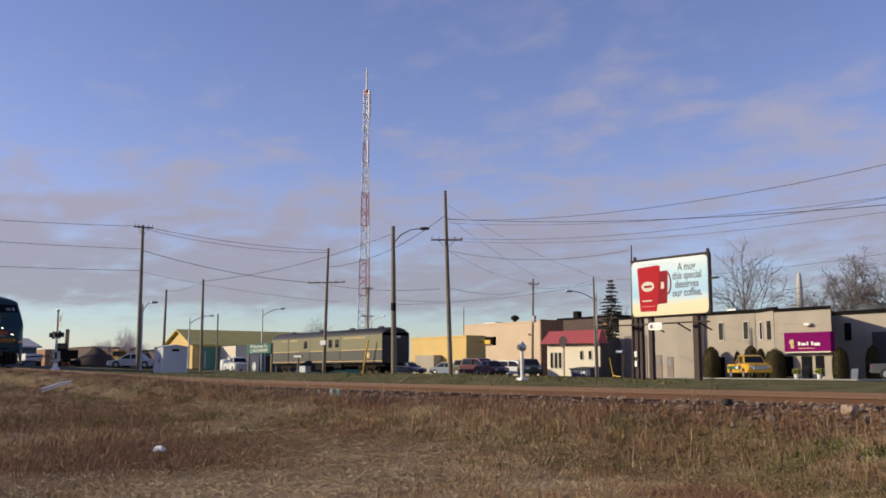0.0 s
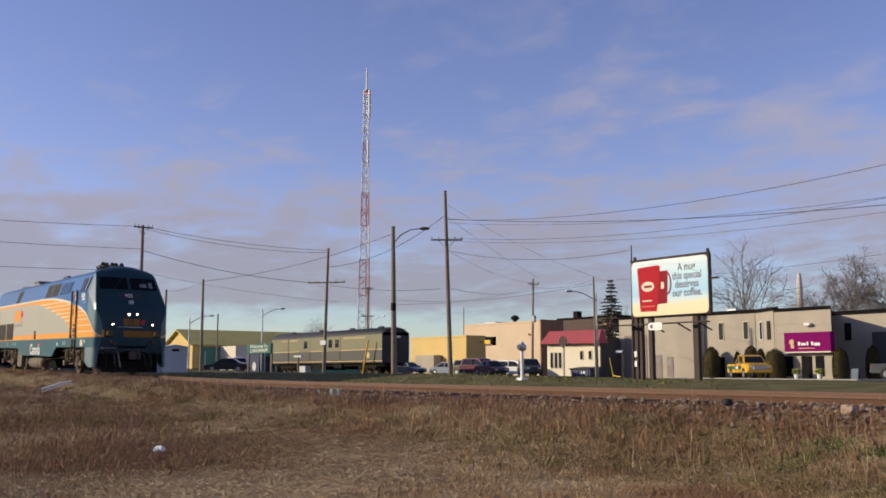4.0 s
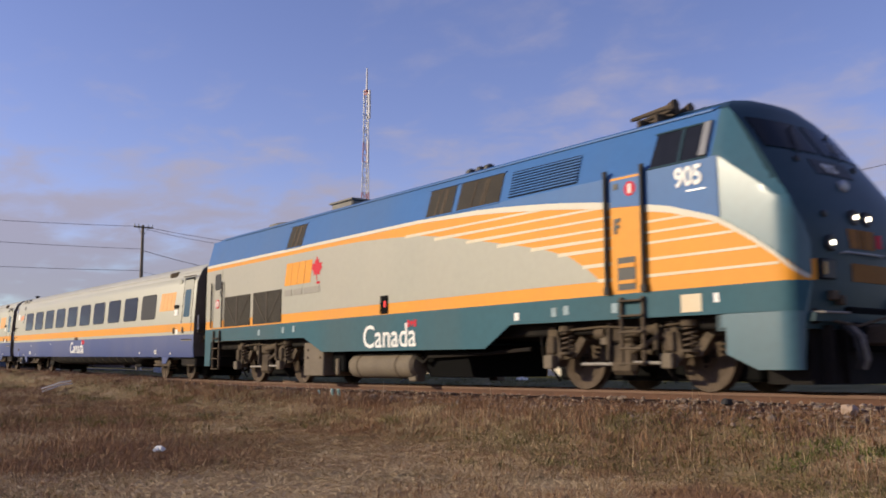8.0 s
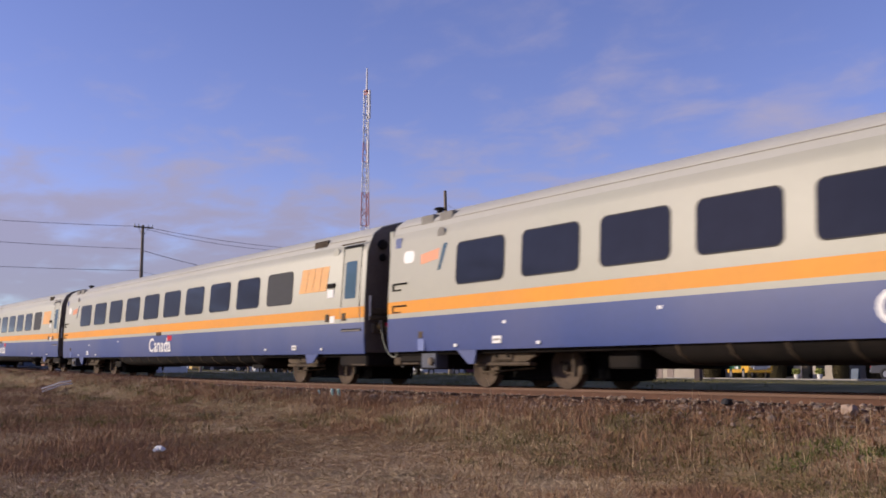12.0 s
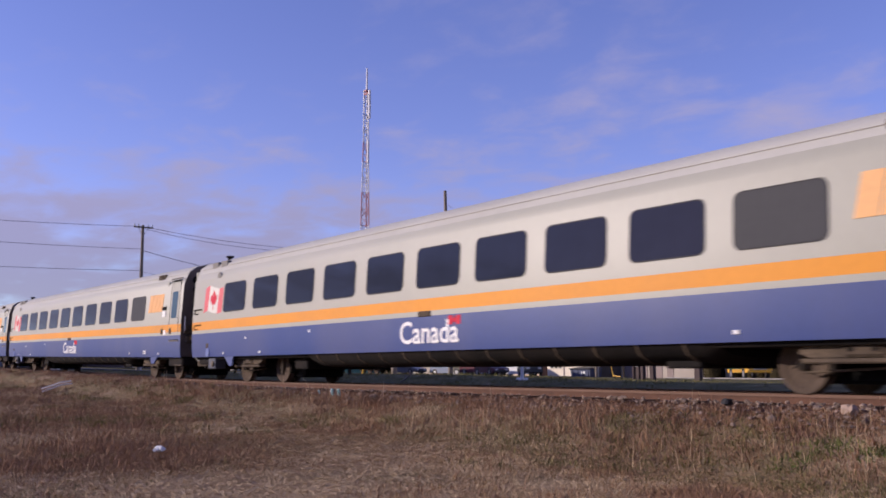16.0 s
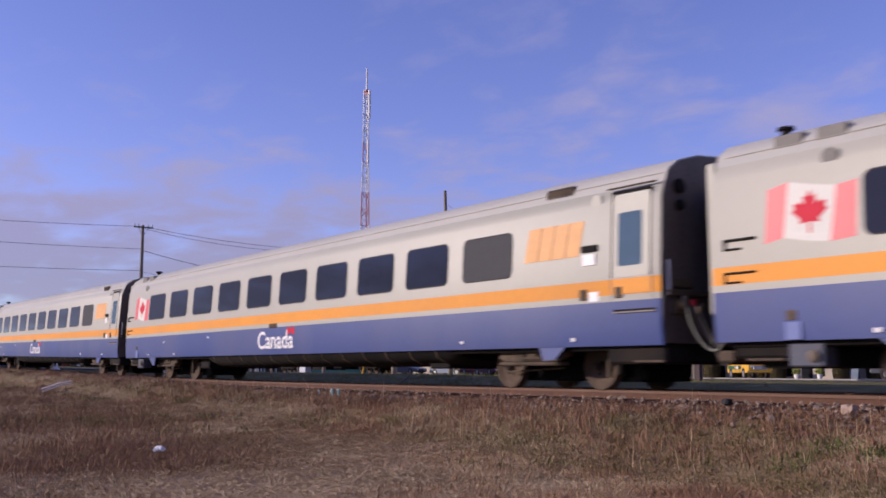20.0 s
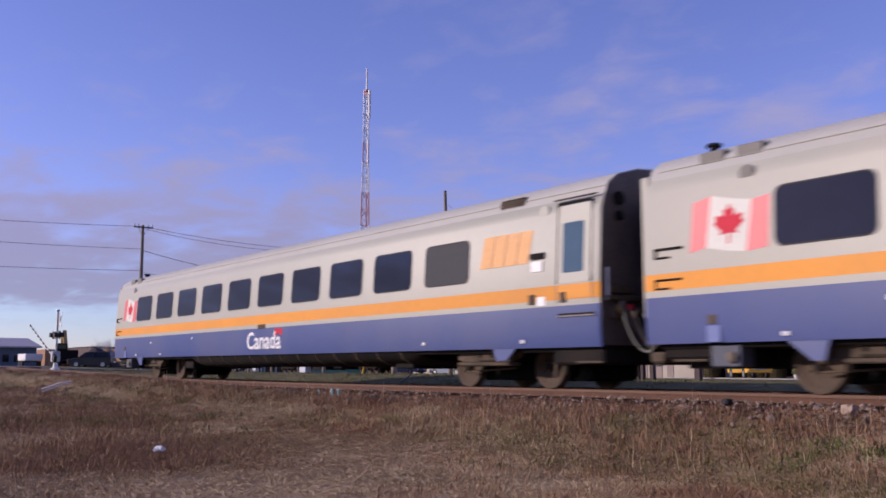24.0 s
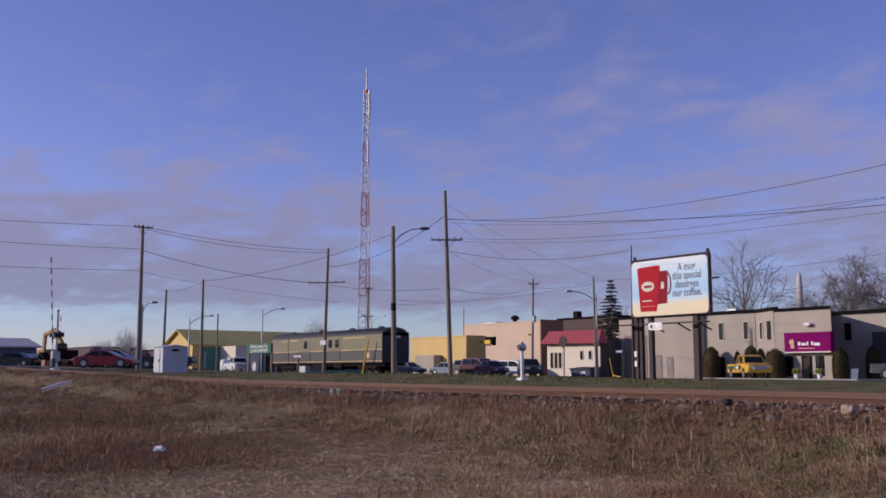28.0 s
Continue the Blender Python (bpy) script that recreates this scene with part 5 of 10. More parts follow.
        # level pale stripes from the grey field to the edge of the blue
        for z in (3.20, 3.03, 2.85, 2.67, 2.50, 2.33, 2.07, 1.81):
            pts = [x for x in [10.5 + 0.12 * i for i in range(80)] if grey_edge(min(x, 16.31)) - 0.05 < z + 0.02 or x > 16.31]
            pts = [x for x in pts if blue_edge(x) - 0.05 > z]
            hw = lambda x: 0.032 - 0.012 * ease(pts[0], pts[0] + 2.5, x)
            o = [(x, z - hw(x)) for x in pts] + [(x, z + hw(x)) for x in pts[::-1]]
            part("speed_line", folded(o, lay(2.5), 0.003), M["line_pale"], c, "level pale speed line", smooth=0)
        teal = [(-0.4, 1.20), (5.95, 1.15), (6.90, 0.78), (13.24, 0.74), (14.0, 1.17), (20.15, 1.14), (20.20, 1.50), (20.20, 1.56), (-0.4, 1.56)]
        part("side_sill", folded(teal, lay(4) if s < 0 else lay(0), 0.016), "loco_sill", c, "teal side sill", smooth=0)
        skirt = [(18.80, 1.14), (20.16, 1.14), (20.12, 0.34), (19.40, 0.34), (18.80, 0.56)]
        part("front_skirt", folded(skirt, (lay(3) if s < 0 else W - 0.04), 0.05), "loco_teal", c, "pale teal pilot skirt", smooth=0)
        part("rear_skirt", Geo().plate([(-0.4, 1.22), (0.06, 1.22), (0.0, 0.46), (-0.4, 0.46)], lay(3) if s < 0 else W - 0.04, 0.04), "loco_sill", c, "teal rear corner skirt", smooth=0)
        # grilles near the rear
        for x0, x1 in ((1.0, 2.75), (2.95, 4.68)):
            gr = part("grille", Geo().box(x0, lay(5), 1.60, x1, lay(5) + 0.012, 2.47), M["vent_brown"], c, "dark brown radiator grille")
            for i in range(14):
                part("grille_slat", Geo().box(x0 + 0.02, lay(6) - 0.002 * (s < 0), 1.63 + i * 0.06, x1 - 0.02, lay(6) + 0.004, 1.65 + i * 0.06), M["vent_brown"], gr)
            xm = (x0 + x1) / 2
            part("grille_brace", Geo().box(xm - 0.05, lay(8) if s < 0 else lay(6), 1.62, xm + 0.05, lay(8) + 0.01, 2.45), M["brace"], gr)
            for xa, xb in ((x0 + 0.06, xm - 0.1), (x1 - 0.06, xm + 0.1)):
                part("grille_brace", Geo().plate([(xa - 0.03, 2.40), (xa + 0.03, 2.42), (xb + 0.03, 1.68), (xb - 0.03, 1.66)], lay(8) if s < 0 else lay(6), 0.008), M["brace"], gr, smooth=0)
        # windows and louvre of the sloping upper side
        an = math.degrees(math.atan((W - 1.25) / 0.78))
        mm = pose(0, -W - 0.004, 3.5, -an) if s < 0 else pose(0, W + 0.004, 3.5, an)
        for x0, x1 in ((4.85, 5.70), (11.25, 12.15), (12.31, 13.67)):
            o = [(x0, 0.02), (x1, 0.02), (x1 - 0.05, 0.66), (x0 - 0.05, 0.66)]
            v = part("upper_vent", Geo().plate(o, -0.006, 0.012), M["vent_brown"], c, "dark brown side vent", m=mm, smooth=0)
            part("vent_frame", Geo().box(x0 - 0.06, -0.02, -0.01, x1 + 0.02, 0.0, 0.02), "loco_blue", v)
            part("vent_frame", Geo().box(x0 - 0.08, -0.02, 0.66, x1, 0.0, 0.69), "loco_blue", v)
            for f in (0.33, 0.56, 0.62):
                part("vent_bar", Geo().box(x0 + (x1 - x0) * f, -0.012, 0.04, x0 + (x1 - x0) * f + 0.05, -0.002, 0.62), "bogie", v)
        lv = part("louvre", Geo().plate([(13.95, 0.05), (15.78, 0.05), (15.72, 0.62), (13.88, 0.62)], -0.002, 0.01), "glass_dark", c, "slatted air intake", m=mm, smooth=0)
        for i in range(9):
            part("louvre_slat", Geo().box(13.92, -0.022, 0.075 + i * 0.06, 15.75, 0.0, 0.105 + i * 0.06), "loco_blue", lv)
        cw = part("cab_window", Geo().plate([(17.42, 0.02), (18.5, 0.02), (18.52, 0.62), (17.46, 0.62)], -0.008, 0.014), "glass_dark", c, "dark cab side window", m=mm, smooth=0)
        part("window_bar", Geo().box(17.98, -0.02, 0.02, 18.03, 0.0, 0.62).box(17.40, -0.02, -0.01, 18.54, 0, 0.02).box(17.42, -0.02, 0.61, 18.54, 0, 0.64), "loco_nose", cw)
        part("sun_shield", Geo().box(18.40, -0.05, 0.03, 18.54, 0.0, 0.62, 0.01), M["box_dull"], c, "grey wind deflector", m=mm)
        # cab door with grab rails and ladder
        yo = -W - 0.06 if s < 0 else W + 0.06
        for x in (16.50, 17.30):
            rail = Geo().tube((x, yo, 1.60), (x, yo, 3.58), 0.035, n=10).box(x - 0.06, yo - 0.03, 1.56, x + 0.06, yo + 0.03, 1.68, 0.01).box(x - 0.05, yo - 0.03, 3.5, x + 0.05, yo + 0.03, 3.62, 0.02)
            part("grab_rail", rail, "rubber", c, "dark vertical grab rail")
        door = part("cab_door", Geo().plate(rounded(16.58, 1.60, 17.22, 3.48, 0.05), lay(4), 0.01), "gold", c, "cab door in the body colours", smooth=0)
        part("door_top", Geo().plate([(16.58, 3.0), (17.22, 2.95), (17.22, 3.44), (16.58, 3.44)], lay(6), 0.006), "loco_blue", door, smooth=0)
        step = part("door_step", Geo().box(16.72, lay(6), 1.62, 17.10, lay(6) + 0.012, 2.15), "black", door, "recessed black door step")
        part("step_tread", Geo().box(16.75, lay(9) if s < 0 else lay(6), 1.98, 17.1, lay(9) + 0.03, 2.05), "gold", step)
        part("step_tread", Geo().box(16.75, lay(9) if s < 0 else lay(6), 1.72, 17.1, lay(9) + 0.03, 1.78), "gold", step)
        part("round_sign", Geo().lathe([(0.12, 0), (0.12, 0.008)], (17.02, lay(8), 3.26), "y", 18), "red", door, "round red sign")
        part("sign_mark", Geo().box(16.99, lay(10), 3.18, 17.05, lay(10) + 0.01, 3.34), "white", door)
        part("sign_mark", Geo().box(16.66, lay(8), 3.28, 16.76, lay(8) + 0.008, 3.38), "black", door)
        part("sign_mark", Geo().box(16.66, lay(8), 2.55, 16.72, lay(8) + 0.008, 2.80).box(16.72, lay(8), 2.74, 16.80, lay(8) + 0.008, 2.80).box(16.72, lay(8), 2.64, 16.78, lay(8) + 0.008, 2.69), "black", door)
        ld = Geo()
        for x in (16.80, 17.26):
            ld.box(x - 0.03, yo - 0.02, 0.40, x + 0.03, yo + 0.03, 1.5, 0.01)
        for z in (0.42, 0.66, 0.92, 1.18, 1.42):
            ld.box(16.78, yo - 0.06, z, 17.28, yo + 0.08, z + 0.035, 0.008)
        part("ladder", ld, "bogie", c, "dusty steel boarding ladder")
        part("sill_panel", Geo().box(17.99, lay(5), 1.20, 18.37, lay(5) + 0.012, 1.47), M["line_pale"], c, "worn cream panel on the sill")
        # rear door
        rd = part("rear_door", Geo().plate(rounded(0.18, 1.60, 0.80, 3.30, 0.05), lay(4), 0.01), "loco_grey", c, "grey rear door", smooth=0)
        part("rear_window", Geo().plate(rounded(0.28, 2.72, 0.72, 3.20, 0.08), lay(6), 0.008), "glass_frosted", rd, smooth=0)
        part("round_sign", Geo().lathe([(0.14, 0), (0.14, 0.008)], (0.48, lay(6), 2.3), "y", 18), "red", rd, "round red sign")
        part("sign_mark", Geo().lathe([(0.10, 0), (0.10, 0.008)], (0.48, lay(8), 2.3), "y", 18), "white", rd)
        part("sign_mark", Geo().box(0.64, lay(6), 2.52, 0.69, lay(6) + 0.008, 2.70).box(0.69, lay(6), 2.65, 0.78, lay(6) + 0.008, 2.70).box(0.69, lay(6), 2.58, 0.75, lay(6) + 0.008, 2.62), "black", rd)
        part("sign_mark", Geo().box(0.46, lay(10), 2.22, 0.50, lay(10) + 0.01, 2.38), "red", rd)
        for x in (0.10, 0.88):
            part("grab_rail", Geo().tube((x, yo, 1.6), (x, yo, 2.95), 0.025, n=8), "rubber", c, "dark vertical grab rail")
        rl = Geo()
        for x in (0.32, 0.76):
            rl.box(x - 0.03, yo - 0.02, 0.35, x + 0.03, yo + 0.03, 1.5, 0.01)
        for z in (0.36, 0.66, 0.96, 1.26):
            rl.box(0.30, yo - 0.06, z, 0.78, yo + 0.06, z + 0.035, 0.008)
        part("ladder", rl, "bogie", c, "steel boarding ladder")
        bx = part("red_lamp_box", Geo().box(9.53, lay(6) if s < 0 else lay(0), 1.58, 9.85, lay(6) + 0.02, 1.98, 0.02), M["pit"], c, "recessed black filler box")
        part("lamp_lens", Geo().box(9.70, lay(8) if s < 0 else lay(4), 1.72, 9.77, lay(8) + 0.012, 1.86, 0.01), "lamp_red", bx)
    # writing on the near side
    lettering("road_number", "905", 0.42, "white", c, pose(17.93, -W - 0.024, 3.13, 90), 0.003, wide=0.84, label="white road number", bold=0.012)
    part("small_writing", Geo().box(18.16, -W - 0.02, 3.03, 18.5, -W, 3.055), "galv", c, "line of tiny white writing")
    lettering("word", "Canada", 0.72, "white", c, pose(8.82, -W - 0.028, 0.84, 90), 0.003, wide=0.99, label="white lettering on the sill", bold=0.006)
    for x0, x1 in ((10.62, 10.70), (10.87, 10.95)):
        part("word_flag", Geo().box(x0, -W - 0.028, 1.25, x1, -W, 1.40), "red", c, "small red flag above the word")
    part("word_flag", Geo().plate(leaf(10.785, 1.325, 0.075), -W - 0.028, 0.01), "red", c, "tiny red leaf", smooth=0)
    for x, z in ((15.12, 1.26), (15.42, 1.28), (16.56, 1.26), (3.3, 1.28), (4.75, 1.30), (5.35, 1.31)):
        part("worn_stencil", Geo().box(x, -W - 0.028, z, x + 0.13, -W, z + 0.16), M["stencil"], c, "worn pale stencil mark")
    for o in logo_strokes(4.83, 2.53, 1.46, 0.58):
        part("emblem_stroke", Geo().plate(o, -W - 0.018, 0.006), "gold", c, "golden emblem stroke", smooth=0)
    part("leaf_emblem", Geo().plate(leaf(6.58, 2.86, 0.31), -W - 0.018, 0.006), "red", c, "red maple leaf", smooth=0)
    for x0, x1 in ((4.85, 5.25), (5.35, 5.83), (5.90, 6.74)):
        part("small_writing", Geo().box(x0, -W - 0.022, 2.26, x1, -W, 2.42), M["seam"], c, "bar of grey writing")
    part("word_flag", Geo().box(6.58, -W - 0.022, 2.47, 6.74, -W, 2.53), "red", c)
    for x, z, w in ((14.12, 1.24, 0.13), (18.6, 1.32, 0.09)):
        part("sill_label", Geo().box(x, -W - 0.026, z, x + w, -W, z + 0.14), "white", c, "small pale sill label")
    # nose details
    for v0, v1 in ((-0.90, -0.05), (0.05, 0.90)):
        part("windshield", nose_patch(3.58, 4.10, v0, v1, 0.018), M["cab_glass"], nose, "dark sloping windshield")
    for v0, v1 in ((-0.50, -0.30), (0.28, 0.48)):
        a, b = Vector(nose_point(3.50, v0, 0.05)), Vector(nose_point(4.0, v1, 0.05))
        part("wiper", Geo().tube(a, b, 0.012, n=5).tube(b + Vector((0.02, -0.12, -0.2)), b + Vector((-0.02, 0.1, 0.05)), 0.014, n=5), "rubber", nose, "black wiper")
    for v, z in ((-0.56, 3.40), (0.52, 3.40), (-0.62, 2.52), (0.72, 2.45)):
        part("marker_lamp", Geo().lathe([(0.05, -0.05), (0.05, 0.03), (0.035, 0.04)], nose_point(z, v), "x", 12), "black", nose, "small dark marker lamp")
    part("horn_cover", Geo().lathe([(0.10, -0.06), (0.11, 0.03), (0.06, 0.07)], nose_point(3.02, -0.02), "x", 14), "galv", nose, "round grey lamp cover")
    part("grab_iron", Geo().path([nose_point(1.96, -0.52, 0.02), nose_point(1.98, -0.50, 0.08), nose_point(1.98, 0.30, 0.08), nose_point(1.96, 0.32, 0.02)], 0.014, 6), "galv", nose, "grey grab iron")
    part("number_board", nose_patch(3.2, 3.45, -0.34, 0.34, 0.012), "black", nose, "black number board")
    lettering("nose_number", "905", 0.26, "white", nose, pose(nose_point(3.24, 0)[0] + 0.03, -0.27, 3.24, 56, 0, 90), 0.004, wide=0.9, label="grey road number")
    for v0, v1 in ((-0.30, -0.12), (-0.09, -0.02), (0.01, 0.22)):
        part("emblem_stroke", nose_patch(2.06, 2.34, v0, v1, 0.01), M["gold_dim"], nose, "golden nose emblem in shaded gold")
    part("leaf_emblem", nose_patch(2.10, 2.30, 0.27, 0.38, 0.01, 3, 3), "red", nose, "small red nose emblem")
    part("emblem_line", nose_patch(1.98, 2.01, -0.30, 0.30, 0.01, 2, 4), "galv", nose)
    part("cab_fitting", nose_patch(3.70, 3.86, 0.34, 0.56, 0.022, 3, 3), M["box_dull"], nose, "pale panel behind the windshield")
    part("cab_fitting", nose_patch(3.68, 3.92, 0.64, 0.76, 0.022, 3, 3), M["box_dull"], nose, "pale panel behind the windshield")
    part("nose_stripe", nose_patch(1.58, 1.84, -0.30, 0.80, 0.012), M["gold_dim"], nose, "golden nose stripe in shaded gold")
    part("gold_cheek", nose_patch(1.57, 1.86, -1.0, -0.93, 0.008), "gold", nose, "golden livery sweeping round the nose")
    for v, z in ((-0.12, 2.52), (0.12, 2.52), (-0.68, 2.10), (0.66, 2.10)):
        p = nose_point(z, v)
        lamp = part("headlamp", Geo().lathe([(0.12, -0.16), (0.12, 0.03), (0.10, 0.05)], p, "x", 18), "black", nose, "headlamp housing")
        part("lamp_lens", Geo().lathe([(0.036, 0.0), (0.036, 0.058), (0.022, 0.068)], p, "x", 18), "lamp_on", lamp, "lit headlamp")
    for v in (-0.76, 0.84):
        p = nose_point(1.72, v)
        nb = part("number_box", Geo().box(p[0] - 0.1, p[1] - 0.17, 1.58, p[0] + 0.05, p[1] + 0.17, 1.87, 0.02), "glass_dark", nose, "dark lamp box")
        part("amber_lens", Geo().box(p[0] + 0.03, p[1] - 0.15, 1.64, p[0] + 0.06, p[1] - 0.06, 1.82, 0.02), M["amber"], nb, "dull amber lens")
    part("handrail", Geo().path([nose_point(1.12, -0.95, 0.02), nose_point(1.12, -0.9, 0.16), nose_point(1.12, -0.55, 0.18), nose_point(1.12, -0.5, 0.04)], 0.018, 6), "steel_dull", nose, "pale front step edge")
    for y, z in ((-0.88, 1.36), (-0.72, 1.30), (0.86, 1.36), (0.70, 1.30)):
        part("jumper_socket", Geo().box(20.02, y - 0.06, z - 0.07, 20.16, y + 0.06, z + 0.07, 0.02), "bogie", nose, "grey jumper socket")
    # pilot and coupler
    pil = Geo()
    vv = [-1 + 2 * j / 10 for j in range(11)]
    pil.add([(19.98 - 0.12 * abs(v) ** 3, v * 1.12, 1.0) for v in vv] + [(20.12 - 0.22 * abs(v) ** 2, v * 1.16, 0.14) for v in vv] +
            [(19.2, v * 1.16, 0.14) for v in vv] + [(19.2, v * 1.12, 1.0) for v in vv],
            [(r * 11 + j, r * 11 + j + 1, ((r + 1) % 4) * 11 + j + 1, ((r + 1) % 4) * 11 + j) for r in range(4) for j in range(10)] + [(0, 11, 22, 33), (10, 21, 32, 43)])
    pilot = part("pilot", pil, "under", c, "black pilot plough")
    for y in (-1.0, -0.62, 0.62, 1.0):
        part("pilot_rib", Geo().box(19.95, y - 0.025, 0.16, 20.14, y + 0.025, 0.95, 0.01), "under", pilot)
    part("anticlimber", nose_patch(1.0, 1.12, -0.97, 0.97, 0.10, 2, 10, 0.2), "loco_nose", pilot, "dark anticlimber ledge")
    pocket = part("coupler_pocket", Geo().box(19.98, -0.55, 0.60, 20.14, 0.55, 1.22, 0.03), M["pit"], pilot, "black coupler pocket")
    part("coupler", Geo().box(20.1, -0.16, 0.68, 20.55, 0.16, 0.98, 0.04).box(20.5, -0.22, 0.66, 20.78, 0.0, 1.0, 0.05).box(20.5, 0.05, 0.66, 20.70, 0.2, 1.0, 0.05), "wheel", pilot, "rusty knuckle coupler")
    part("uncoupling_lever", Geo().path([(20.2, -1.05, 1.0), (20.28, -0.6, 0.94), (20.45, -0.2, 1.06), (20.45, 0.2, 1.06), (20.28, 0.6, 0.94)], 0.02, 6), "bogie", pilot, "steel uncoupling lever")
    for y, k in ((-0.78, "rubber"), (-0.60, "steel_dull"), (0.44, "rubber"), (0.70, "rubber")):
        part("air_hose", Geo().path([(20.1, y, 1.0), (20.32, y, 0.80), (20.36, y + 0.05, 0.48), (20.28, y + 0.1, 0.36)], 0.035), k, pilot, "hanging air hose")
    # roof fittings
    horn = Geo()
    for i, y in enumerate((-0.5, -0.3, -0.1, 0.1, 0.3)):
        horn.tube((16.15 + 0.1 * (i % 2), y, 4.74), (17.05 - 0.15 * (i % 2), y, 4.80), 0.035, 0.045, 10).tube((16.95 - 0.15 * (i % 2), y, 4.79), (17.15 - 0.15 * (i % 2), y, 4.81), 0.045, 0.10, 12)
    horn.box(16.3, -0.55, 4.45, 16.4, 0.35, 4.70, 0.02).box(16.7, -0.55, 4.45, 16.78, 0.35, 4.74, 0.02)
    part("horn", horn, "bogie", c, "cluster of weathered air horns")
    part("antenna", Geo().box(17.95, -0.5, 4.53, 18.45, 0.1, 4.57, 0.01).box(18.0, -0.4, 4.44, 18.05, 0.0, 4.54), "black", c, "flat roof antenna")
    part("roof_hatch", Geo().box(6.15, -0.9, 4.38, 7.2, 0.9, 4.60, 0.04).box(6.1, -0.95, 4.58, 7.25, 0.95, 4.63, 0.01), "louvre", c, "grey-brown exhaust hatch")
    part("roof_fan", Geo().lathe([(0.75, 0), (0.75, 0.2), (0.6, 0.25)], (2.4, 0, 4.36), n=20), "louvre", c, "low round fan cowl")
    for i, x in enumerate((11.85, 12.18, 12.45)):
        part("roof_pod", Geo().lathe([(0.10, 0), (0.13, 0.06), (0.11, 0.14), (0.03, 0.18)], (x, -0.75, 4.40), n=12), "black", c, "small black roof pod")
    # trucks
    for xa, xb in ((1.88, 4.60), (15.20, 17.90)):
        for x in (xa, xb):
            wheelset(c, x, 0.51)
        xm = (xa + xb) / 2
        # one black block for the low rigging and the shade between the wheels
        part("truck_core", Geo().box(xa - 0.85, -0.66, 0.16, xb + 0.85, 0.66, 1.16, 0.05), M["pit"], c, "inner truck block, black for rigging and shade")
        for s in (-1, 1):
            y = s * 1.16
            f = Geo()
            f.box(xm - 0.42, y - 0.12, 0.78, xm + 0.22, y + 0.12, 1.06, 0.05)
            f.box(xm - 0.34, y - 0.10, 0.26, xm + 0.20, y + 0.10, 0.80, 0.07)
            f.box(xa - 0.5, s * 0.92 - 0.05, 0.92, xb + 0.5, s * 0.92 + 0.05, 1.06, 0.03)
            fr = part("truck_side_frame", f, "bogie", c, "dusty cast truck side frame")
            for x in (xa, xb):
                a = Geo().plate([(x - 0.50, 0.42), (x - 0.24, 0.40), (x - 0.14, 0.58), (x - 0.20, 0.90), (x - 0.30, 1.10), (x - 0.46, 1.10), (x - 0.54, 0.74)], y - 0.10, 0.20)
                a.box(x - 0.46, y + s * 0.10, 0.62, x - 0.26, y + s * 0.16, 0.94, 0.03)
                part("axle_box", a, "bogie", fr, "dusty axle box casting")
                part("sensor_box", Geo().box(x - 0.50, y + s * 0.09, 0.36, x - 0.26, y + s * 0.22, 0.60, 0.02), "hose_tan", fr, "pale tan axle-end box")
                part("radius_arm", Geo().plate([(x - 0.16, 0.52), (x + 0.18, 0.56), (x + 0.42, 0.86), (x + 0.30, 0.92), (x + 0.02, 0.66), (x - 0.16, 0.66)], y - 0.06, 0.12), "bogie", fr, "curved arm over the wheel")
                part("spring", spring(Geo(), x + 0.02, s * 1.24, 0.66, 1.0, 0.10, 4), "wheel", fr, "heavy coil spring")
                part("spring_seat", Geo().lathe([(0.15, 0), (0.15, 0.04), (0.06, 0.05)], (x + 0.02, s * 1.24, 0.61), n=14), "bogie", fr, "spring seat")
                part("spring_cap", Geo().lathe([(0.10, 0), (0.16, 0.02), (0.16, 0.12)], (x + 0.02, s * 1.24, 0.99), n=14), "bogie", fr, "spring cap")
                part("sand_pipe", Geo().path([(x - 0.72, s * 1.22, 1.1), (x - 0.70, s * 1.18, 0.6), (x - 0.56, s * 0.9, 0.14)], 0.025), "under", fr, "sanding pipe")
            part("tie_rod", Geo().tube((xa + 0.34, s * 1.22, 0.44), (xm - 0.30, s * 1.22, 0.44), 0.03), "steel_dull", fr, "pale tie rod")
            part("tie_rod", Geo().tube((xm + 0.18, s * 1.22, 0.46), (xb - 0.60, s * 1.22, 0.45), 0.03), "steel_dull", fr, "pale tie rod")
            part("damper", Geo().tube((xm + 0.05, s * 1.28, 0.92), (xm + 0.80, s * 1.28, 1.0), 0.065).tube((xm + 0.3, s * 1.28, 0.95), (xm + 0.8, s * 1.28, 1.0), 0.08), "bogie", fr, "slanted damper")
            part("strut", Geo().tube((xm + 0.10, s * 1.20, 0.62), (xm + 1.0, s * 1.20, 0.98), 0.05).tube((xm + 0.12, s * 1.12, 0.72), (xm + 0.5, s * 1.12, 0.62), 0.05), "bogie", fr, "diagonal strut")
            part("brake_cylinder", Geo().tube((xm - 0.62, s * 1.24, 0.94), (xm - 0.40, s * 1.24, 0.96), 0.10, n=14), "bogie", fr, "brake cylinder")
            part("junction_box", Geo().box(xm - 0.50, s * 1.27 - 0.03, 0.76, xm - 0.36, s * 1.27 + 0.03, 0.92, 0.01), "hose_tan", fr, "pale tan junction box")
            part("upright_damper", Geo().tube((xm - 0.30, s * 1.30, 0.50), (xm - 0.27, s * 1.30, 1.12), 0.05).tube((xb - 0.62, s * 1.30, 0.66), (xb - 0.60, s * 1.30, 1.08), 0.055), "bogie", fr, "upright damper")
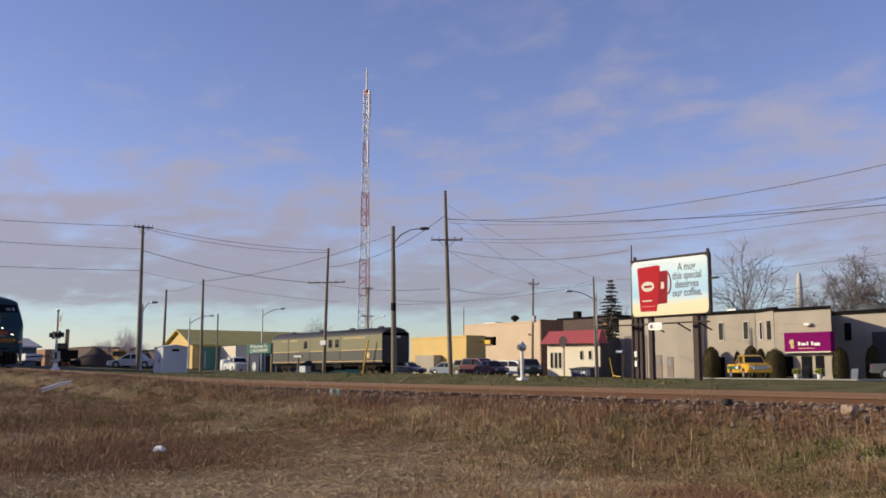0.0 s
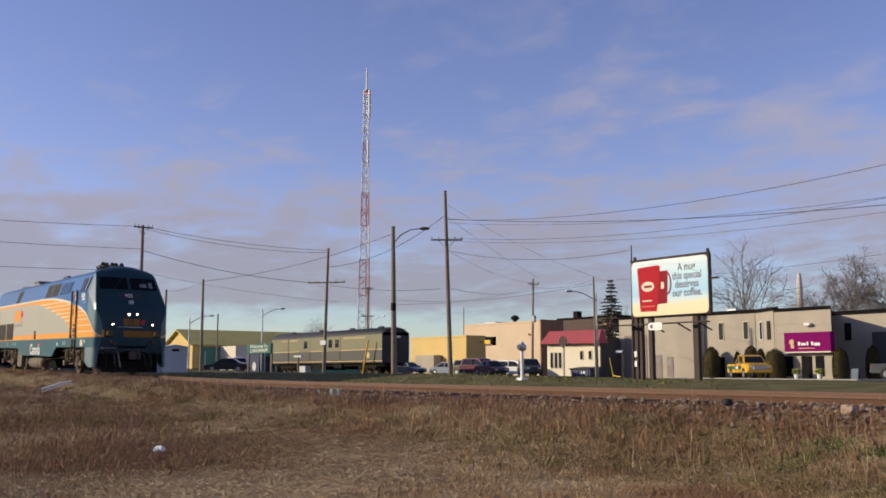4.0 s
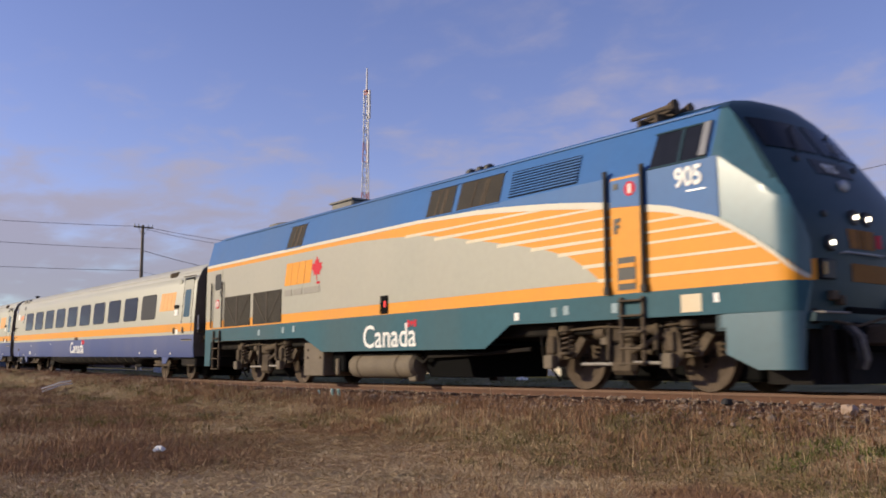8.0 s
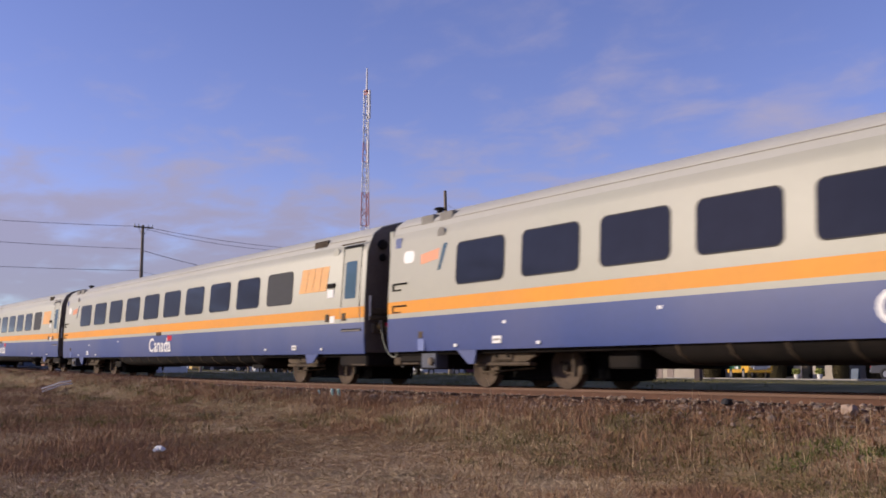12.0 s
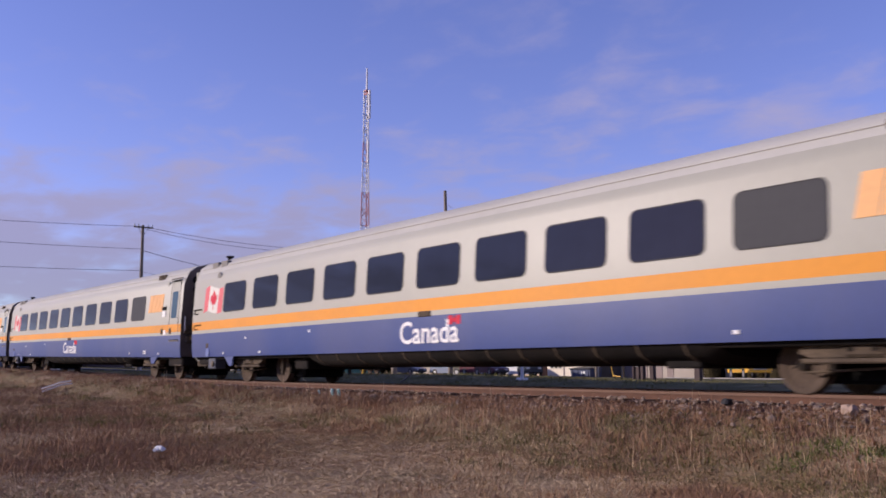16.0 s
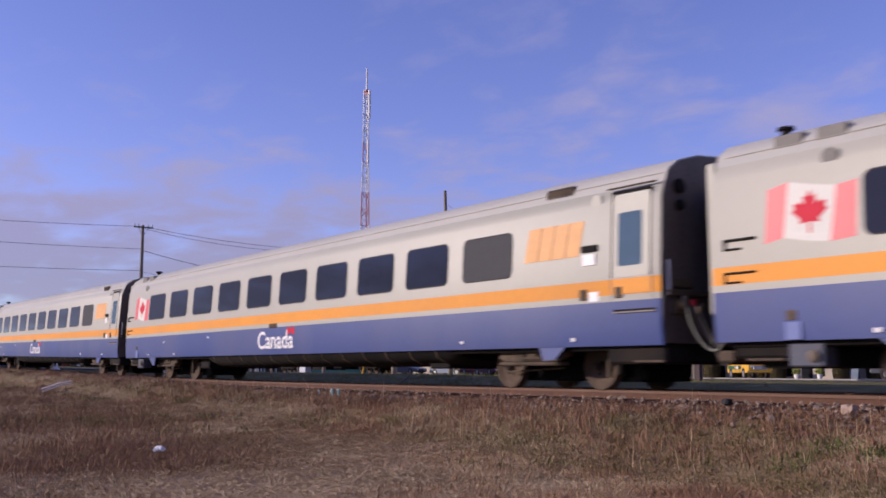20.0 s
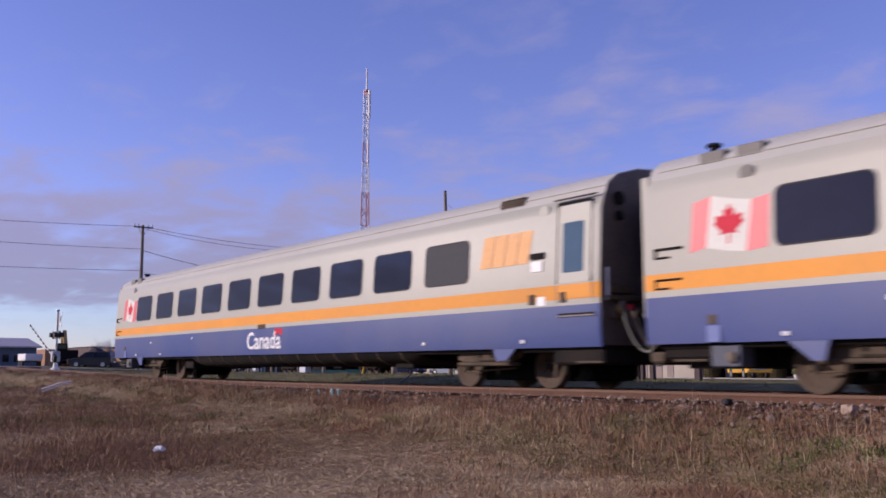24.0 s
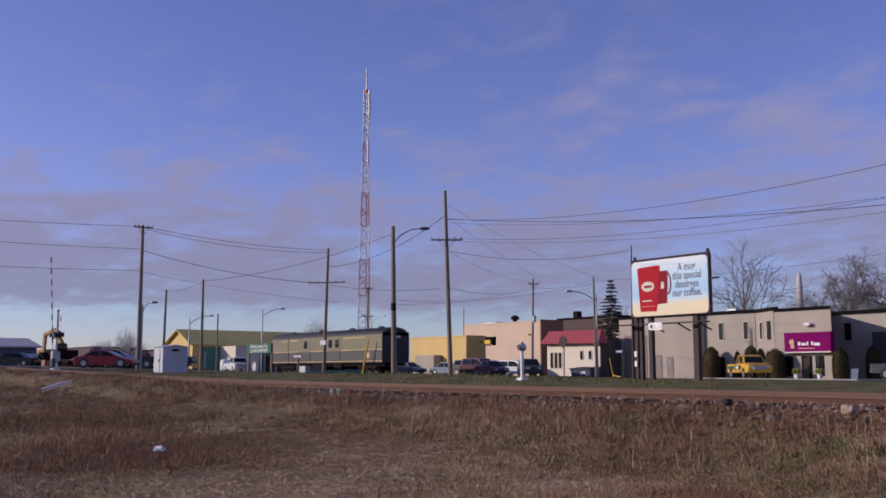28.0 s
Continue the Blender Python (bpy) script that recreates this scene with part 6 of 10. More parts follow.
            part("truck_pipe", Geo().path([(xm - 1.5, s * 1.3, 1.02), (xm - 0.4, s * 1.32, 1.06), (xm + 0.5, s * 1.3, 1.0), (xm + 1.5, s * 1.3, 1.08)], 0.022), "bogie", fr)
        part("bolster", Geo().box(xm - 0.3, -0.98, 0.4, xm + 0.3, 0.98, 0.8, 0.05), "under", c, "dark bolster beam")
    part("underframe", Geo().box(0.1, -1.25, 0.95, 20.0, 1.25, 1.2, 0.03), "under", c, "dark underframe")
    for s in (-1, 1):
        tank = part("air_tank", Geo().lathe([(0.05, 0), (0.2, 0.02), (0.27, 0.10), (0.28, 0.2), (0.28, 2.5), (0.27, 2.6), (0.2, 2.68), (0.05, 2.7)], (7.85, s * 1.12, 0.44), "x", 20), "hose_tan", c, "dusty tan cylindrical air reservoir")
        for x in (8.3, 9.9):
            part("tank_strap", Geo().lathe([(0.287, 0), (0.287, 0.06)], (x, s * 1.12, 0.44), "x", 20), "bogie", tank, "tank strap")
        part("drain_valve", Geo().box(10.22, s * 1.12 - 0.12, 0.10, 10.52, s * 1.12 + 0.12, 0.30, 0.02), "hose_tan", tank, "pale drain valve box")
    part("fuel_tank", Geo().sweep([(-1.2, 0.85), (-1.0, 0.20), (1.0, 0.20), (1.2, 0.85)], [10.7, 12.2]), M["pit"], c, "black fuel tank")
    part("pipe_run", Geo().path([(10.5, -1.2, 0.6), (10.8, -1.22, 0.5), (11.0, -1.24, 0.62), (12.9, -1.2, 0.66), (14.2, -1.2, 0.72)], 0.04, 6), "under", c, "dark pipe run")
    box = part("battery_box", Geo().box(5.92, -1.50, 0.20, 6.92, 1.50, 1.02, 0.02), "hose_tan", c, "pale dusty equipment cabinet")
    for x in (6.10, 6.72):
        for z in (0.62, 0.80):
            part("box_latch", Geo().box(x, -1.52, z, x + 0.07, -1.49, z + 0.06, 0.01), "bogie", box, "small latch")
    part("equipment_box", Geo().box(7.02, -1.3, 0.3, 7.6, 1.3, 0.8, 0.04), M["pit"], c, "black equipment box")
    part("hanger", Geo().box(7.25, -1.36, 0.22, 7.40, -1.28, 0.62, 0.03), "hose_tan", c, "pale hanger bracket")
    part("rear_diaphragm", Geo().box(-0.45, -1.3, 0.75, -0.38, 1.3, 3.45, 0.03), "rubber", c, "black rear gangway plate")
    return c


M["cab_glass"] = material("dark_cab_glass", (0.006, 0.006, 0.007), 0.08, vary=0.1, bump=0, spec=0.1)
M["amber"] = material("amber_lens_glass", (0.45, 0.26, 0.05), 0.3, vary=0.1, bump=0)
M["stencil"] = material("worn_stencil_paint", (0.22, 0.30, 0.33), 0.6, vary=0.3, scale=8, fine=40, bump=0.02)
M["box_dull"] = material("dull_grey_glass", (0.20, 0.20, 0.21), 0.5, vary=0.1, bump=0.02)
# darker copy of gold for the nose front, its shade painted in
M["gold_dim"] = material("shaded_gold_paint", (0.27, 0.12, 0.03), 0.6, spec=0.1, vary=0.15, scale=3, fine=20, bump=0.03)
LOCO = make_locomotive()

# one coach with a flag also carries a lifting label
part("lift_label", Geo().box(21.8, -1.606, 0.84, 22.03, -1.58, 0.96, 0.003), "white", COACHES[3], "white lifting label")
part("lift_label", Geo().box(21.84, -1.609, 0.88, 21.99, -1.58, 0.92, 0.001), "seam", COACHES[3], "line of grey writing")

# the third and the last coach carry word and lamp a little further forward
for coach in (COACHES[2], COACHES[-1]):
    for ob in coach.children:
        if ob.name.startswith(("word", "side_lamp")):
            ob.location.x += 0.6
# ---- the town beyond the railway ----
def town_mats():
    d = M
    d["stucco"] = material("taupe_stucco", (0.405, 0.350, 0.280), 0.9, vary=0.10, scale=0.6, fine=20, bump=0.25, dirt=(0.24, 0.20, 0.17), dirt_amount=0.4, streaks=0.8)
    d["door_brown"] = material("brown_painted_door", (0.25, 0.195, 0.17), 0.8, vary=0.1, scale=0.8, fine=20, bump=0.1)
    d["chimney_tan"] = material("tan_chimney_render", (0.55, 0.50, 0.46), 0.85, vary=0.08, scale=0.8, fine=15, bump=0.1)
    d["beige_wall"] = material("beige_render", (0.62, 0.47, 0.33), 0.9, vary=0.07, scale=0.4, fine=15, bump=0.15, dirt=(0.5, 0.36, 0.26), dirt_amount=0.35)
    d["yellow_wall"] = material("yellow_render", (0.66, 0.46, 0.17), 0.85, vary=0.07, scale=0.4, fine=15, bump=0.12, dirt=(0.5, 0.36, 0.18), dirt_amount=0.3)
    d["cream_wall"] = material("cream_render", (0.72, 0.64, 0.50), 0.85, vary=0.07, scale=0.5, fine=15, bump=0.12, dirt=(0.5, 0.44, 0.36), dirt_amount=0.35)
    d["olive_roof"] = material("olive_metal_roof", (0.58, 0.48, 0.17), 0.9, 0.0, spec=0.1, vary=0.10, scale=0.4, fine=10, bump=0.1, dirt=(0.3, 0.25, 0.1), dirt_amount=0.4)
    d["red_roof"] = material("red_metal_roof", (0.40, 0.07, 0.075), 0.55, 0.1, vary=0.12, scale=0.5, fine=12, bump=0.1, dirt=(0.25, 0.08, 0.08), dirt_amount=0.4)
    d["brick"] = material("brown_brickwork", (0.30, 0.155, 0.09), 0.9, vary=0.2, scale=1.5, fine=30, bump=0.4)
    d["dark_brick"] = material("dark_brickwork", (0.10, 0.065, 0.055), 0.9, vary=0.2, scale=1.5, fine=30, bump=0.4)
    d["dark_wall"] = material("dark_grey_wall", (0.075, 0.07, 0.068), 0.8, vary=0.15, scale=0.8, fine=15, bump=0.15)
    d["roof_trim"] = material("dark_parapet_trim", (0.012, 0.010, 0.010), 0.95, spec=0.08, vary=0.15, scale=1, fine=15, bump=0.1)
    d["green_wall"] = material("teal_green_cladding", (0.08, 0.24, 0.19), 0.7, vary=0.12, scale=0.6, fine=12, bump=0.1)
    d["slate_wall"] = material("slate_blue_cladding", (0.10, 0.13, 0.17), 0.7, vary=0.12, scale=0.6, fine=12, bump=0.1)
    d["pale_roof"] = material("pale_metal_roof", (0.40, 0.36, 0.38), 0.6, 0.0, vary=0.08, scale=0.6, fine=12, bump=0.08)
    d["magenta"] = material("magenta_sign_face", (0.20, 0.005, 0.105), 0.8, spec=0.08, vary=0.06, scale=1, fine=12, bump=0.02)
    d["sign_green"] = material("green_sign_face", (0.010, 0.10, 0.052), 0.4, vary=0.06, scale=1, fine=12, bump=0.02)
    d["poster_sky"] = poster_material()
    d["mug_red"] = material("printed_red", (0.42, 0.010, 0.022), 0.6, spec=0.1, vary=0.08, scale=1.5, fine=12, bump=0.0)
    d["mug_dark"] = material("printed_dark_red", (0.25, 0.008, 0.018), 0.6, spec=0.1, vary=0.08, scale=1.5, fine=12, bump=0.0)
    d["ink"] = material("printed_slate_ink", (0.06, 0.085, 0.16), 0.5, vary=0.06, scale=1.5, fine=12, bump=0.0)
    d["rusty_post"] = material("dark_brown_steel_post", (0.055, 0.035, 0.032), 0.75, 0.2, vary=0.2, scale=1.5, fine=18, bump=0.2)
    d["car_green"] = material("olive_railcar_paint", (0.17, 0.155, 0.075), 0.55, vary=0.10, scale=0.6, fine=10, bump=0.05, dirt=(0.13, 0.11, 0.07), dirt_amount=0.4)
    d["car_slate"] = material("slate_railcar_paint", (0.05, 0.046, 0.04), 0.55, vary=0.12, scale=0.6, fine=10, bump=0.05, dirt=(0.11, 0.085, 0.06), dirt_amount=0.4)
    d["line_gold"] = material("dull_gold_line", (0.55, 0.37, 0.16), 0.5, vary=0.08, scale=1, fine=12, bump=0.02)
    d["railcar_roof"] = material("black_railcar_roof", (0.022, 0.020, 0.020), 0.6, vary=0.2, scale=1, fine=10, bump=0.1)
    d["yellow_paint"] = material("safety_yellow_paint", (0.72, 0.42, 0.03), 0.5, vary=0.1, scale=2, fine=15, bump=0.05)
    d["tower_red"] = material("faded_red_tower_paint", (0.50, 0.25, 0.26), 0.6, vary=0.12, scale=1, fine=10, bump=0.05)
    d["tower_white"] = material("white_tower_paint", (0.74, 0.72, 0.72), 0.6, vary=0.08, scale=1, fine=10, bump=0.05)
    d["box_grey"] = material("pale_grey_steel_cabinet", (0.50, 0.52, 0.55), 0.5, vary=0.06, scale=1, fine=12, bump=0.04, dirt=(0.35, 0.34, 0.33), dirt_amount=0.35, streaks=1.5)
    d["bark"] = material("grey_brown_bark", (0.16, 0.13, 0.11), 0.9, vary=0.25, scale=2, fine=25, bump=0.5)
    d["twig"] = material("grey_twigs", (0.20, 0.17, 0.16), 0.9, vary=0.2, scale=2, fine=25, bump=0.2)
    # paler copy for far trees, with the haze of distance in its colour
    d["twig_hazed"] = material("hazed_distant_twigs", (0.42, 0.36, 0.37), 0.9, vary=0.15, scale=2, fine=25, bump=0.1)
    d["conifer"] = material("dark_conifer_needles", (0.085, 0.082, 0.062), 0.9, vary=0.2, scale=1.5, fine=18, bump=0.1, island=0.35, spec=0.1)
    d["hedge"] = material("clipped_cedar_foliage", (0.070, 0.056, 0.027), 0.95, vary=0.2, scale=1.5, fine=18, bump=0.2, island=0.15, spec=0.05)
    d["soil"] = material("dark_spoil_heap", (0.055, 0.037, 0.03), 0.95, vary=0.25, scale=0.8, fine=12, bump=0.5)
    d["orange_net"] = material("orange_barrier_mesh", (0.55, 0.11, 0.06), 0.7, vary=0.15, scale=3, fine=20, bump=0.1)
    d["bin_blue"] = material("dark_blue_bin_paint", (0.05, 0.065, 0.12), 0.6, vary=0.15, scale=1, fine=12, bump=0.05)
    d["tyre"] = material("tyre_rubber", (0.02, 0.02, 0.02), 0.8, vary=0.15, scale=4, fine=25, bump=0.2)
    d["rim"] = material("alloy_rim", (0.42, 0.42, 0.43), 0.35, 0.7, vary=0.1, scale=3, fine=20, bump=0.02)
    d["head_glass"] = material("clear_lamp_glass", (0.6, 0.6, 0.58), 0.15, vary=0.1, scale=3, fine=20, bump=0.02)
    d["tail_glass"] = material("red_lamp_glass", (0.42, 0.02, 0.02), 0.2, vary=0.1, scale=3, fine=20, bump=0.02)
    d["car_head_on"] = material("lit_car_lamp", (0.9, 0.9, 0.9), 0.2, vary=0.02, bump=0, emit=((1.0, 0.97, 0.92), 4.0))
    for k, c in (("silver", (0.38, 0.40, 0.43)), ("bluegrey", (0.17, 0.21, 0.28)), ("olive", (0.10, 0.095, 0.06)), ("maroon", (0.10, 0.02, 0.030)), ("white", (0.68, 0.68, 0.66)),
                 ("darkgreen", (0.045, 0.055, 0.05)), ("black", (0.007, 0.0075, 0.009)), ("red", (0.28, 0.012, 0.02)), ("yellow", (0.74, 0.40, 0.03)), ("greysilver", (0.15, 0.15, 0.16)), ("slate", (0.085, 0.085, 0.09)), ("charcoal", (0.02, 0.022, 0.027))):
        d["paint_" + k] = material(k + "_car_paint", c, 0.35, 0.0, spec=0.35, vary=0.06, scale=1, fine=10, bump=0.01, coat=0.2)


def poster_material():
    """A printed picture: pale blue sky over sand."""
    m = bpy.data.materials.new("printed_beach_poster")
    m.use_nodes = True
    N, K = m.node_tree.nodes, m.node_tree.links
    b = N["Principled BSDF"]
    b.inputs["Roughness"].default_value, b.inputs["Specular IOR Level"].default_value = 0.7, 0.1
    tc, sep, rmp = N.new("ShaderNodeTexCoord"), N.new("ShaderNodeSeparateXYZ"), N.new("ShaderNodeValToRGB")
    K.new(tc.outputs["Object"], sep.inputs[0])
    nz, ad = N.new("ShaderNodeTexNoise"), N.new("ShaderNodeMath")
    nz.inputs["Scale"].default_value, nz.inputs["Detail"].default_value = 0.9, 5
    K.new(tc.outputs["Object"], nz.inputs["Vector"])
    ad.operation = "MULTIPLY_ADD"
    K.new(nz.outputs["Fac"], ad.inputs[0])
    ad.inputs[1].default_value = 0.5
    mr = N.new("ShaderNodeMapRange")
    mr.inputs["From Min"].default_value, mr.inputs["From Max"].default_value = 0.0, 4.0
    K.new(sep.outputs["Z"], ad.inputs[2])
    K.new(ad.outputs[0], mr.inputs["Value"])
    K.new(mr.outputs[0], rmp.inputs["Fac"])
    stops = [(0.0, (0.80, 0.68, 0.42)), (0.25, (0.80, 0.72, 0.50)), (0.32, (0.62, 0.74, 0.78)), (0.42, (0.40, 0.62, 0.78)), (0.75, (0.54, 0.74, 0.84)), (1.0, (0.80, 0.86, 0.86))]
    while len(rmp.color_ramp.elements) < len(stops):
        rmp.color_ramp.elements.new(0.5)
    for e, (p, c) in zip(rmp.color_ramp.elements, stops):
        e.position, e.color = p, (*c, 1)
    K.new(rmp.outputs["Color"], b.inputs["Base Color"])
    return m


town_mats()


def gz(x, y):
    return ground_z(x, y)


# --- buildings
def window_unit(parent, x, y, z, w, h, frame_mat="white", pane_mat="glass_dark", label="", side="front"):
    """A framed window on a wall whose face stands at y (front) or at x (side)."""
    g = Geo()
    t = 0.07
    for a in ((0, 0, w, t), (0, h - t, w, h), (0, t, t, h - t), (w - t, t, w, h - t)):
        g.box(a[0], -0.05, a[1], a[2], 0.03, a[3], 0.01)
    m = pose(x, y, z) if side == "front" else pose(x, y, z, 0, 0, 90)
    wn = part("window", g, frame_mat, parent, label, m=m)
    part("pane", Geo().box(t, -0.02, t, w - t, 0.02, h - t), pane_mat, wn)
    return wn


def block(parent, name, x0, y0, z0, x1, y1, z1, mat, label="", trim=None, trim_h=0.35):
    w = part(name, Geo().box(x0, y0, z0, x1, y1, z1, 0.02), mat, parent, label)
    if trim:
        e = 0.06
        part("parapet", Geo().box(x0 - e, y0 - e, z1 - trim_h, x1 + e, y1 + e, z1 + 0.04, 0.02), trim, parent, "dark parapet trim")
    return w


def wall_quad(parent, name, a, b, z0, z1, thick, mat, label):
    """An upright wall from a to b (x, y), thick on its far side."""
    A, B = Vector((*a, 0)), Vector((*b, 0))
    n = (B - A).cross(Vector((0, 0, 1))).normalized() * -thick
    vs = [(*q[:2], z) for q in (A, B, B + n, A + n) for z in (z0, z1)]
    return part(name, Geo().add(vs, [(0, 1, 3, 2), (2, 3, 5, 4), (4, 5, 7, 6), (6, 7, 1, 0), (1, 7, 5, 3), (0, 2, 4, 6)]), mat, parent, label, smooth=0)


def sign_shop():
    b = thing("sign_shop_building", "taupe two-storey shop building with dark parapet and magenta sign", "building")
    z = -1.0
    block(b, "wall", -68.6, 73.0, z, -58.3, 92.0, 5.72, "stucco", "taupe rendered wall", "roof_trim", 0.18)
    block(b, "wall", -58.24, 73.6, z, -52.55, 92.0, 5.82, "stucco", "taupe rendered wall", "roof_trim", 0.3)
    wall_quad(b, "angled_wall", (-52.5, 73.6), (-49.4, 71.8), z, 5.78, 0.4, "stucco", "angled taupe wall")
    wall_quad(b, "parapet", (-52.55, 73.52), (-49.35, 71.72), 5.5, 5.82, 0.5, "roof_trim", "dark parapet trim")
    def prism(name, e, z0, z1, mat, label):
        o = [(-49.35, 71.8 - e), (-44.0 + e, 71.8 - e), (-49.6 + e, 81.0), (-49.9, 81.0)]
        vs = [(x, y, zz) for zz in (z0, z1) for x, y in o]
        part(name, Geo().add(vs, [(3, 2, 1, 0), (4, 5, 6, 7)] + [(i, (i + 1) % 4, 4 + (i + 1) % 4, 4 + i) for i in range(4)]), mat, b, label, smooth=0)
    prism("wall", 0.0, z, 5.4, "stucco", "taupe rendered wall with a slanted return")
    prism("parapet", 0.06, 5.37, 5.66, "roof_trim", "dark parapet trim")
    block(b, "wall", -52.0, 81.05, z, -16.0, 94.0, 5.75, "stucco", "taupe rendered wall", "roof_trim", 0.35)
    for x in (-56.6, -53.85):
        window_unit(b, x, 73.58, 3.12, 0.62, 1.7, "cream", "glass_dark", "narrow upper window")
    for x, y in ((-51.75, 73.1), (-50.45, 72.36)):
        w = window_unit(b, 0, 0, 3.05, 0.6, 1.6, "white" if x < -51 else "roof_trim", "glass_dark", "narrow upper window")
        w.matrix_basis = pose(x, y, 3.05, 0, 0, -30)
    window_unit(b, -48.35, 81.03, 3.1, 0.62, 1.55, "roof_trim", "glass_dark", "narrow upper window")
    block(b, "garage_wall", -45.6, 80.7, z, -37.0, 81.0, 3.75, "dark_wall", "dark garage front")
    sg = part("shop_sign", Geo().box(-48.05, 71.2, 1.86, -43.75, 71.8, 3.52, 0.03), "magenta", b, "magenta shop sign")
    part("sign_border", Geo().box(-48.05, 71.16, 1.82, -43.75, 71.2, 1.92), "cream", sg, "pale lower edge")
    for x0, x1, z0, z1 in ((-46.72, -46.5, 2.42, 2.74), (-46.44, -46.0, 2.42, 2.64), (-45.92, -45.76, 2.42, 2.74), (-45.5, -45.3, 2.42, 2.74), (-45.24, -44.7, 2.38, 2.64)):
        part("sign_bar", Geo().box(x0, 71.16, z0, x1, 71.2, z1, 0.02), "white", sg, "white lettering bar")
    part("sign_bar", Geo().box(-46.7, 71.16, 2.16, -45.2, 71.2, 2.22), "line_gold", sg)
    part("sign_emblem", Geo().lathe([(0.24, -0.03), (0.24, 0.0)], (-47.3, 71.18, 2.72), "y", 10), "line_gold", sg, "gold emblem")
    part("sign_emblem", Geo().box(-47.4, 71.15, 2.2, -47.1, 71.2, 2.5), "line_gold", sg)
    dr = part("door", Geo().box(-46.85, 71.72, -0.45, -45.9, 71.82, 1.55, 0.02), "roof_trim", b, "glazed entrance door")
    part("pane", Geo().box(-46.7, 71.70, -0.3, -46.05, 71.75, 1.42), "glass_dark", dr)
    window_unit(b, -48.6, 71.78, -0.1, 0.95, 1.65, "roof_trim", "glass_dark", "shop window")
    window_unit(b, -45.55, 71.78, -0.1, 0.75, 1.65, "roof_trim", "glass_dark", "shop window")
    window_unit(b, -57.1, 73.58, -0.3, 1.1, 1.9, "roof_trim", "glass_dark", "ground-floor window")
    part("wall_lamp", Geo().box(-46.3, 71.4, 4.05, -45.7, 71.8, 4.30, 0.06), "white", b, "white wall floodlight")
    for x0, x1, zt in ((-63.8, -62.95, 1.88), (-62.37, -61.54, 1.70)):
        d = part("service_door", Geo().box(x0, 72.95, -0.6, x1, 73.01, zt, 0.02), "door_brown", b, "grey-brown service door")
        part("door_panel", Geo().box(x0 + 0.2, 72.92, zt - 0.8, x1 - 0.2, 72.96, zt - 0.3), M["box_dull"], d)
    # flat brown panel laid on the wall, with no depth behind it
    part("door_surround", Geo().box(-67.87, 72.94, -0.7, -64.84, 73.01, 3.88, 0.02), "door_brown", b, "flat brown doorway panel")
    part("roof_unit", Geo().box(-57.4, 76, 5.75, -56.3, 77, 6.25, 0.05), "galv", b, "small roof unit")
    part("downpipe", Geo().tube((-58.27, 73.5, -0.6), (-58.27, 73.5, 5.5), 0.06), "cream_wall", b)


def gable_hall(b, x0, x1, y0, y1, ze, zr, wall_mat, roof_mat, label, over=0.5):
    """Walls and a ridged roof along y, with gables at y0 and y1."""
    xm = (x0 + x1) / 2
    g = Geo().add([(x, y, z) for y in (y0, y1) for x, z in ((x0, -0.6), (x1, -0.6), (x1, ze), (xm, zr), (x0, ze))],
                  [(0, 1, 2, 3, 4), (9, 8, 7, 6, 5), (0, 5, 6, 1), (1, 6, 7, 2), (0, 4, 9, 5), (2, 7, 8, 3), (3, 8, 9, 4)])
    part("wall", g, wall_mat, b, label, smooth=0)
    k = (zr - ze) / (xm - x0)
    for s, xe in ((-1, x0 - over), (1, x1 + over)):
        zz = ze - k * over
        vs = [(xe, y, zz + d) for y in (y0 - over, y1 + over) for d in (0.02, 0.2)] + [(xm, y, zr + d) for y in (y0 - over, y1 + over) for d in (0.02, 0.2)]
        rf = part("roof_slope", Geo().add(vs, [(0, 2, 6, 4), (1, 5, 7, 3), (0, 1, 3, 2), (4, 6, 7, 5), (0, 4, 5, 1), (2, 3, 7, 6)]), roof_mat, b, "standing-seam metal roof slope", smooth=0)
        sm = Geo()
        y = y0
        while y < y1:
            sm.tube((xe, y, zz + 0.21), (xm, y, zr + 0.205), 0.008, n=4)
            y += 1.1
        part("roof_seams", sm, roof_mat, rf)["kind"] = "stuff"


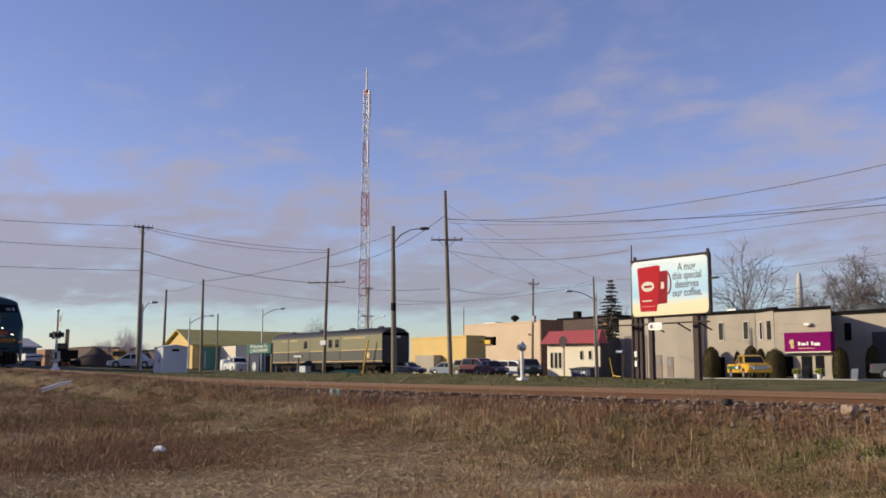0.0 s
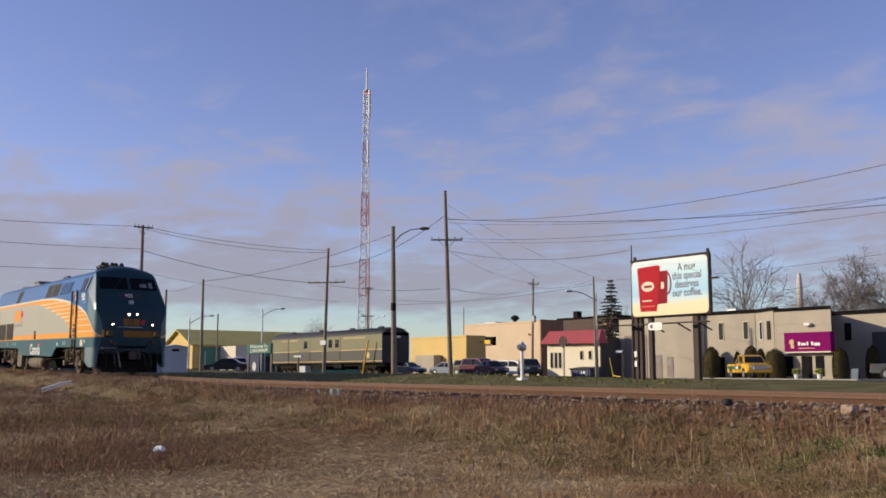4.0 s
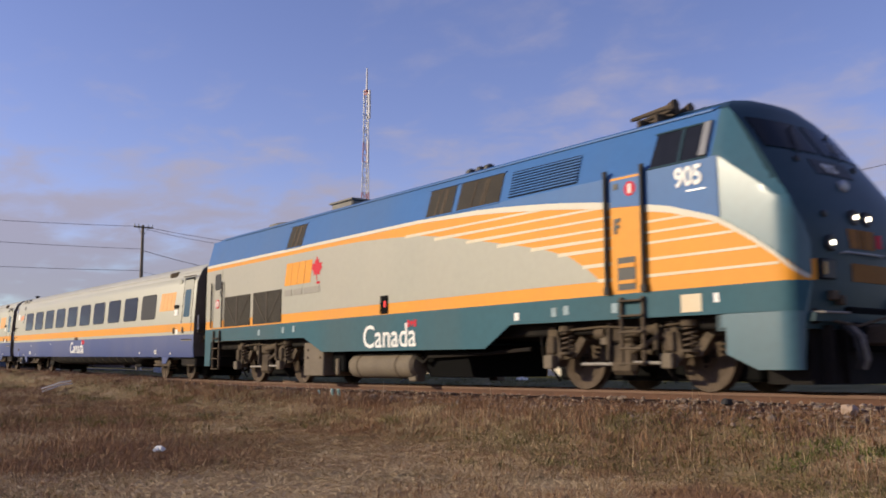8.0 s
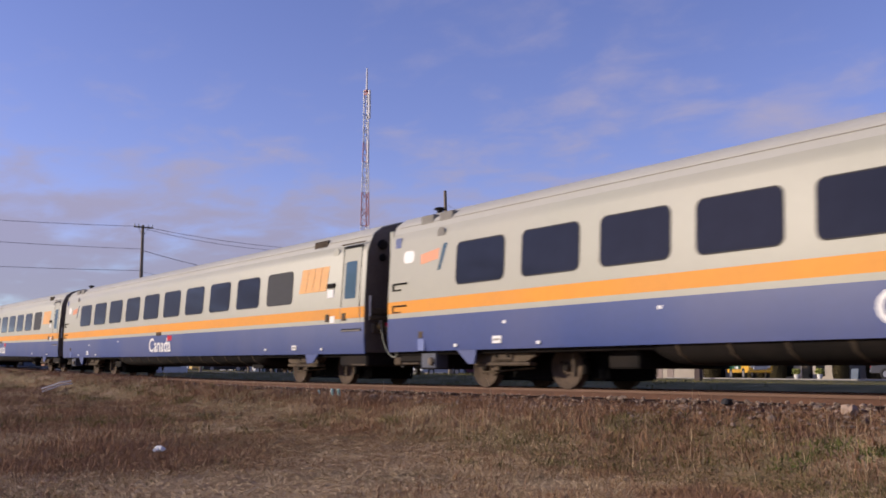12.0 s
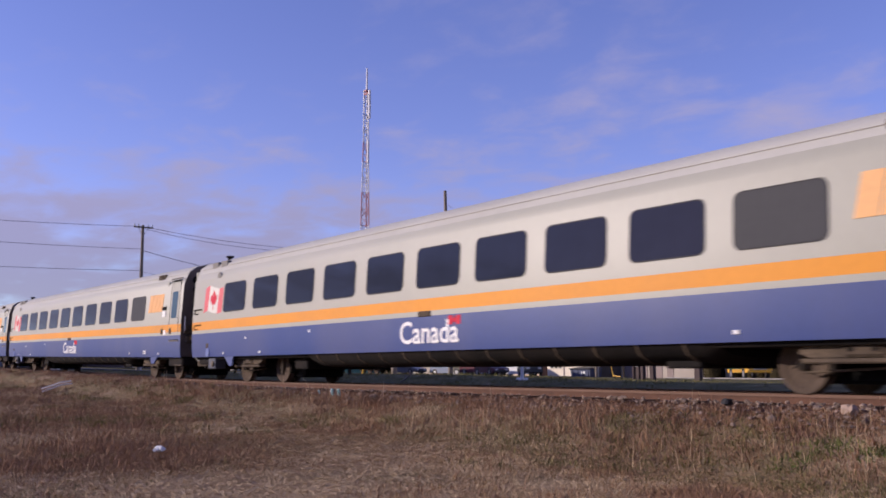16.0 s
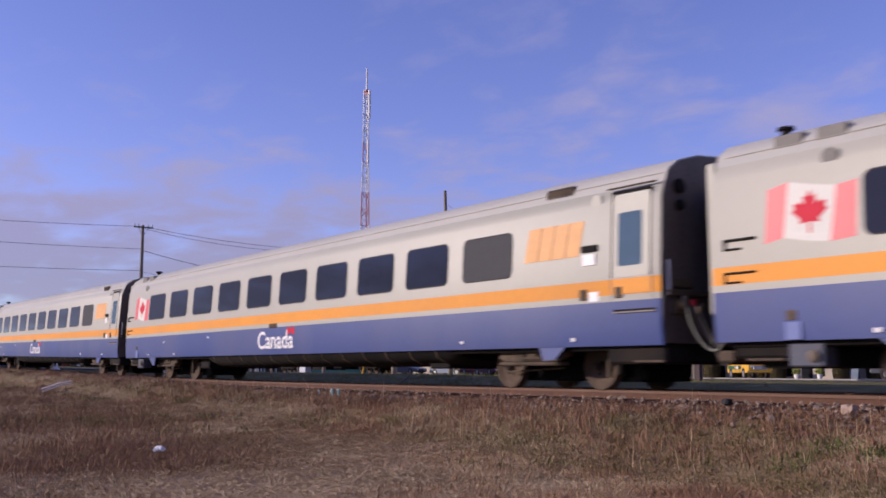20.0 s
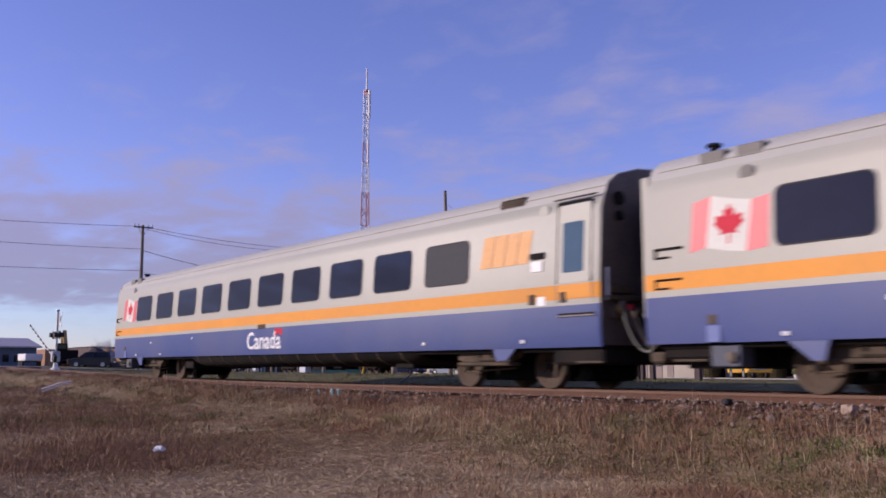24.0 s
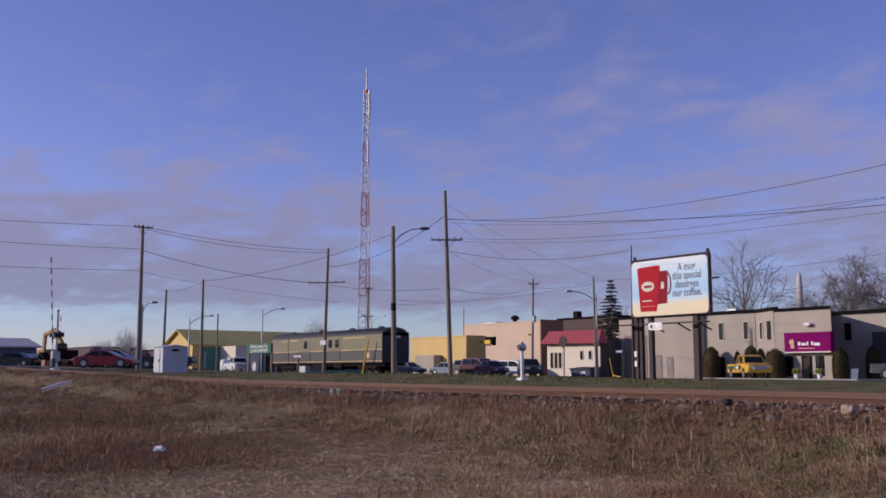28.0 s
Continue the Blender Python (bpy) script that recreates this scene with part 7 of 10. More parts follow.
def far_stores():
    b = thing("beige_store", "large beige rendered store with flat roof and brick side", "building")
    block(b, "wall", -123.6, 95.0, -0.9, -105.0, 99.6, 7.75, "beige_wall", "beige rendered wall", "beige_wall", 0.2)
    part("brick_wall", Geo().box(-105.0, 95.05, -0.9, -104.85, 99.6, 7.9, 0.01), "brick", b, "brown brick side wall")
    part("roof_fan", Geo().lathe([(0.35, 0), (0.35, 0.5), (0.7, 0.55), (0.6, 1.0), (0.2, 1.2)], (-113, 97, 7.75), n=12), "under", b, "dark roof ventilator")
    part("roof_unit", Geo().box(-119.5, 96, 7.75, -116.5, 98, 8.05, 0.05), "galv", b)
    for x, z in ((-107.5, 5.6), (-108.9, 3.6)):
        part("wall_lamp", Geo().box(x, 94.8, z, x + 0.4, 95.0, z + 0.3, 0.04), "brick", b)
    ps = thing("projecting_sign", "dark projecting sign with an orange bar on the yellow store", "sign")
    part("arm", Geo().tube((-96.98, 77.3, 4.1), (-95.6, 77.3, 4.1), 0.06), "under", ps, "dark wall arm")
    part("panel", Geo().box(-95.68, 77.0, 3.56, -94.09, 77.6, 4.66, 0.05), "roof_trim", ps, "dark sign panel")
    part("sign_bar", Geo().box(-96.2, 76.92, 3.76, -94.5, 77.0, 4.26, 0.02), "yellow_paint", ps, "orange-yellow bar")
    part("sign_bar", Geo().box(-95.2, 76.93, 3.60, -94.2, 77.0, 3.72), "brick", ps)
    b2 = thing("dark_brick_building", "dark brick building with flat roof and chimney", "building")
    block(b2, "wall", -112.0, 105.0, -0.9, -99.0, 122, 8.6, "dark_brick", "dark brick wall", "roof_trim", 0.3)
    part("chimney", Geo().box(-99.42, 102.6, -0.9, -98.85, 103.28, 7.95, 0.03), "brick", b2, "brown brick chimney")
    part("roof_unit", Geo().box(-109.4, 106, 8.6, -108.4, 107, 9.7, 0.05), "under", b2, "dark roof vent")
    part("annex", Geo().box(-101.0, 103.3, -0.9, -96.4, 104.9, 6.0, 0.03), "cream_wall", b2, "cream annex wall")
    b3 = thing("yellow_store", "yellow rendered store with a shaded side wall", "building")
    block(b3, "wall", -109.6, 75.0, -0.6, -97.0, 78.2, 4.85, "yellow_wall", "yellow rendered wall", "yellow_wall", 0.2)
    part("plinth", Geo().box(-109.7, 74.93, -0.6, -96.95, 75.0, 1.25, 0.02), "cream_wall", b3, "pale painted plinth")
    part("annex", Geo().box(-106.5, 73.6, -0.5, -102.2, 74.9, 2.4, 0.03), "stucco", b3, "low grey-brown annex")
    b4 = thing("white_shop", "cream shop with a red metal mansard roof", "building")
    block(b4, "wall", -76.3, 70.0, -0.9, -68.45, 72.85, 3.5, "cream_wall", "cream rendered wall")
    # the side turned from the sun: its shade is put in as dark grey
    part("side_wall", Geo().box(-68.45, 70.0, -0.9, -68.3, 72.85, 3.55, 0.01), "dark_wall", b4, "side wall with its shade painted as dark grey")
    rf = Geo().add([(-76.6, 69.2, 3.20), (-67.9, 69.2, 3.10), (-68.6, 70.4, 4.52), (-76.35, 70.4, 4.56), (-76.6, 70.6, 3.20), (-67.9, 70.6, 3.10), (-68.6, 70.75, 4.52), (-76.35, 70.75, 4.56)],
                   [(0, 1, 2, 3), (3, 2, 6, 7), (4, 7, 6, 5), (0, 3, 7, 4), (1, 5, 6, 2), (0, 4, 5, 1)])
    roof = part("roof", rf, "red_roof", b4, "red metal mansard roof", smooth=0)
    rib = Geo()
    for i in range(18):
        x = -76.2 + i * 0.43
        rib.tube((x - 0.15 + i * 0.035, 69.19, 3.20 - i * 0.005), (x, 70.38, 4.54), 0.012, n=4)
    part("roof_seams", rib, "red_roof", roof)["kind"] = "stuff"
    for x in (-75.78, -75.12, -74.50):
        window_unit(b4, x, 69.98, 0.55, 0.52, 1.75, "cream", "glass_dark", "tall dark shop window")
    for x in (-71.30, -70.06):
        window_unit(b4, x, 69.98, 1.43, 0.52, 0.98, "cream", "glass_dark", "small dark window")
    b5 = thing("gabled_hall", "long hall with olive metal roof and bright yellow gable", "building")
    gable_hall(b5, -128.0, -118.6, 47.0, 78.0, 3.75, 5.65, "yellow_wall", "olive_roof", "yellow hall wall")
    part("front_panel", Geo().box(-118.6, 48.0, -0.3, -118.5, 76.0, 3.4, 0.01), "green_wall", b5, "teal-green shop front in shade")
    for i in range(9):
        part("front_mullion", Geo().box(-118.52, 48.6 + i * 1.7, -0.3, -118.42, 48.75 + i * 1.7, 2.9), "box_grey", b5)
    for i in range(5):
        part("pane", Geo().box(-118.52, 52.2 + i * 1.7, 0.1, -118.45, 53.5 + i * 1.7, 2.3), "glass_dark", b5)
    part("annex", Geo().box(-118.4, 50.7, -0.5, -113.5, 54.0, 3.5, 0.03), "cream_wall", b5, "pale annex block")
    b6 = thing("slate_barn", "slate-blue barn with a pale metal roof", "building")
    gable_hall(b6, -139.0, -125.0, 12.0, 29.5, 3.2, 4.35, "slate_wall", "pale_roof", "slate-blue wall")
    for i in range(5):
        part("pane", Geo().box(-125.0, 23.0 + i * 1.3, 1.4, -124.93, 23.7 + i * 1.3, 2.3), "glass_dark", b6)
    b7 = thing("low_warehouse", "long low dark brown warehouse", "building")
    block(b7, "wall", -426, 112, -0.5, -388, 130, 10.0, "dark_brick", "dark brown wall", "roof_trim", 0.3)
    b8 = thing("low_warehouse", "low brown brick warehouse with flat roof", "building")
    block(b8, "wall", -231, 66, -0.5, -208, 84, 4.9, "dark_brick", "brown brick wall", "roof_trim", 0.3)
    block(b8, "annex", -254, 60, -0.5, -246, 66, 5.6, "brick", "tan brick wall")
    b9 = thing("low_warehouse", "low brown shed beyond the soil mound", "building")
    block(b9, "wall", -222, 72, -0.5, -190, 94, 4.9, "dark_brick", "brown wall", "roof_trim", 0.3)
    block(b9, "annex", -189.9, 74, -0.5, -178, 86, 6.0, "brick", "reddish brick wall")
    solid("chimney", Geo().lathe([(0.6, 0), (0.56, 9), (0.45, 13.6), (0.27, 15.3), (0.2, 15.5)], (-83.3, 128, -0.5), n=18), "chimney_tan", "tall pale tapering chimney", "chimney")


# --- poles, lamps, cables
def utility_pole(x, y, top, lean=(0.0, 0.0), arm=None, label="", r=0.17, gear=False):
    """A timber pole; arm = (height, half-length, turn in degrees)."""
    z = gz(x, y) - 0.3
    p = thing("utility_pole", label or "weathered timber utility pole", "utility pole", pose(x, y, z), "utility poles")
    h = top - z
    tip = (lean[0], lean[1], h)
    part("post", Geo().tube((0, 0, 0), tip, r, r * 0.62, 12), "pole_wood", p, "tapered timber post")

    def on(f):
        return Vector(tip) * f

    if arm:
        for az, half, turn in arm:
            c = on((az - z) / h)
            a = Vector((math.cos(radians(turn)), math.sin(radians(turn)), 0))
            n = Vector((-a.y, a.x, 0)) * 0.14
            g = Geo().box(-half, -0.05, -0.06, half, 0.05, 0.06, 0.015)
            part("crossarm", g, "pole_wood", p, "timber crossarm", m=Matrix.Translation(c - n) @ pose(0, 0, 0, 0, 0, turn))
            for s in (-0.92, -0.5, 0.5, 0.92):
                q = c - n + a * (half * s)
                part("insulator", Geo().lathe([(0.03, 0.05), (0.055, 0.10), (0.04, 0.16), (0.06, 0.2), (0.02, 0.26)], tuple(q), n=10), "galv", p, "ceramic insulator")
            br = Geo()
            for s in (-1, 1):
                br.tube(tuple(c - n + a * (half * 0.55 * s)), tuple(c + Vector((0, 0, -0.75))), 0.022, n=6)
            part("arm_brace", br, "galv", p, "steel arm brace")
    if gear:
        c = on(0.60)
        part("transformer", Geo().lathe([(0.12, -0.45), (0.24, -0.42), (0.24, 0.35), (0.1, 0.42)], (c.x + 0.4, c.y - 0.1, c.z), n=14), "galv", p, "grey pole transformer")
    return p


def street_lamp(x, y, top, reach, turn, mat="galv", label="grey steel street lamp with a curved arm"):
    z = gz(x, y) - 0.2
    p = thing("street_lamp", label, "street lamp", pose(x, y, z), "street lamps")
    h = top - z
    part("post", Geo().tube((0, 0, 0), (0, 0, h), 0.11, 0.07, 12), mat, p, "tapered post")
    a = Vector((math.cos(radians(turn)), math.sin(radians(turn)), 0))
    pts = [tuple(a * (reach * t) + Vector((0, 0, h - 0.75 + 0.85 * math.sin(t * math.pi / 2)))) for t in [i / 8 for i in range(9)]]
    part("arm", Geo().path(pts, 0.045, 8), "galv", p, "curved lamp arm")
    e = Vector(pts[-1]) + a * 0.35
    g = Geo().lathe([(0.03, 0.14), (0.13, 0.09), (0.15, 0.0), (0.10, -0.07)], (0, 0, 0), n=14)
    g.v = [(vx * 2.4, vy, vz) for vx, vy, vz in g.v]
    part("lamp_head", g, "galv", p, "cobra lamp head", m=Matrix.Translation(e) @ pose(0, 0, 0, 0, 0, turn))


def cable(a, b, sag, r=0.022, label="black overhead cable strung between poles"):
    A, B, r = Vector(a), Vector(b), r * 0.75
    pts = [tuple(A.lerp(B, t) + Vector((0, 0, -4 * sag * t * (1 - t)))) for t in [i / 14 for i in range(15)]]
    g = Geo()
    n = 5
    for k, p in enumerate(pts):
        d = (B - A).normalized()
        u = d.cross(Vector((0, 0, 1))).normalized()
        w = u.cross(d)
        g.v += [tuple(Vector(p) + u * (r * math.cos(2 * math.pi * i / n)) + w * (r * math.sin(2 * math.pi * i / n))) for i in range(n)]
    g.f = [(k * n + i, k * n + (i + 1) % n, (k + 1) * n + (i + 1) % n, (k + 1) * n + i) for k in range(14) for i in range(n)]
    solid("overhead_cable", g, "cable", label, "cable", group="overhead cables")


def street_furniture():
    utility_pole(-77.1, 26.0, 12.3, (-0.3, 0.05), [(12.1, 0.8, 90)], r=0.19)
    utility_pole(-82.5, 30.0, 7.5, (0.0, 0.1), r=0.14)
    utility_pole(-73.8, 30.0, 7.75, (-0.2, 0.05), r=0.14, label="short timber pole beside the street")
    utility_pole(-75.1, 42.0, 11.3, (0.5, 0.0), [(8.2, 1.75, 42)])
    utility_pole(-60.2, 45.0, 14.8, (-0.75, 0.0), [(10.75, 1.28, 54)], r=0.2, label="tall leaning timber utility pole with a crossarm")
    utility_pole(-90.0, 80.0, 11.9, (0.4, 0.0), [(11.2, 0.7, 60)], gear=True)
    utility_pole(-104.0, 80.0, 9.0, (0.0, 0.0), r=0.09, label="slim pole far behind the shops")
    utility_pole(-61.1, 62.0, 8.8, (-0.15, 0), r=0.13)
    utility_pole(-121, 75.0, 12.8, (0.0, 0.0), [(12.6, 0.8, 60), (8.4, 0.9, 60)], label="distant timber pole beside the mast", r=0.2)
    utility_pole(-106, 45.0, 7.0, (0, 0), r=0.12, label="short dark pole by the hall")
    p = utility_pole(-63.7, 42.0, 12.0, (-0.3, 0.0), r=0.24, label="thick timber pole carrying a street lamp")
    pts = [(-0.25, 0, 10.9), (0.15, 0.5, 11.6), (0.6, 1.1, 12.0), (1.1, 1.75, 12.1)]
    part("arm", Geo().path(pts, 0.05, 8), "galv", p, "curved lamp arm")
    g = Geo().lathe([(0.04, 0.16), (0.16, 0.1), (0.2, 0.0), (0.12, -0.1)], (0, 0, 0), n=14)
    g.v = [(vx * 2.3, vy, vz) for vx, vy, vz in g.v]
    part("lamp_head", g, "bogie", p, "cobra lamp head", m=pose(1.3, 2.0, 12.08, 0, 0, 54))
    part("meter_box", Geo().box(0.1, -0.45, 5.4, 0.45, -0.15, 6.0, 0.04), "under", p, "dark pole box")
    street_lamp(-104.5, 50.0, 7.6, 2.0, 54)
    street_lamp(-102.0, 40.0, 6.3, 2.0, 54)
    street_lamp(-78.9, 26.8, 5.9, 0.6, 54, label="small street lamp on a slim post")
    street_lamp(-116.0, 72.5, 7.9, 1.8, 20)
    street_lamp(-61.25, 62.3, 7.4, 2.1, 234, label="street lamp with a long curved arm")
    C = cable
    C((-77.4, 26, 12.2), (-64, 4, 9.6), 0.15)
    C((-77.3, 26, 10.3), (-64, 4, 8.35), 0.12)
    C((-77.2, 26, 8.5), (-64, 4, 6.7), 0.1)
    C((-77.4, 26, 12.2), (-74.6, 42, 11.1), 0.35)
    C((-77.4, 26.2, 12.0), (-74.6, 42, 10.9), 0.5)
    C((-77.3, 26, 10.2), (-76.5, 41.5, 8.3), 0.45, 0.03)
    C((-77.2, 26, 8.4), (-73.4, 42.6, 6.4), 0.3, 0.014)
    C((-73.9, 30, 7.6), (-64.0, 42, 11.4), 0.6)
    C((-82.5, 30, 7.4), (-73.9, 30, 7.6), 0.3, 0.016)
    C((-74.6, 42, 9.6), (-60.9, 45, 12.8), 0.9, 0.03)
    C((-74.6, 42, 8.0), (-60.8, 44.4, 6.8), 0.3)
    C((-60.9, 45, 12.5), (-12.0, 45, 8.0), 0.9, 0.026)
    C((-60.9, 45, 12.45), (-12.0, 45, 11.4), 1.6, 0.022)
    C((-60.9, 45.4, 12.2), (-12.0, 47, 9.3), 1.2, 0.016)
    C((-60.0, 44.3, 10.8), (-12.0, 45, 9.6), 1.5, 0.016)
    C((-61.3, 45.6, 10.8), (-12.0, 47, 8.9), 1.3, 0.014)
    C((-60.6, 45, 9.9), (-45.0, 49, 8.6), 0.7)
    C((-60.8, 45, 12.7), (-66.5, 60, 9.0), 0.2, 0.014)
    C((-60.6, 45, 13.6), (-60.4, 62, 8.6), 0.5, 0.014)
    C((-64.0, 42, 6.0), (-89.6, 80, 11.0), 0.8, 0.016)
    C((-64.0, 42, 5.6), (-61.2, 62, 8.2), 0.4, 0.016)
    C((-60.6, 45, 6.9), (-89.6, 80, 10.6), 0.6, 0.02)
    C((-89.6, 80, 10.8), (-61.3, 62, 8.5), 0.4, 0.016)
    C((-60.8, 45, 10.0), (-89.6, 80, 11.4), 0.6, 0.016)
    C((-61.2, 62, 8.5), (-30, 62, 8.4), 0.5, 0.014)


def lattice_tower():
    x, y, base, top = -178.9, 110.0, -0.6, 63.5
    t = thing("lattice_tower", "tall red and white lattice radio mast with antennas", "radio mast", pose(x, y, base))
    H = top - base
    bands = [(0, 17.5, "tower_white"), (17.5, 25.5, "tower_red"), (25.5, 33, "tower_white"), (33, 40.5, "tower_red"), (40.5, 47.5, "tower_white"), (47.5, 52, "tower_red"), (52, H, "tower_white")]

    def half(z):
        return 1.70 - 1.05 * min(1.0, z / 54.0)

    for z0, z1, mat in bands:
        g = Geo()
        n = max(2, int((z1 - z0) / 1.7))
        for k in range(n):
            a, b = z0 + (z1 - z0) * k / n, z0 + (z1 - z0) * (k + 1) / n
            C = [[Vector((half(z) * math.cos(q), half(z) * math.sin(q), z)) for q in (0.3, 2.394, 4.488)] for z in (a, b)]
            for i in range(3):
                j = (i + 1) % 3
                g.tube(C[0][i], C[1][i], 0.13, n=6, caps=False)
                g.tube(C[0][i], C[1][j] if k % 2 else C[0][j], 0.06, n=4, caps=False)
                g.tube(C[0][j], C[1][i], 0.06, n=4, caps=False)
        part("mast_section", g, mat, t, "%s lattice section" % {"tower_white": "white", "tower_red": "faded red", "galv": "grey"}[mat])
    part("whip_antenna", Geo().tube((0, 0, H), (0.1, 0, H + 5.2), 0.24, 0.16, 8), "tower_white", t, "thin whip antenna")
    for z0, z1, dx in ((H - 7, H - 0.5, 1.9), (H - 17, H - 12, 1.5)):
        p = part("panel_antenna", Geo().tube((dx, -0.4, z0), (dx, -0.4, z1), 0.3, n=8), "tower_white", t, "white antenna panel")
        part("antenna_bracket", Geo().tube((0, 0, z0 + 0.5), (dx, -0.4, z0 + 0.5), 0.06).tube((0, 0, z1 - 0.5), (dx, -0.4, z1 - 0.5), 0.06).tube((-1.3, 0, z0 + 0.3), (0, 0, z0 + 0.3), 0.05), "galv", p)
    part("mast_platform", Geo().tube((-0.7, 0, H - 0.8), (0.7, 0, H - 0.8), 0.3, n=8).box(-0.6, -0.6, H - 0.4, 0.6, 0.6, H, 0.05), "tower_red", t, "faded red top bracket")
    for z in (18.5, 26.0):
        part("side_arm", Geo().tube((0, 0, z), (3.2, -1.5, z), 0.12, n=6), "tower_white", t, "white side arm")


# --- the billboard
def billboard():
    b = thing("billboard", "wide roadside billboard with a red mug poster on dark posts", "billboard")
    x0, x1, z0, z1, y = -44.75, -38.35, 3.98, 7.70, 49.0
    part("back_board", Geo().box(x0 - 0.1, y + 0.05, z0 - 0.06, x1 + 0.1, y + 0.30, z1 + 0.06, 0.03), "rusty_post", b, "dark board frame")
    face = part("poster", Geo().plate(rounded(0, 0, x1 - x0, z1 - z0, 0.32, 6), 0.0, 0.04), "poster_sky", b, "printed beach poster", m=pose(x0, y, z0), smooth=0)
    part("printed_mug", Geo().plate([(1.9, 0.75), (2.95, 0.78), (3.05, 2.95), (2.0, 2.95)], -0.010, 0.006), "mug_dark", face, "printed darker mug behind", smooth=0)
    part("printed_mug", Geo().plate([(0.62, 0.32), (2.05, 0.30), (2.42, 3.28), (2.2, 3.36), (0.52, 3.30), (0.40, 3.2)], -0.018, 0.006), "mug_red", face, "printed red mug", smooth=0)
    ring = Geo()
    for i in range(12):
        a, c = -math.pi / 2 + math.pi * i / 12, -math.pi / 2 + math.pi * (i + 1) / 12
        ring.tube((2.95 + 0.34 * math.cos(a), -0.006, 2.1 + 0.72 * math.sin(a)), (2.95 + 0.34 * math.cos(c), -0.006, 2.1 + 0.72 * math.sin(c)), 0.055, n=4)
    part("printed_handle", ring, "mug_red", face, "printed mug handle")
    ov = [(1.32 + 0.55 * math.cos(2 * math.pi * i / 24), 1.98 + 0.34 * math.sin(2 * math.pi * i / 24)) for i in range(24)]
    part("printed_oval", Geo().plate(ov, -0.024, 0.006), "cream", face, "plain oval emblem", smooth=0)
    part("printed_bar", Geo().plate(rounded(0.98, 1.9, 1.68, 2.06, 0.05), -0.03, 0.006), "mug_dark", face, smooth=0)
    part("printed_bar", Geo().plate([(0.8, 0.98), (1.65, 0.98), (1.65, 1.06), (0.8, 1.06)], -0.024, 0.006), "cream", face, smooth=0)
    part("printed_bar", Geo().plate([(0.72, 0.62), (1.9, 0.62), (1.9, 0.68), (0.72, 0.68)], -0.024, 0.006), "red_faded", face, smooth=0)
    part("printed_oval", Geo().plate([(2.45, 1.75), (2.72, 1.78), (2.72, 2.2), (2.47, 2.22)], -0.016, 0.006), "cream", face, smooth=0)
    for i, (line, dx) in enumerate((("A mug", 4.72), ("this special", 4.72), ("deserves", 4.72), ("our coffee.", 4.72))):
        words("printed_word", line, 0.70, "ink", face, dx, -0.006, 2.86 - i * 0.56, 0.002, 0.78, "dark slate lettering", 0.014)
    for ob in face.children:
        if not ob.name.startswith("printed_word"):
            ob.location.x += 0.12
    for x, hw, top in ((-44.85, 0.24, z1 - 0.2), (-44.36, 0.12, 4.2), (-43.51, 0.17, z1 - 0.2), (-39.72, 0.22, z1 - 0.2)):
        part("post", Geo().box(x - hw, y + 0.32, gz(x, y) - 0.2, x + hw, y + 0.62, top, 0.02), "rusty_post", b, "dark steel post")
    part("catwalk", Geo().box(x0 - 0.8, y - 0.5, 3.38, x1 + 0.15, y - 0.1, 3.46, 0.01), "rusty_post", b, "narrow dark catwalk")
    for x in (x0 + 0.3, x0 + 2.0, x1 - 2.2, x1 - 0.5):
        part("catwalk_bracket", Geo().tube((x, y - 0.45, 3.4), (x + 0.3, y + 0.5, 2.9), 0.05, n=6), "rusty_post", b)
    part("top_rail", Geo().tube((x0 - 0.2, y + 0.15, z1 + 0.12), (x1 + 0.1, y + 0.15, z1 + 0.12), 0.06, n=8), "rusty_post", b)
    for x in (x0 + 0.2, x1 - 0.05):
        part("top_lug", Geo().box(x - 0.06, y + 0.05, z1, x + 0.06, y + 0.25, z1 + 0.38, 0.01), "rusty_post", b)
    part("mast_post", Geo().tube((x0 - 0.3, y + 0.3, -0.6), (x0 - 0.25, y + 0.3, 9.0), 0.12, 0.04, 8), "rusty_post", b, "thin dark post beside the board")
    pl = part("owner_plate", Geo().plate(rounded(-42.89, 2.99, -41.7, 3.49, 0.16), y - 0.56, 0.04), "white", b, "white owner plate", smooth=0)
    for i in range(3):
        part("plate_bar", Geo().box(-42.72 + i * 0.32, y - 0.58, 3.12, -42.50 + i * 0.32, y - 0.56, 3.36), "ink" if i == 0 else "galv", pl)
    part("lamp_arm", Geo().tube((x1 + 0.1, y + 0.1, 6.1), (x1 + 0.75, y - 0.1, 6.15), 0.05).box(x1 + 0.4, y - 0.2, 6.08, x1 + 0.9, y + 0.05, 6.2, 0.03), "rusty_post", b, "dark side lamp")
    for z in (0.60, 1.26):
        part("meter_box", Geo().box(-44.9, y + 0.22, z, -44.64, y + 0.34, z + 0.40, 0.02), "galv", b, "grey meter box")


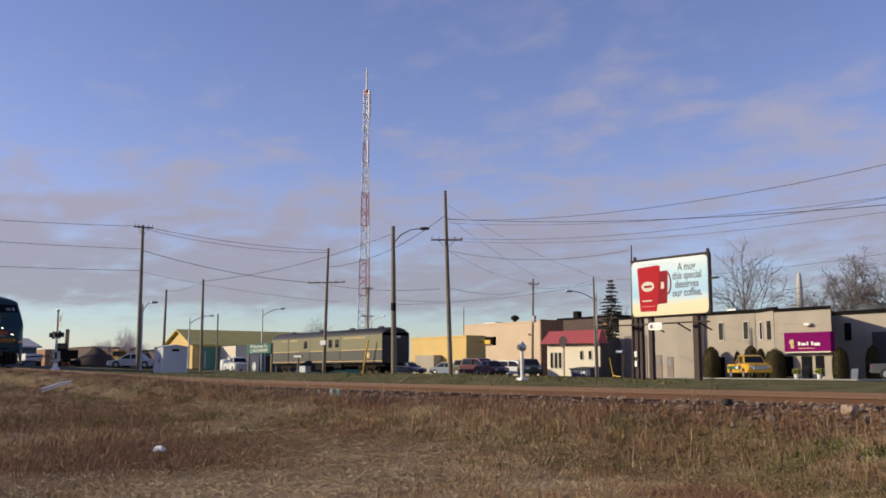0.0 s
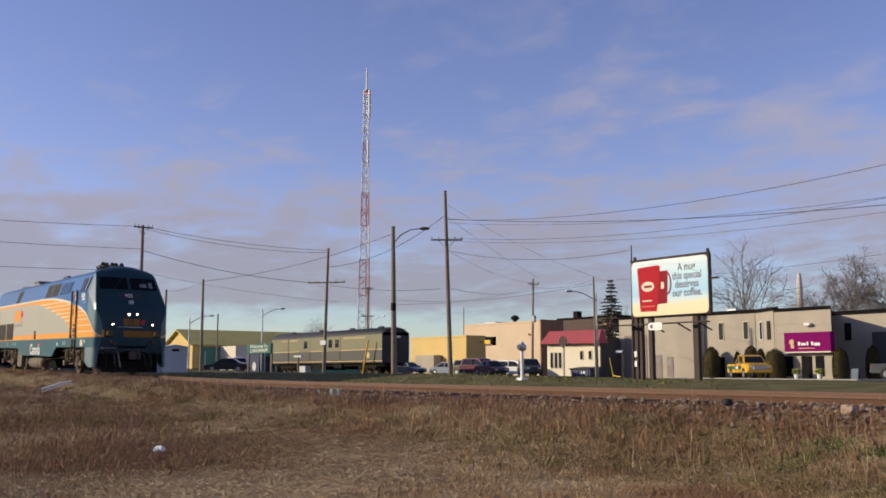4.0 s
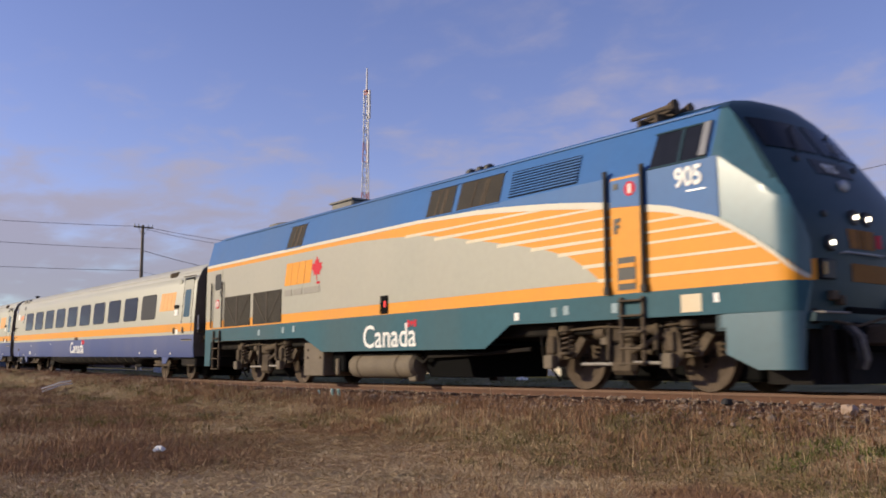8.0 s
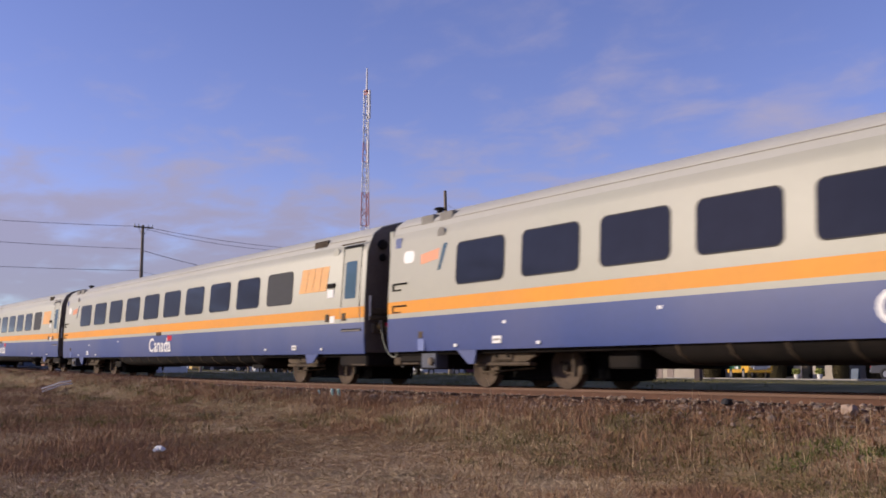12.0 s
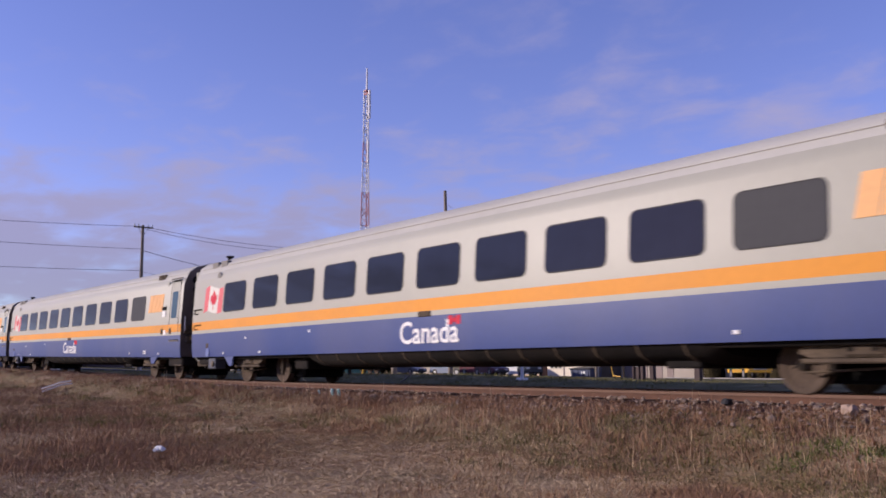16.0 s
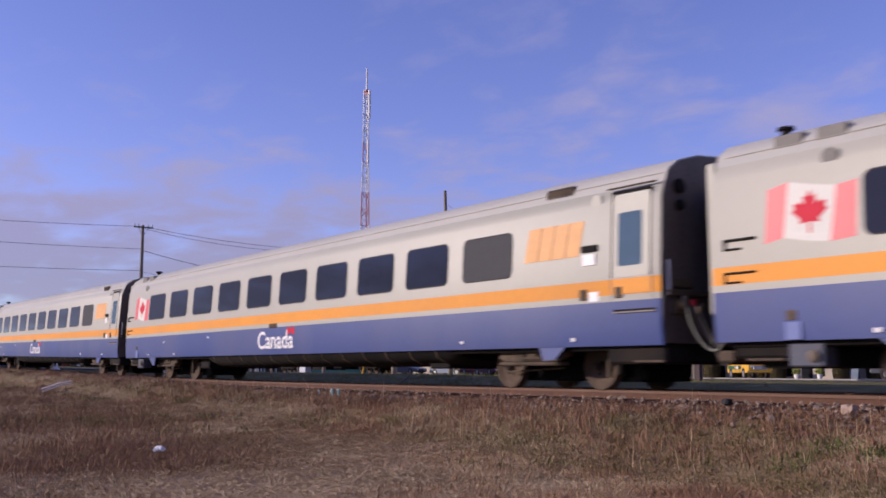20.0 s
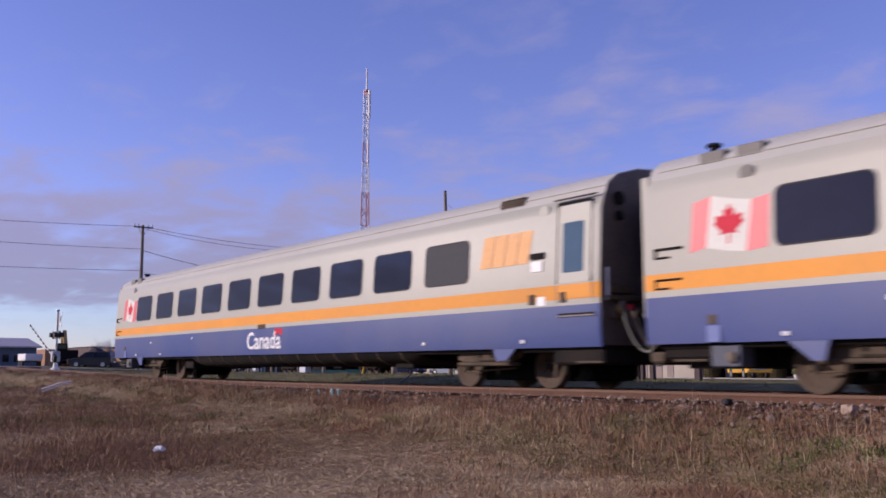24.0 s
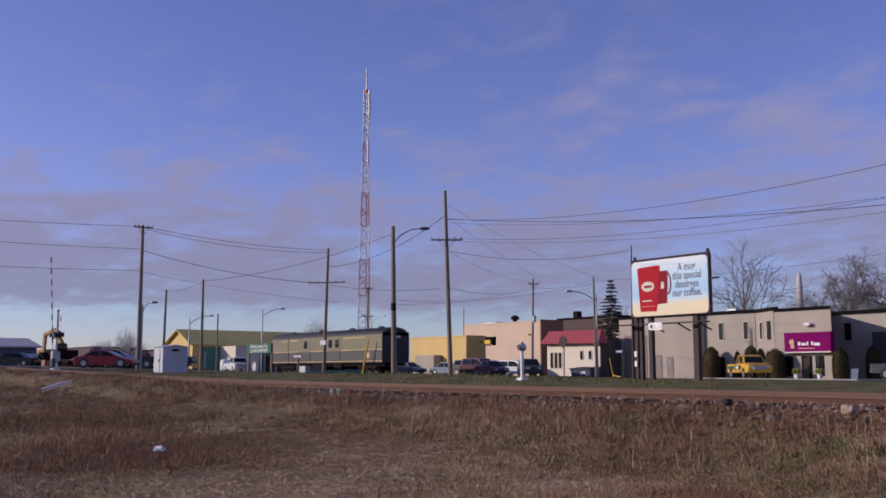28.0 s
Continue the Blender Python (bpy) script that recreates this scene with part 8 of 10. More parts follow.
# --- the parked baggage car on a siding
def baggage_car():
    b = thing("baggage_car", "old olive and slate baggage car with black roof on a siding", "railway car", pose(0, 50.55, 0.08))
    x0, x1, w = -99.8, -76.4, 1.55
    part("body", Geo().box(x0, -w + 0.03, 1.0, x1, w - 0.03, 3.95, 0.04), "black", b, "black car end")
    for s in (-1, 1):
        y = s * w
        part("green_panel", Geo().box(x0, y - 0.02, 2.32, x1 - 0.02, y + 0.02, 3.78, 0.01), "car_green", b, "olive upper panel")
        part("slate_panel", Geo().box(x0, y - 0.02, 1.26, x1 - 0.02, y + 0.02, 2.26, 0.01), "car_slate", b, "slate lower panel")
        for z in (2.26, 1.16):
            part("gold_line", Geo().box(x0, y - 0.03, z, x1 - 0.02, y + 0.03, z + 0.08), "line_gold", b, "gold line")
        for xa, xb in ((-93.0, -90.6), (-86.9, -84.2)):
            d = part("baggage_door", Geo().box(xa, y - 0.05, 1.28, xb, y + 0.05, 3.70, 0.02), "car_green", b, "sliding baggage door")
            part("door_lower", Geo().box(xa, y - 0.06, 1.28, xb, y + 0.06, 2.24, 0.01), "car_slate", d)
            n = 1 if xa < -90 else 2
            for i in range(n):
                cx = xa + (xb - xa) * (i + 0.5) / n + (0.2 if n == 1 else 0)
                part("pane", Geo().box(cx - 0.38, y - 0.07, 2.62, cx + 0.38, y + 0.07, 3.42, 0.02), "glass_dark", d)
        for xa, xb in ((-97.2, -93.6), (-83.6, -79.6)):
            x = xa
            while x < xb:
                part("letter_bar", Geo().box(x, y - 0.026, 3.42, x + 0.26, y + 0.026, 3.58), "line_gold", b, "bar of gold lettering")
                x += 0.48
        part("crest", Geo().lathe([(0.3, -0.03), (0.3, 0.03)], (-78.9, y, 1.75), "y", 16), "line_gold", b, "small gold crest")
    arc = [(w + 0.03, 3.74), (w - 0.08, 4.02), (1.05, 4.30), (0.5, 4.42), (0, 4.46)]
    prof = arc + [(-y, z) for y, z in arc[::-1][1:]]
    roof = part("roof", Geo().sweep(prof, [x0, x0 + 0.25, x1 - 0.25, x1], f=lambda x, y, z: (x, y * (0.93 if x in (x0, x1) else 1), z - (0.1 if x in (x0, x1) else 0))), "railcar_roof", b, "black arched roof")
    for x in (-97.5, -91.0, -84.5, -79.0):
        part("roof_vent", Geo().box(x - 0.3, -0.2, 4.42, x + 0.3, 0.2, 4.60, 0.04), "railcar_roof", roof, "roof vent")
    part("end_door", Geo().box(x1 - 0.01, -0.45, 1.15, x1 + 0.03, 0.45, 3.2, 0.01), "railcar_roof", b, "black end door")
    part("end_plate", Geo().box(x1 + 0.0, -0.5, 3.42, x1 + 0.04, 0.5, 3.62), "white", b, "white number bar")
    part("underframe", Geo().box(x0 + 0.2, -1.1, 0.72, x1 - 0.2, 1.1, 1.02, 0.02), "under", b, "dark underframe")
    part("equipment_box", Geo().box(-90.5, -1.3, 0.35, -88.0, 1.3, 0.95, 0.03), "under", b, "underfloor box")
    part("equipment_box", Geo().box(-86.0, -1.3, 0.4, -84.4, 1.3, 0.95, 0.03), "under", b, "underfloor box")
    for xm in (-96.6, -79.8):
        for s in (-1, 1):
            f = Geo().box(xm - 1.7, s * 1.05 - 0.08, 0.48, xm + 1.7, s * 1.05 + 0.08, 0.72, 0.04)
            for x in (-1.25, 0, 1.25):
                f.box(xm + x - 0.2, s * 1.05 - 0.1, 0.3, xm + x + 0.2, s * 1.05 + 0.1, 0.62, 0.03)
            part("bogie_side_frame", f, "under", b, "dark bogie side frame")
        for x in (-1.25, 0, 1.25):
            wheelset(b, xm + x, 0.45)
    part("coupler", Geo().box(x1, -0.15, 0.7, x1 + 0.7, 0.15, 0.95, 0.03), "under", b, "coupler")
    for y in (49.75, 51.25):
        solid("siding_rail", Geo().box(-102, y, -0.2, -70, y + 0.12, 0.08, 0.01), "rail", "short rusty siding rail", kind="structure")


def small_signs():
    # relay cabinet by the crossing
    z = gz(-60, 22.6)
    b = thing("relay_cabinet", "pale grey steel relay cabinet with a shallow roof", "cabinet", pose(0, 0, z))
    part("body", Geo().box(-63.3, 22.4, -0.15, -61.6, 24.1, 1.74, 0.02), "box_grey", b, "pale steel walls")
    part("roof", Geo().add([(-63.4, 22.3, 1.74), (-61.5, 22.3, 1.74), (-61.5, 24.2, 1.74), (-63.4, 24.2, 1.74), (-63.4, 23.25, 1.9), (-61.5, 23.25, 1.9)], [(0, 1, 5, 4), (3, 4, 5, 2), (0, 4, 3), (1, 2, 5), (0, 3, 2, 1)]), "box_grey", b, "shallow ridged roof", smooth=0)
    dr = part("door", Geo().box(-62.9, 22.36, 0.0, -62.1, 22.42, 1.6, 0.02), "box_grey", b, "steel door")
    part("handle", Geo().box(-62.22, 22.32, 0.75, -62.15, 22.37, 0.95, 0.01), "under", dr)
    part("vent", Geo().box(-61.62, 23.0, 1.45, -61.57, 23.5, 1.6, 0.01), "under", b)
    part("base", Geo().box(-63.4, 22.3, -0.4, -61.5, 24.2, -0.1, 0.02), "concrete", b, "concrete base")
    # town sign
    s = thing("town_sign", "green town welcome sign with white letters on two posts", "sign", pose(0, 0, 0))
    for x in (-86.7, -81.7):
        part("post", Geo().box(x - 0.1, 40.05, gz(x, 40) - 0.3, x + 0.1, 40.2, 2.95, 0.01), "pole_wood", s, "timber post")
    part("board", Geo().box(-86.8, 39.95, 1.98, -81.6, 40.05, 2.92, 0.02), "sign_green", s, "green sign board")
    words("sign_word", "Welcome To", 0.50, "white", s, -84.2, 39.94, 2.52, 0.004, 1.45, "white lettering")
    words("sign_word", "CHATHAM", 0.52, "white", s, -84.2, 39.94, 2.07, 0.004, 1.5, "white lettering")
    st = thing("round_sign", "small round grey sign on a post", "sign")
    part("post", Geo().tube((-84.2, 39.6, -0.2), (-84.2, 39.6, 1.0), 0.05), "galv", st)
    part("disc", Geo().lathe([(0.42, -0.02), (0.42, 0.02)], (-84.2, 39.55, 0.75), "y", 18), "galv", st, "grey disc")
    # back of a stop sign, street name sign, signal mast
    st = thing("stop_sign", "dark red stop sign seen from behind", "sign")
    part("post", Geo().box(-63.28, 60.0, -0.9, -63.14, 60.08, 3.2, 0.01), "door_brown", st, "steel post")
    part("panel", Geo().lathe([(0.54, -0.02), (0.54, 0.02)], (-63.21, 59.95, 2.95), "y", 8), "rusty_post", st, "octagonal panel")
    st = thing("street_name_sign", "blue street name sign on a grey post", "sign")
    part("post", Geo().tube((-56.42, 60.5, -0.9), (-56.42, 60.5, 2.1), 0.06), "bogie", st, "steel post")
    part("panel", Geo().box(-57.2, 60.38, 1.84, -56.36, 60.43, 2.09, 0.01), "coach_blue", st, "blue name panel")
    part("panel_bar", Geo().box(-57.05, 60.37, 1.93, -56.5, 60.38, 1.99), "galv", st)
    z = gz(-25.16, 21.9)
    st = thing("signal_post", "white post with a round silver lamp head", "signal", pose(-25.16, 21.9, z - 0.02) @ Matrix.Scale(0.72, 4))
    part("post", Geo().tube((0, 0, 0), (0, 0, 1.45), 0.09, 0.075, 12), "white", st, "white post")
    part("base", Geo().box(-0.22, -0.22, -0.05, 0.22, 0.22, 0.14, 0.04).box(-0.5, -0.12, -0.02, -0.2, 0.12, 0.05, 0.02), "white", st, "white base")
    part("lamp_head", Geo().lathe([(0.12, -0.2), (0.19, -0.12), (0.19, 0.12), (0.1, 0.2)], (0, 0, 1.6), "y", 16), "silver", st, "round silver head")
    part("lamp_hood", Geo().lathe([(0.12, -0.02), (0.12, 0.02)], (0.02, -0.22, 1.6), "y", 14), "black", st, "dark lens")
    part("cap", Geo().lathe([(0.1, 0), (0.06, 0.12)], (0, 0, 1.76), n=10), "silver", st)
    g = thing("leaning_bar", "yellow steel bar leaning over the siding", "bar")
    part("bar", Geo().tube((-78.84, 48.3, gz(-78.84, 48.3) - 0.1), (-77.77, 48.3, 3.26), 0.08, 0.08, 8), "yellow_paint", g, "yellow bar")
    g = thing("yellow_barrier", "yellow steel guard beside the shop", "guard")
    part("rail", Geo().tube((-62.8, 66, -0.6), (-63.28, 66, 1.53), 0.035).tube((-62.9, 66, -0.11), (-61.97, 66, -0.21), 0.05).tube((-61.97, 66, -0.21), (-61.97, 66, -0.7), 0.05), "yellow_paint", g, "yellow rails")
    d = thing("dumpster", "blue steel waste container with black lid", "container", pose(-70.1, 67.5, gz(-69.5, 67.5) + 0.03))
    part("body", Geo().add([(0.1, 0, 0), (2.7, 0, 0), (2.7, 1.5, 0), (0.1, 1.5, 0), (0, -0.1, 0.86), (2.8, -0.1, 0.86), (2.8, 1.6, 1.0), (0, 1.6, 1.0)], [(0, 3, 2, 1), (4, 5, 6, 7), (0, 1, 5, 4), (1, 2, 6, 5), (2, 3, 7, 6), (3, 0, 4, 7)]), M["bin_blue"], d, "blue steel body", smooth=0)
    part("lid", Geo().box(-0.05, -0.15, 0.87, 2.85, 1.65, 0.94, 0.02).moved(pose(0, 0, 0, 6, 0, 0)), "black", d, "black lid")
    for i in range(4):
        part("rib", Geo().box(0.3 + i * 0.72, -0.14, 0.1, 0.38 + i * 0.72, -0.02, 0.82), M["bin_blue"], d)
    part("label_plate", Geo().box(1.6, -0.11, 0.42, 2.1, -0.06, 0.66), "galv", d)
    c = thing("ground_cabinet", "small pale utility cabinet on the lawn", "cabinet", pose(-89.6, 47.2, gz(-89.6, 47.2)))
    part("body", Geo().box(0, 0, -0.1, 1.3, 0.7, 0.75, 0.03), "box_grey", c)
    part("lid", Geo().box(-0.04, -0.04, 0.74, 1.34, 0.74, 0.82, 0.02), "box_grey", c)
    st = thing("notice_board", "small grey notice board on a post", "sign", pose(-87.6, 46.0, gz(-87.6, 46)))
    part("post", Geo().tube((0, 0, 0), (0, 0, 1.7), 0.09), "pole_wood", st)
    part("panel", Geo().box(-0.8, -0.1, 1.65, 0.8, 0.1, 1.85, 0.01), "galv", st, "pale panel")
    st = thing("pole_notice", "pale notice plate fixed to a pole", "sign")
    part("panel", Geo().box(-75.35, 41.72, 2.62, -74.3, 41.78, 3.02, 0.02), "box_grey", st)
    part("panel_bar", Geo().box(-75.25, 41.70, 2.74, -74.4, 41.72, 2.86), "galv", st)
    part("bracket", Geo().box(-74.9, 41.76, 2.6, -74.7, 41.9, 3.0), "galv", st)


sign_shop()
far_stores()
street_furniture()
lattice_tower()
billboard()
baggage_car()
small_signs()
# ---- road vehicles ----
def shell(outline, half, taper, top_in):
    """A body from a side outline of (x, z): full width at the waist, drawn in by top_in towards the highest point and rounded by taper at the sides."""
    g = Geo()
    zs = [p[1] for p in outline]
    lo, hi = min(zs), max(zs)
    cx = sum(p[0] for p in outline) / len(outline)
    rows = [(-1.0, 0.97), (-1.0 + taper, 1.0), (1.0 - taper, 1.0), (1.0, 0.97)]
    n = len(outline)
    for y, k in rows:
        for x, z in outline:
            f = (z - lo) / (hi - lo)
            g.v.append((cx + (x - cx) * k, y * (half - top_in * f), lo + (z - lo) * (1 - (1 - k) * f)))
    for r in range(3):
        g.f += [(r * n + i, r * n + (i + 1) % n, (r + 1) * n + (i + 1) % n, (r + 1) * n + i) for i in range(n)]
    g.f += [tuple(range(n))[::-1], tuple(range(3 * n, 4 * n))]
    return g


CAR_KINDS = {
    # length, half width, body outline, cabin outline, wheel radius, axles
    "sedan": (4.6, 0.88, [(0.1, 0.25), (4.45, 0.25), (4.6, 0.42), (4.55, 0.68), (3.5, 0.86), (0.9, 0.92), (0.08, 0.86), (0.0, 0.5)], [(0.75, 0.88), (3.55, 0.84), (2.75, 1.38), (2.2, 1.44), (1.5, 1.42)], 0.32, (0.85, 3.65)),
    "suv": (4.6, 0.92, [(0.05, 0.32), (4.45, 0.32), (4.6, 0.5), (4.55, 0.92), (3.5, 1.06), (0.1, 1.08), (0.0, 0.6)], [(0.1, 1.05), (3.6, 1.02), (2.8, 1.66), (2.2, 1.72), (0.35, 1.70)], 0.36, (0.85, 3.65)),
    "van": (4.9, 0.96, [(0.05, 0.28), (4.8, 0.28), (4.95, 0.5), (4.85, 0.85), (3.9, 1.05), (0.05, 1.08), (0.0, 0.6)], [(0.08, 1.05), (4.1, 1.0), (3.1, 1.68), (2.4, 1.76), (0.3, 1.74)], 0.33, (0.95, 3.9)),
    "coupe": (4.4, 0.88, [(0.1, 0.2), (4.3, 0.2), (4.45, 0.36), (4.38, 0.58), (3.3, 0.82), (0.8, 0.88), (0.05, 0.82), (0.0, 0.45)], [(0.6, 0.85), (3.35, 0.80), (2.4, 1.26), (1.9, 1.30), (1.2, 1.22)], 0.33, (0.8, 3.55)),
    "pickup": (5.6, 0.97, [(0.05, 0.45), (5.4, 0.45), (5.6, 0.62), (5.55, 1.05), (4.3, 1.18), (0.05, 1.12), (0.0, 0.6)], [(2.15, 1.12), (4.4, 1.14), (3.75, 1.78), (3.2, 1.86), (2.3, 1.84)], 0.38, (1.1, 4.45)),
}


def make_car(kind, paint, label, category="car", m=None, lit=False, group=""):
    """A road vehicle: x = 0 at its tail, its nose towards +x, wheels on z = 0."""
    L, half, body, cabin, r, axles = CAR_KINDS[kind]
    c = thing({"suv": "suv", "van": "minivan", "pickup": "pickup_truck"}.get(kind, "car"), label, category, m, group)
    b = part("body", shell(body, half, 0.10, 0.02), "paint_" + paint, c, "painted body")
    g = shell(cabin, half - 0.06, 0.10, 0.2)
    part("cabin", g, "paint_" + paint, c, "painted roof and pillars")
    lo, hi = min(z for _, z in cabin), max(z for _, z in cabin)
    cx = sum(p[0] for p in cabin) / len(cabin)
    for s in (-1, 1):
        inset = [(cx + (x - cx) * 0.86, lo + 0.06 + (z - lo) * 0.78) for x, z in cabin]
        f = Geo()
        n = len(inset)
        for off in (0.012, -0.01):
            f.v += [(x, s * ((half - 0.06) - 0.2 * (z - lo) / (hi - lo) + off), z) for x, z in inset]
        f.f = [tuple(range(n)), tuple(range(n, 2 * n))[::-1]] + [(i, (i + 1) % n, n + (i + 1) % n, n + i) for i in range(n)]
        part("side_glass", f, "glass_dark", c, "dark side windows", smooth=0)
        px = cx + 0.1
        part("pillar", Geo().box(px - 0.05, s * (half - 0.05) - 0.01, lo + 0.02, px + 0.05, s * (half - 0.2) + 0.03 * s, hi - 0.1), "paint_" + paint, c)
    for i0, i1, nm in ((1, 2, "windscreen"), (0, len(cabin) - 1, "rear_glass")):
        (xa, za), (xb, zb) = cabin[i0], cabin[i1]
        ux, uz = (xb - xa), (zb - za)
        d = 0.015 if nm == "windscreen" else -0.015
        pts = []
        for k in (0.12, 0.90):
            x, z = xa + ux * k, za + uz * k
            hw = (half - 0.06 - 0.2 * (z - lo) / (hi - lo)) * 0.86
            pts.append((x, z, hw))
        g = Geo()
        for off in (d, -d):
            g.v += [(pts[0][0] + off, -pts[0][2], pts[0][1] + 0.012), (pts[0][0] + off, pts[0][2], pts[0][1] + 0.012), (pts[1][0] + off, pts[1][2], pts[1][1] + 0.012), (pts[1][0] + off, -pts[1][2], pts[1][1] + 0.012)]
        g.f = [(0, 1, 2, 3), (7, 6, 5, 4), (0, 4, 5, 1), (1, 5, 6, 2), (2, 6, 7, 3), (3, 7, 4, 0)]
        part(nm, g, "glass_dark", c, "dark glass", smooth=0)
    zh = body[3][1] - 0.12
    for s in (-1, 1):
        part("headlight", Geo().box(L - 0.22, s * (half - 0.38) - 0.17, zh - 0.12, L - 0.01, s * (half - 0.38) + 0.2, zh + 0.05, 0.03), "car_head_on" if lit else "head_glass", c, "headlight")
        part("tail_light", Geo().box(-0.01, s * (half - 0.22) - 0.13, zh - 0.1, 0.14, s * (half - 0.22) + 0.13, zh + 0.08, 0.03), "tail_glass", c, "tail light")
        part("mirror", Geo().box(cabin[1][0] - 0.35, s * (half + 0.02), lo + 0.02, cabin[1][0] - 0.2, s * (half + 0.2), lo + 0.17, 0.03), "paint_" + paint, c, "door mirror")
        for x in axles:
            tyre = part("wheel", Geo().lathe([(r * 0.62, -0.11), (r * 0.96, -0.11), (r, -0.07), (r, 0.07), (r * 0.96, 0.11), (r * 0.62, 0.11)], (x, s * (half - 0.1), r), "y", 20), "tyre", c, "black tyre")
            part("rim", Geo().lathe([(r * 0.63, -0.112), (r * 0.58, -0.09), (r * 0.15, -0.115), (r * 0.15, 0.115), (r * 0.58, 0.09), (r * 0.63, 0.112)], (x, s * (half - 0.1), r), "y", 14), "rim", tyre, "alloy rim")
            part("wheel_arch", Geo().lathe([(r * 1.14, -0.04), (r * 1.14, 0.04)], (x, s * (half - 0.035), r + 0.02), "y", 20), "black", c, "dark wheel arch")
    part("bumper", Geo().box(L - 0.12, -half * 0.92, body[0][1] + 0.02, L + 0.04, half * 0.92, body[0][1] + 0.2, 0.05), "black", c, "front bumper")
    part("bumper", Geo().box(-0.06, -half * 0.92, body[0][1] + 0.05, 0.1, half * 0.92, body[0][1] + 0.22, 0.05), "black" if kind != "pickup" else "steel", c, "rear bumper")
    part("grille", Geo().box(L - 0.06, -0.42, zh - 0.2, L + 0.012, 0.42, zh, 0.02), "black", c, "dark grille")
    part("plate_bar", Geo().box(-0.075, -0.2, body[0][1] + 0.24, -0.055, 0.2, body[0][1] + 0.36), "white", c)
    if kind == "pickup":
        part("bed_inside", Geo().box(0.1, -half + 0.12, 1.06, 2.05, half - 0.12, 1.135), "black", c, "dark load bed")
        part("tailgate", Geo().box(-0.02, -half + 0.16, 0.70, 0.06, half - 0.16, 1.12, 0.02), "paint_" + paint, c, "ribbed tailgate")
        bonnet = Geo().sweep([(-half + 0.10, 1.10), (-half + 0.22, 1.20), (0.0, 1.235), (half - 0.22, 1.20), (half - 0.10, 1.10)], [4.25, 4.9, 5.35, 5.5], f=lambda x, y, z: (x, y, z - 0.10 * ease(4.6, 5.5, x)))
        part("bonnet", bonnet, "paint_" + paint, c, "rounded bonnet")
        part("chrome_grille", Geo().box(5.50, -0.55, 0.66, 5.62, 0.55, 0.98, 0.05), "rim", c, "bright grille surround")
        part("fog_lamp_bar", Geo().box(5.48, -half * 0.9, 0.46, 5.66, half * 0.9, 0.64, 0.06), "paint_" + paint, c, "painted front bumper")
    return c


def parked():
    def put(kind, paint, label, x, y, turn, cat="car", lift=0.07, group="parked cars"):
        return make_car(kind, paint, label, cat, pose(x, y, gz(x, y) + lift, 0, 0, turn), group=group)

    put("sedan", "greysilver", "silver saloon parked by the yellow store", -92.5, 61.0, 8)
    put("sedan", "bluegrey", "blue-grey saloon parked in the row", -88.2, 63.6, 12)
    put("suv", "olive", "dark olive car parked in the row", -86.6, 66.2, 20)
    put("suv", "olive", "dark olive off-roader parked in the row", -84.2, 63.6, 15)
    put("van", "maroon", "dark maroon minivan parked in the row", -80.5, 62.2, 0, "minivan")
    put("sedan", "maroon", "maroon saloon with a low bonnet in the row", -75.6, 60.4, -14)
    put("van", "white", "white van with a blue roof line in the row", -80.4, 66.5, 12, "minivan")
    put("suv", "darkgreen", "dark green off-roader parked by the cream shop", -72.7, 63.8, -32)
    p = put("pickup", "yellow", "yellow sign-painted pickup truck before the shop", -49.4, 66.7, -37, "pickup truck", 0.09)
    part("side_band", Geo().box(0.3, -0.985, 0.72, 3.9, -0.96, 0.98, 0.01), "sign_green", p, "green side band")
    part("side_bar", Geo().box(2.3, -0.99, 0.75, 3.2, -0.985, 0.95), "white", p)
    put("pickup", "slate", "grey pickup truck parked in the shade by the garage", -38.3, 67.6, 20, "pickup truck")
    put("pickup", "white", "white pickup truck near the hall", -107.5, 47.5, -10, "pickup truck", 0.06)
    # white tank on legs beside the hall
    t = thing("white_tank", "white upright tank beside the hall", "tank", pose(-110.0, 47.8, gz(-110, 47.8)))
    part("body", Geo().lathe([(0.52, 0.1), (0.58, 0.2), (0.58, 1.5), (0.5, 1.65), (0.15, 1.75)], (0, 0, 0), n=18), "white", t, "white shell")


parked()


# ---- vehicles that move ----
MOVERS = []


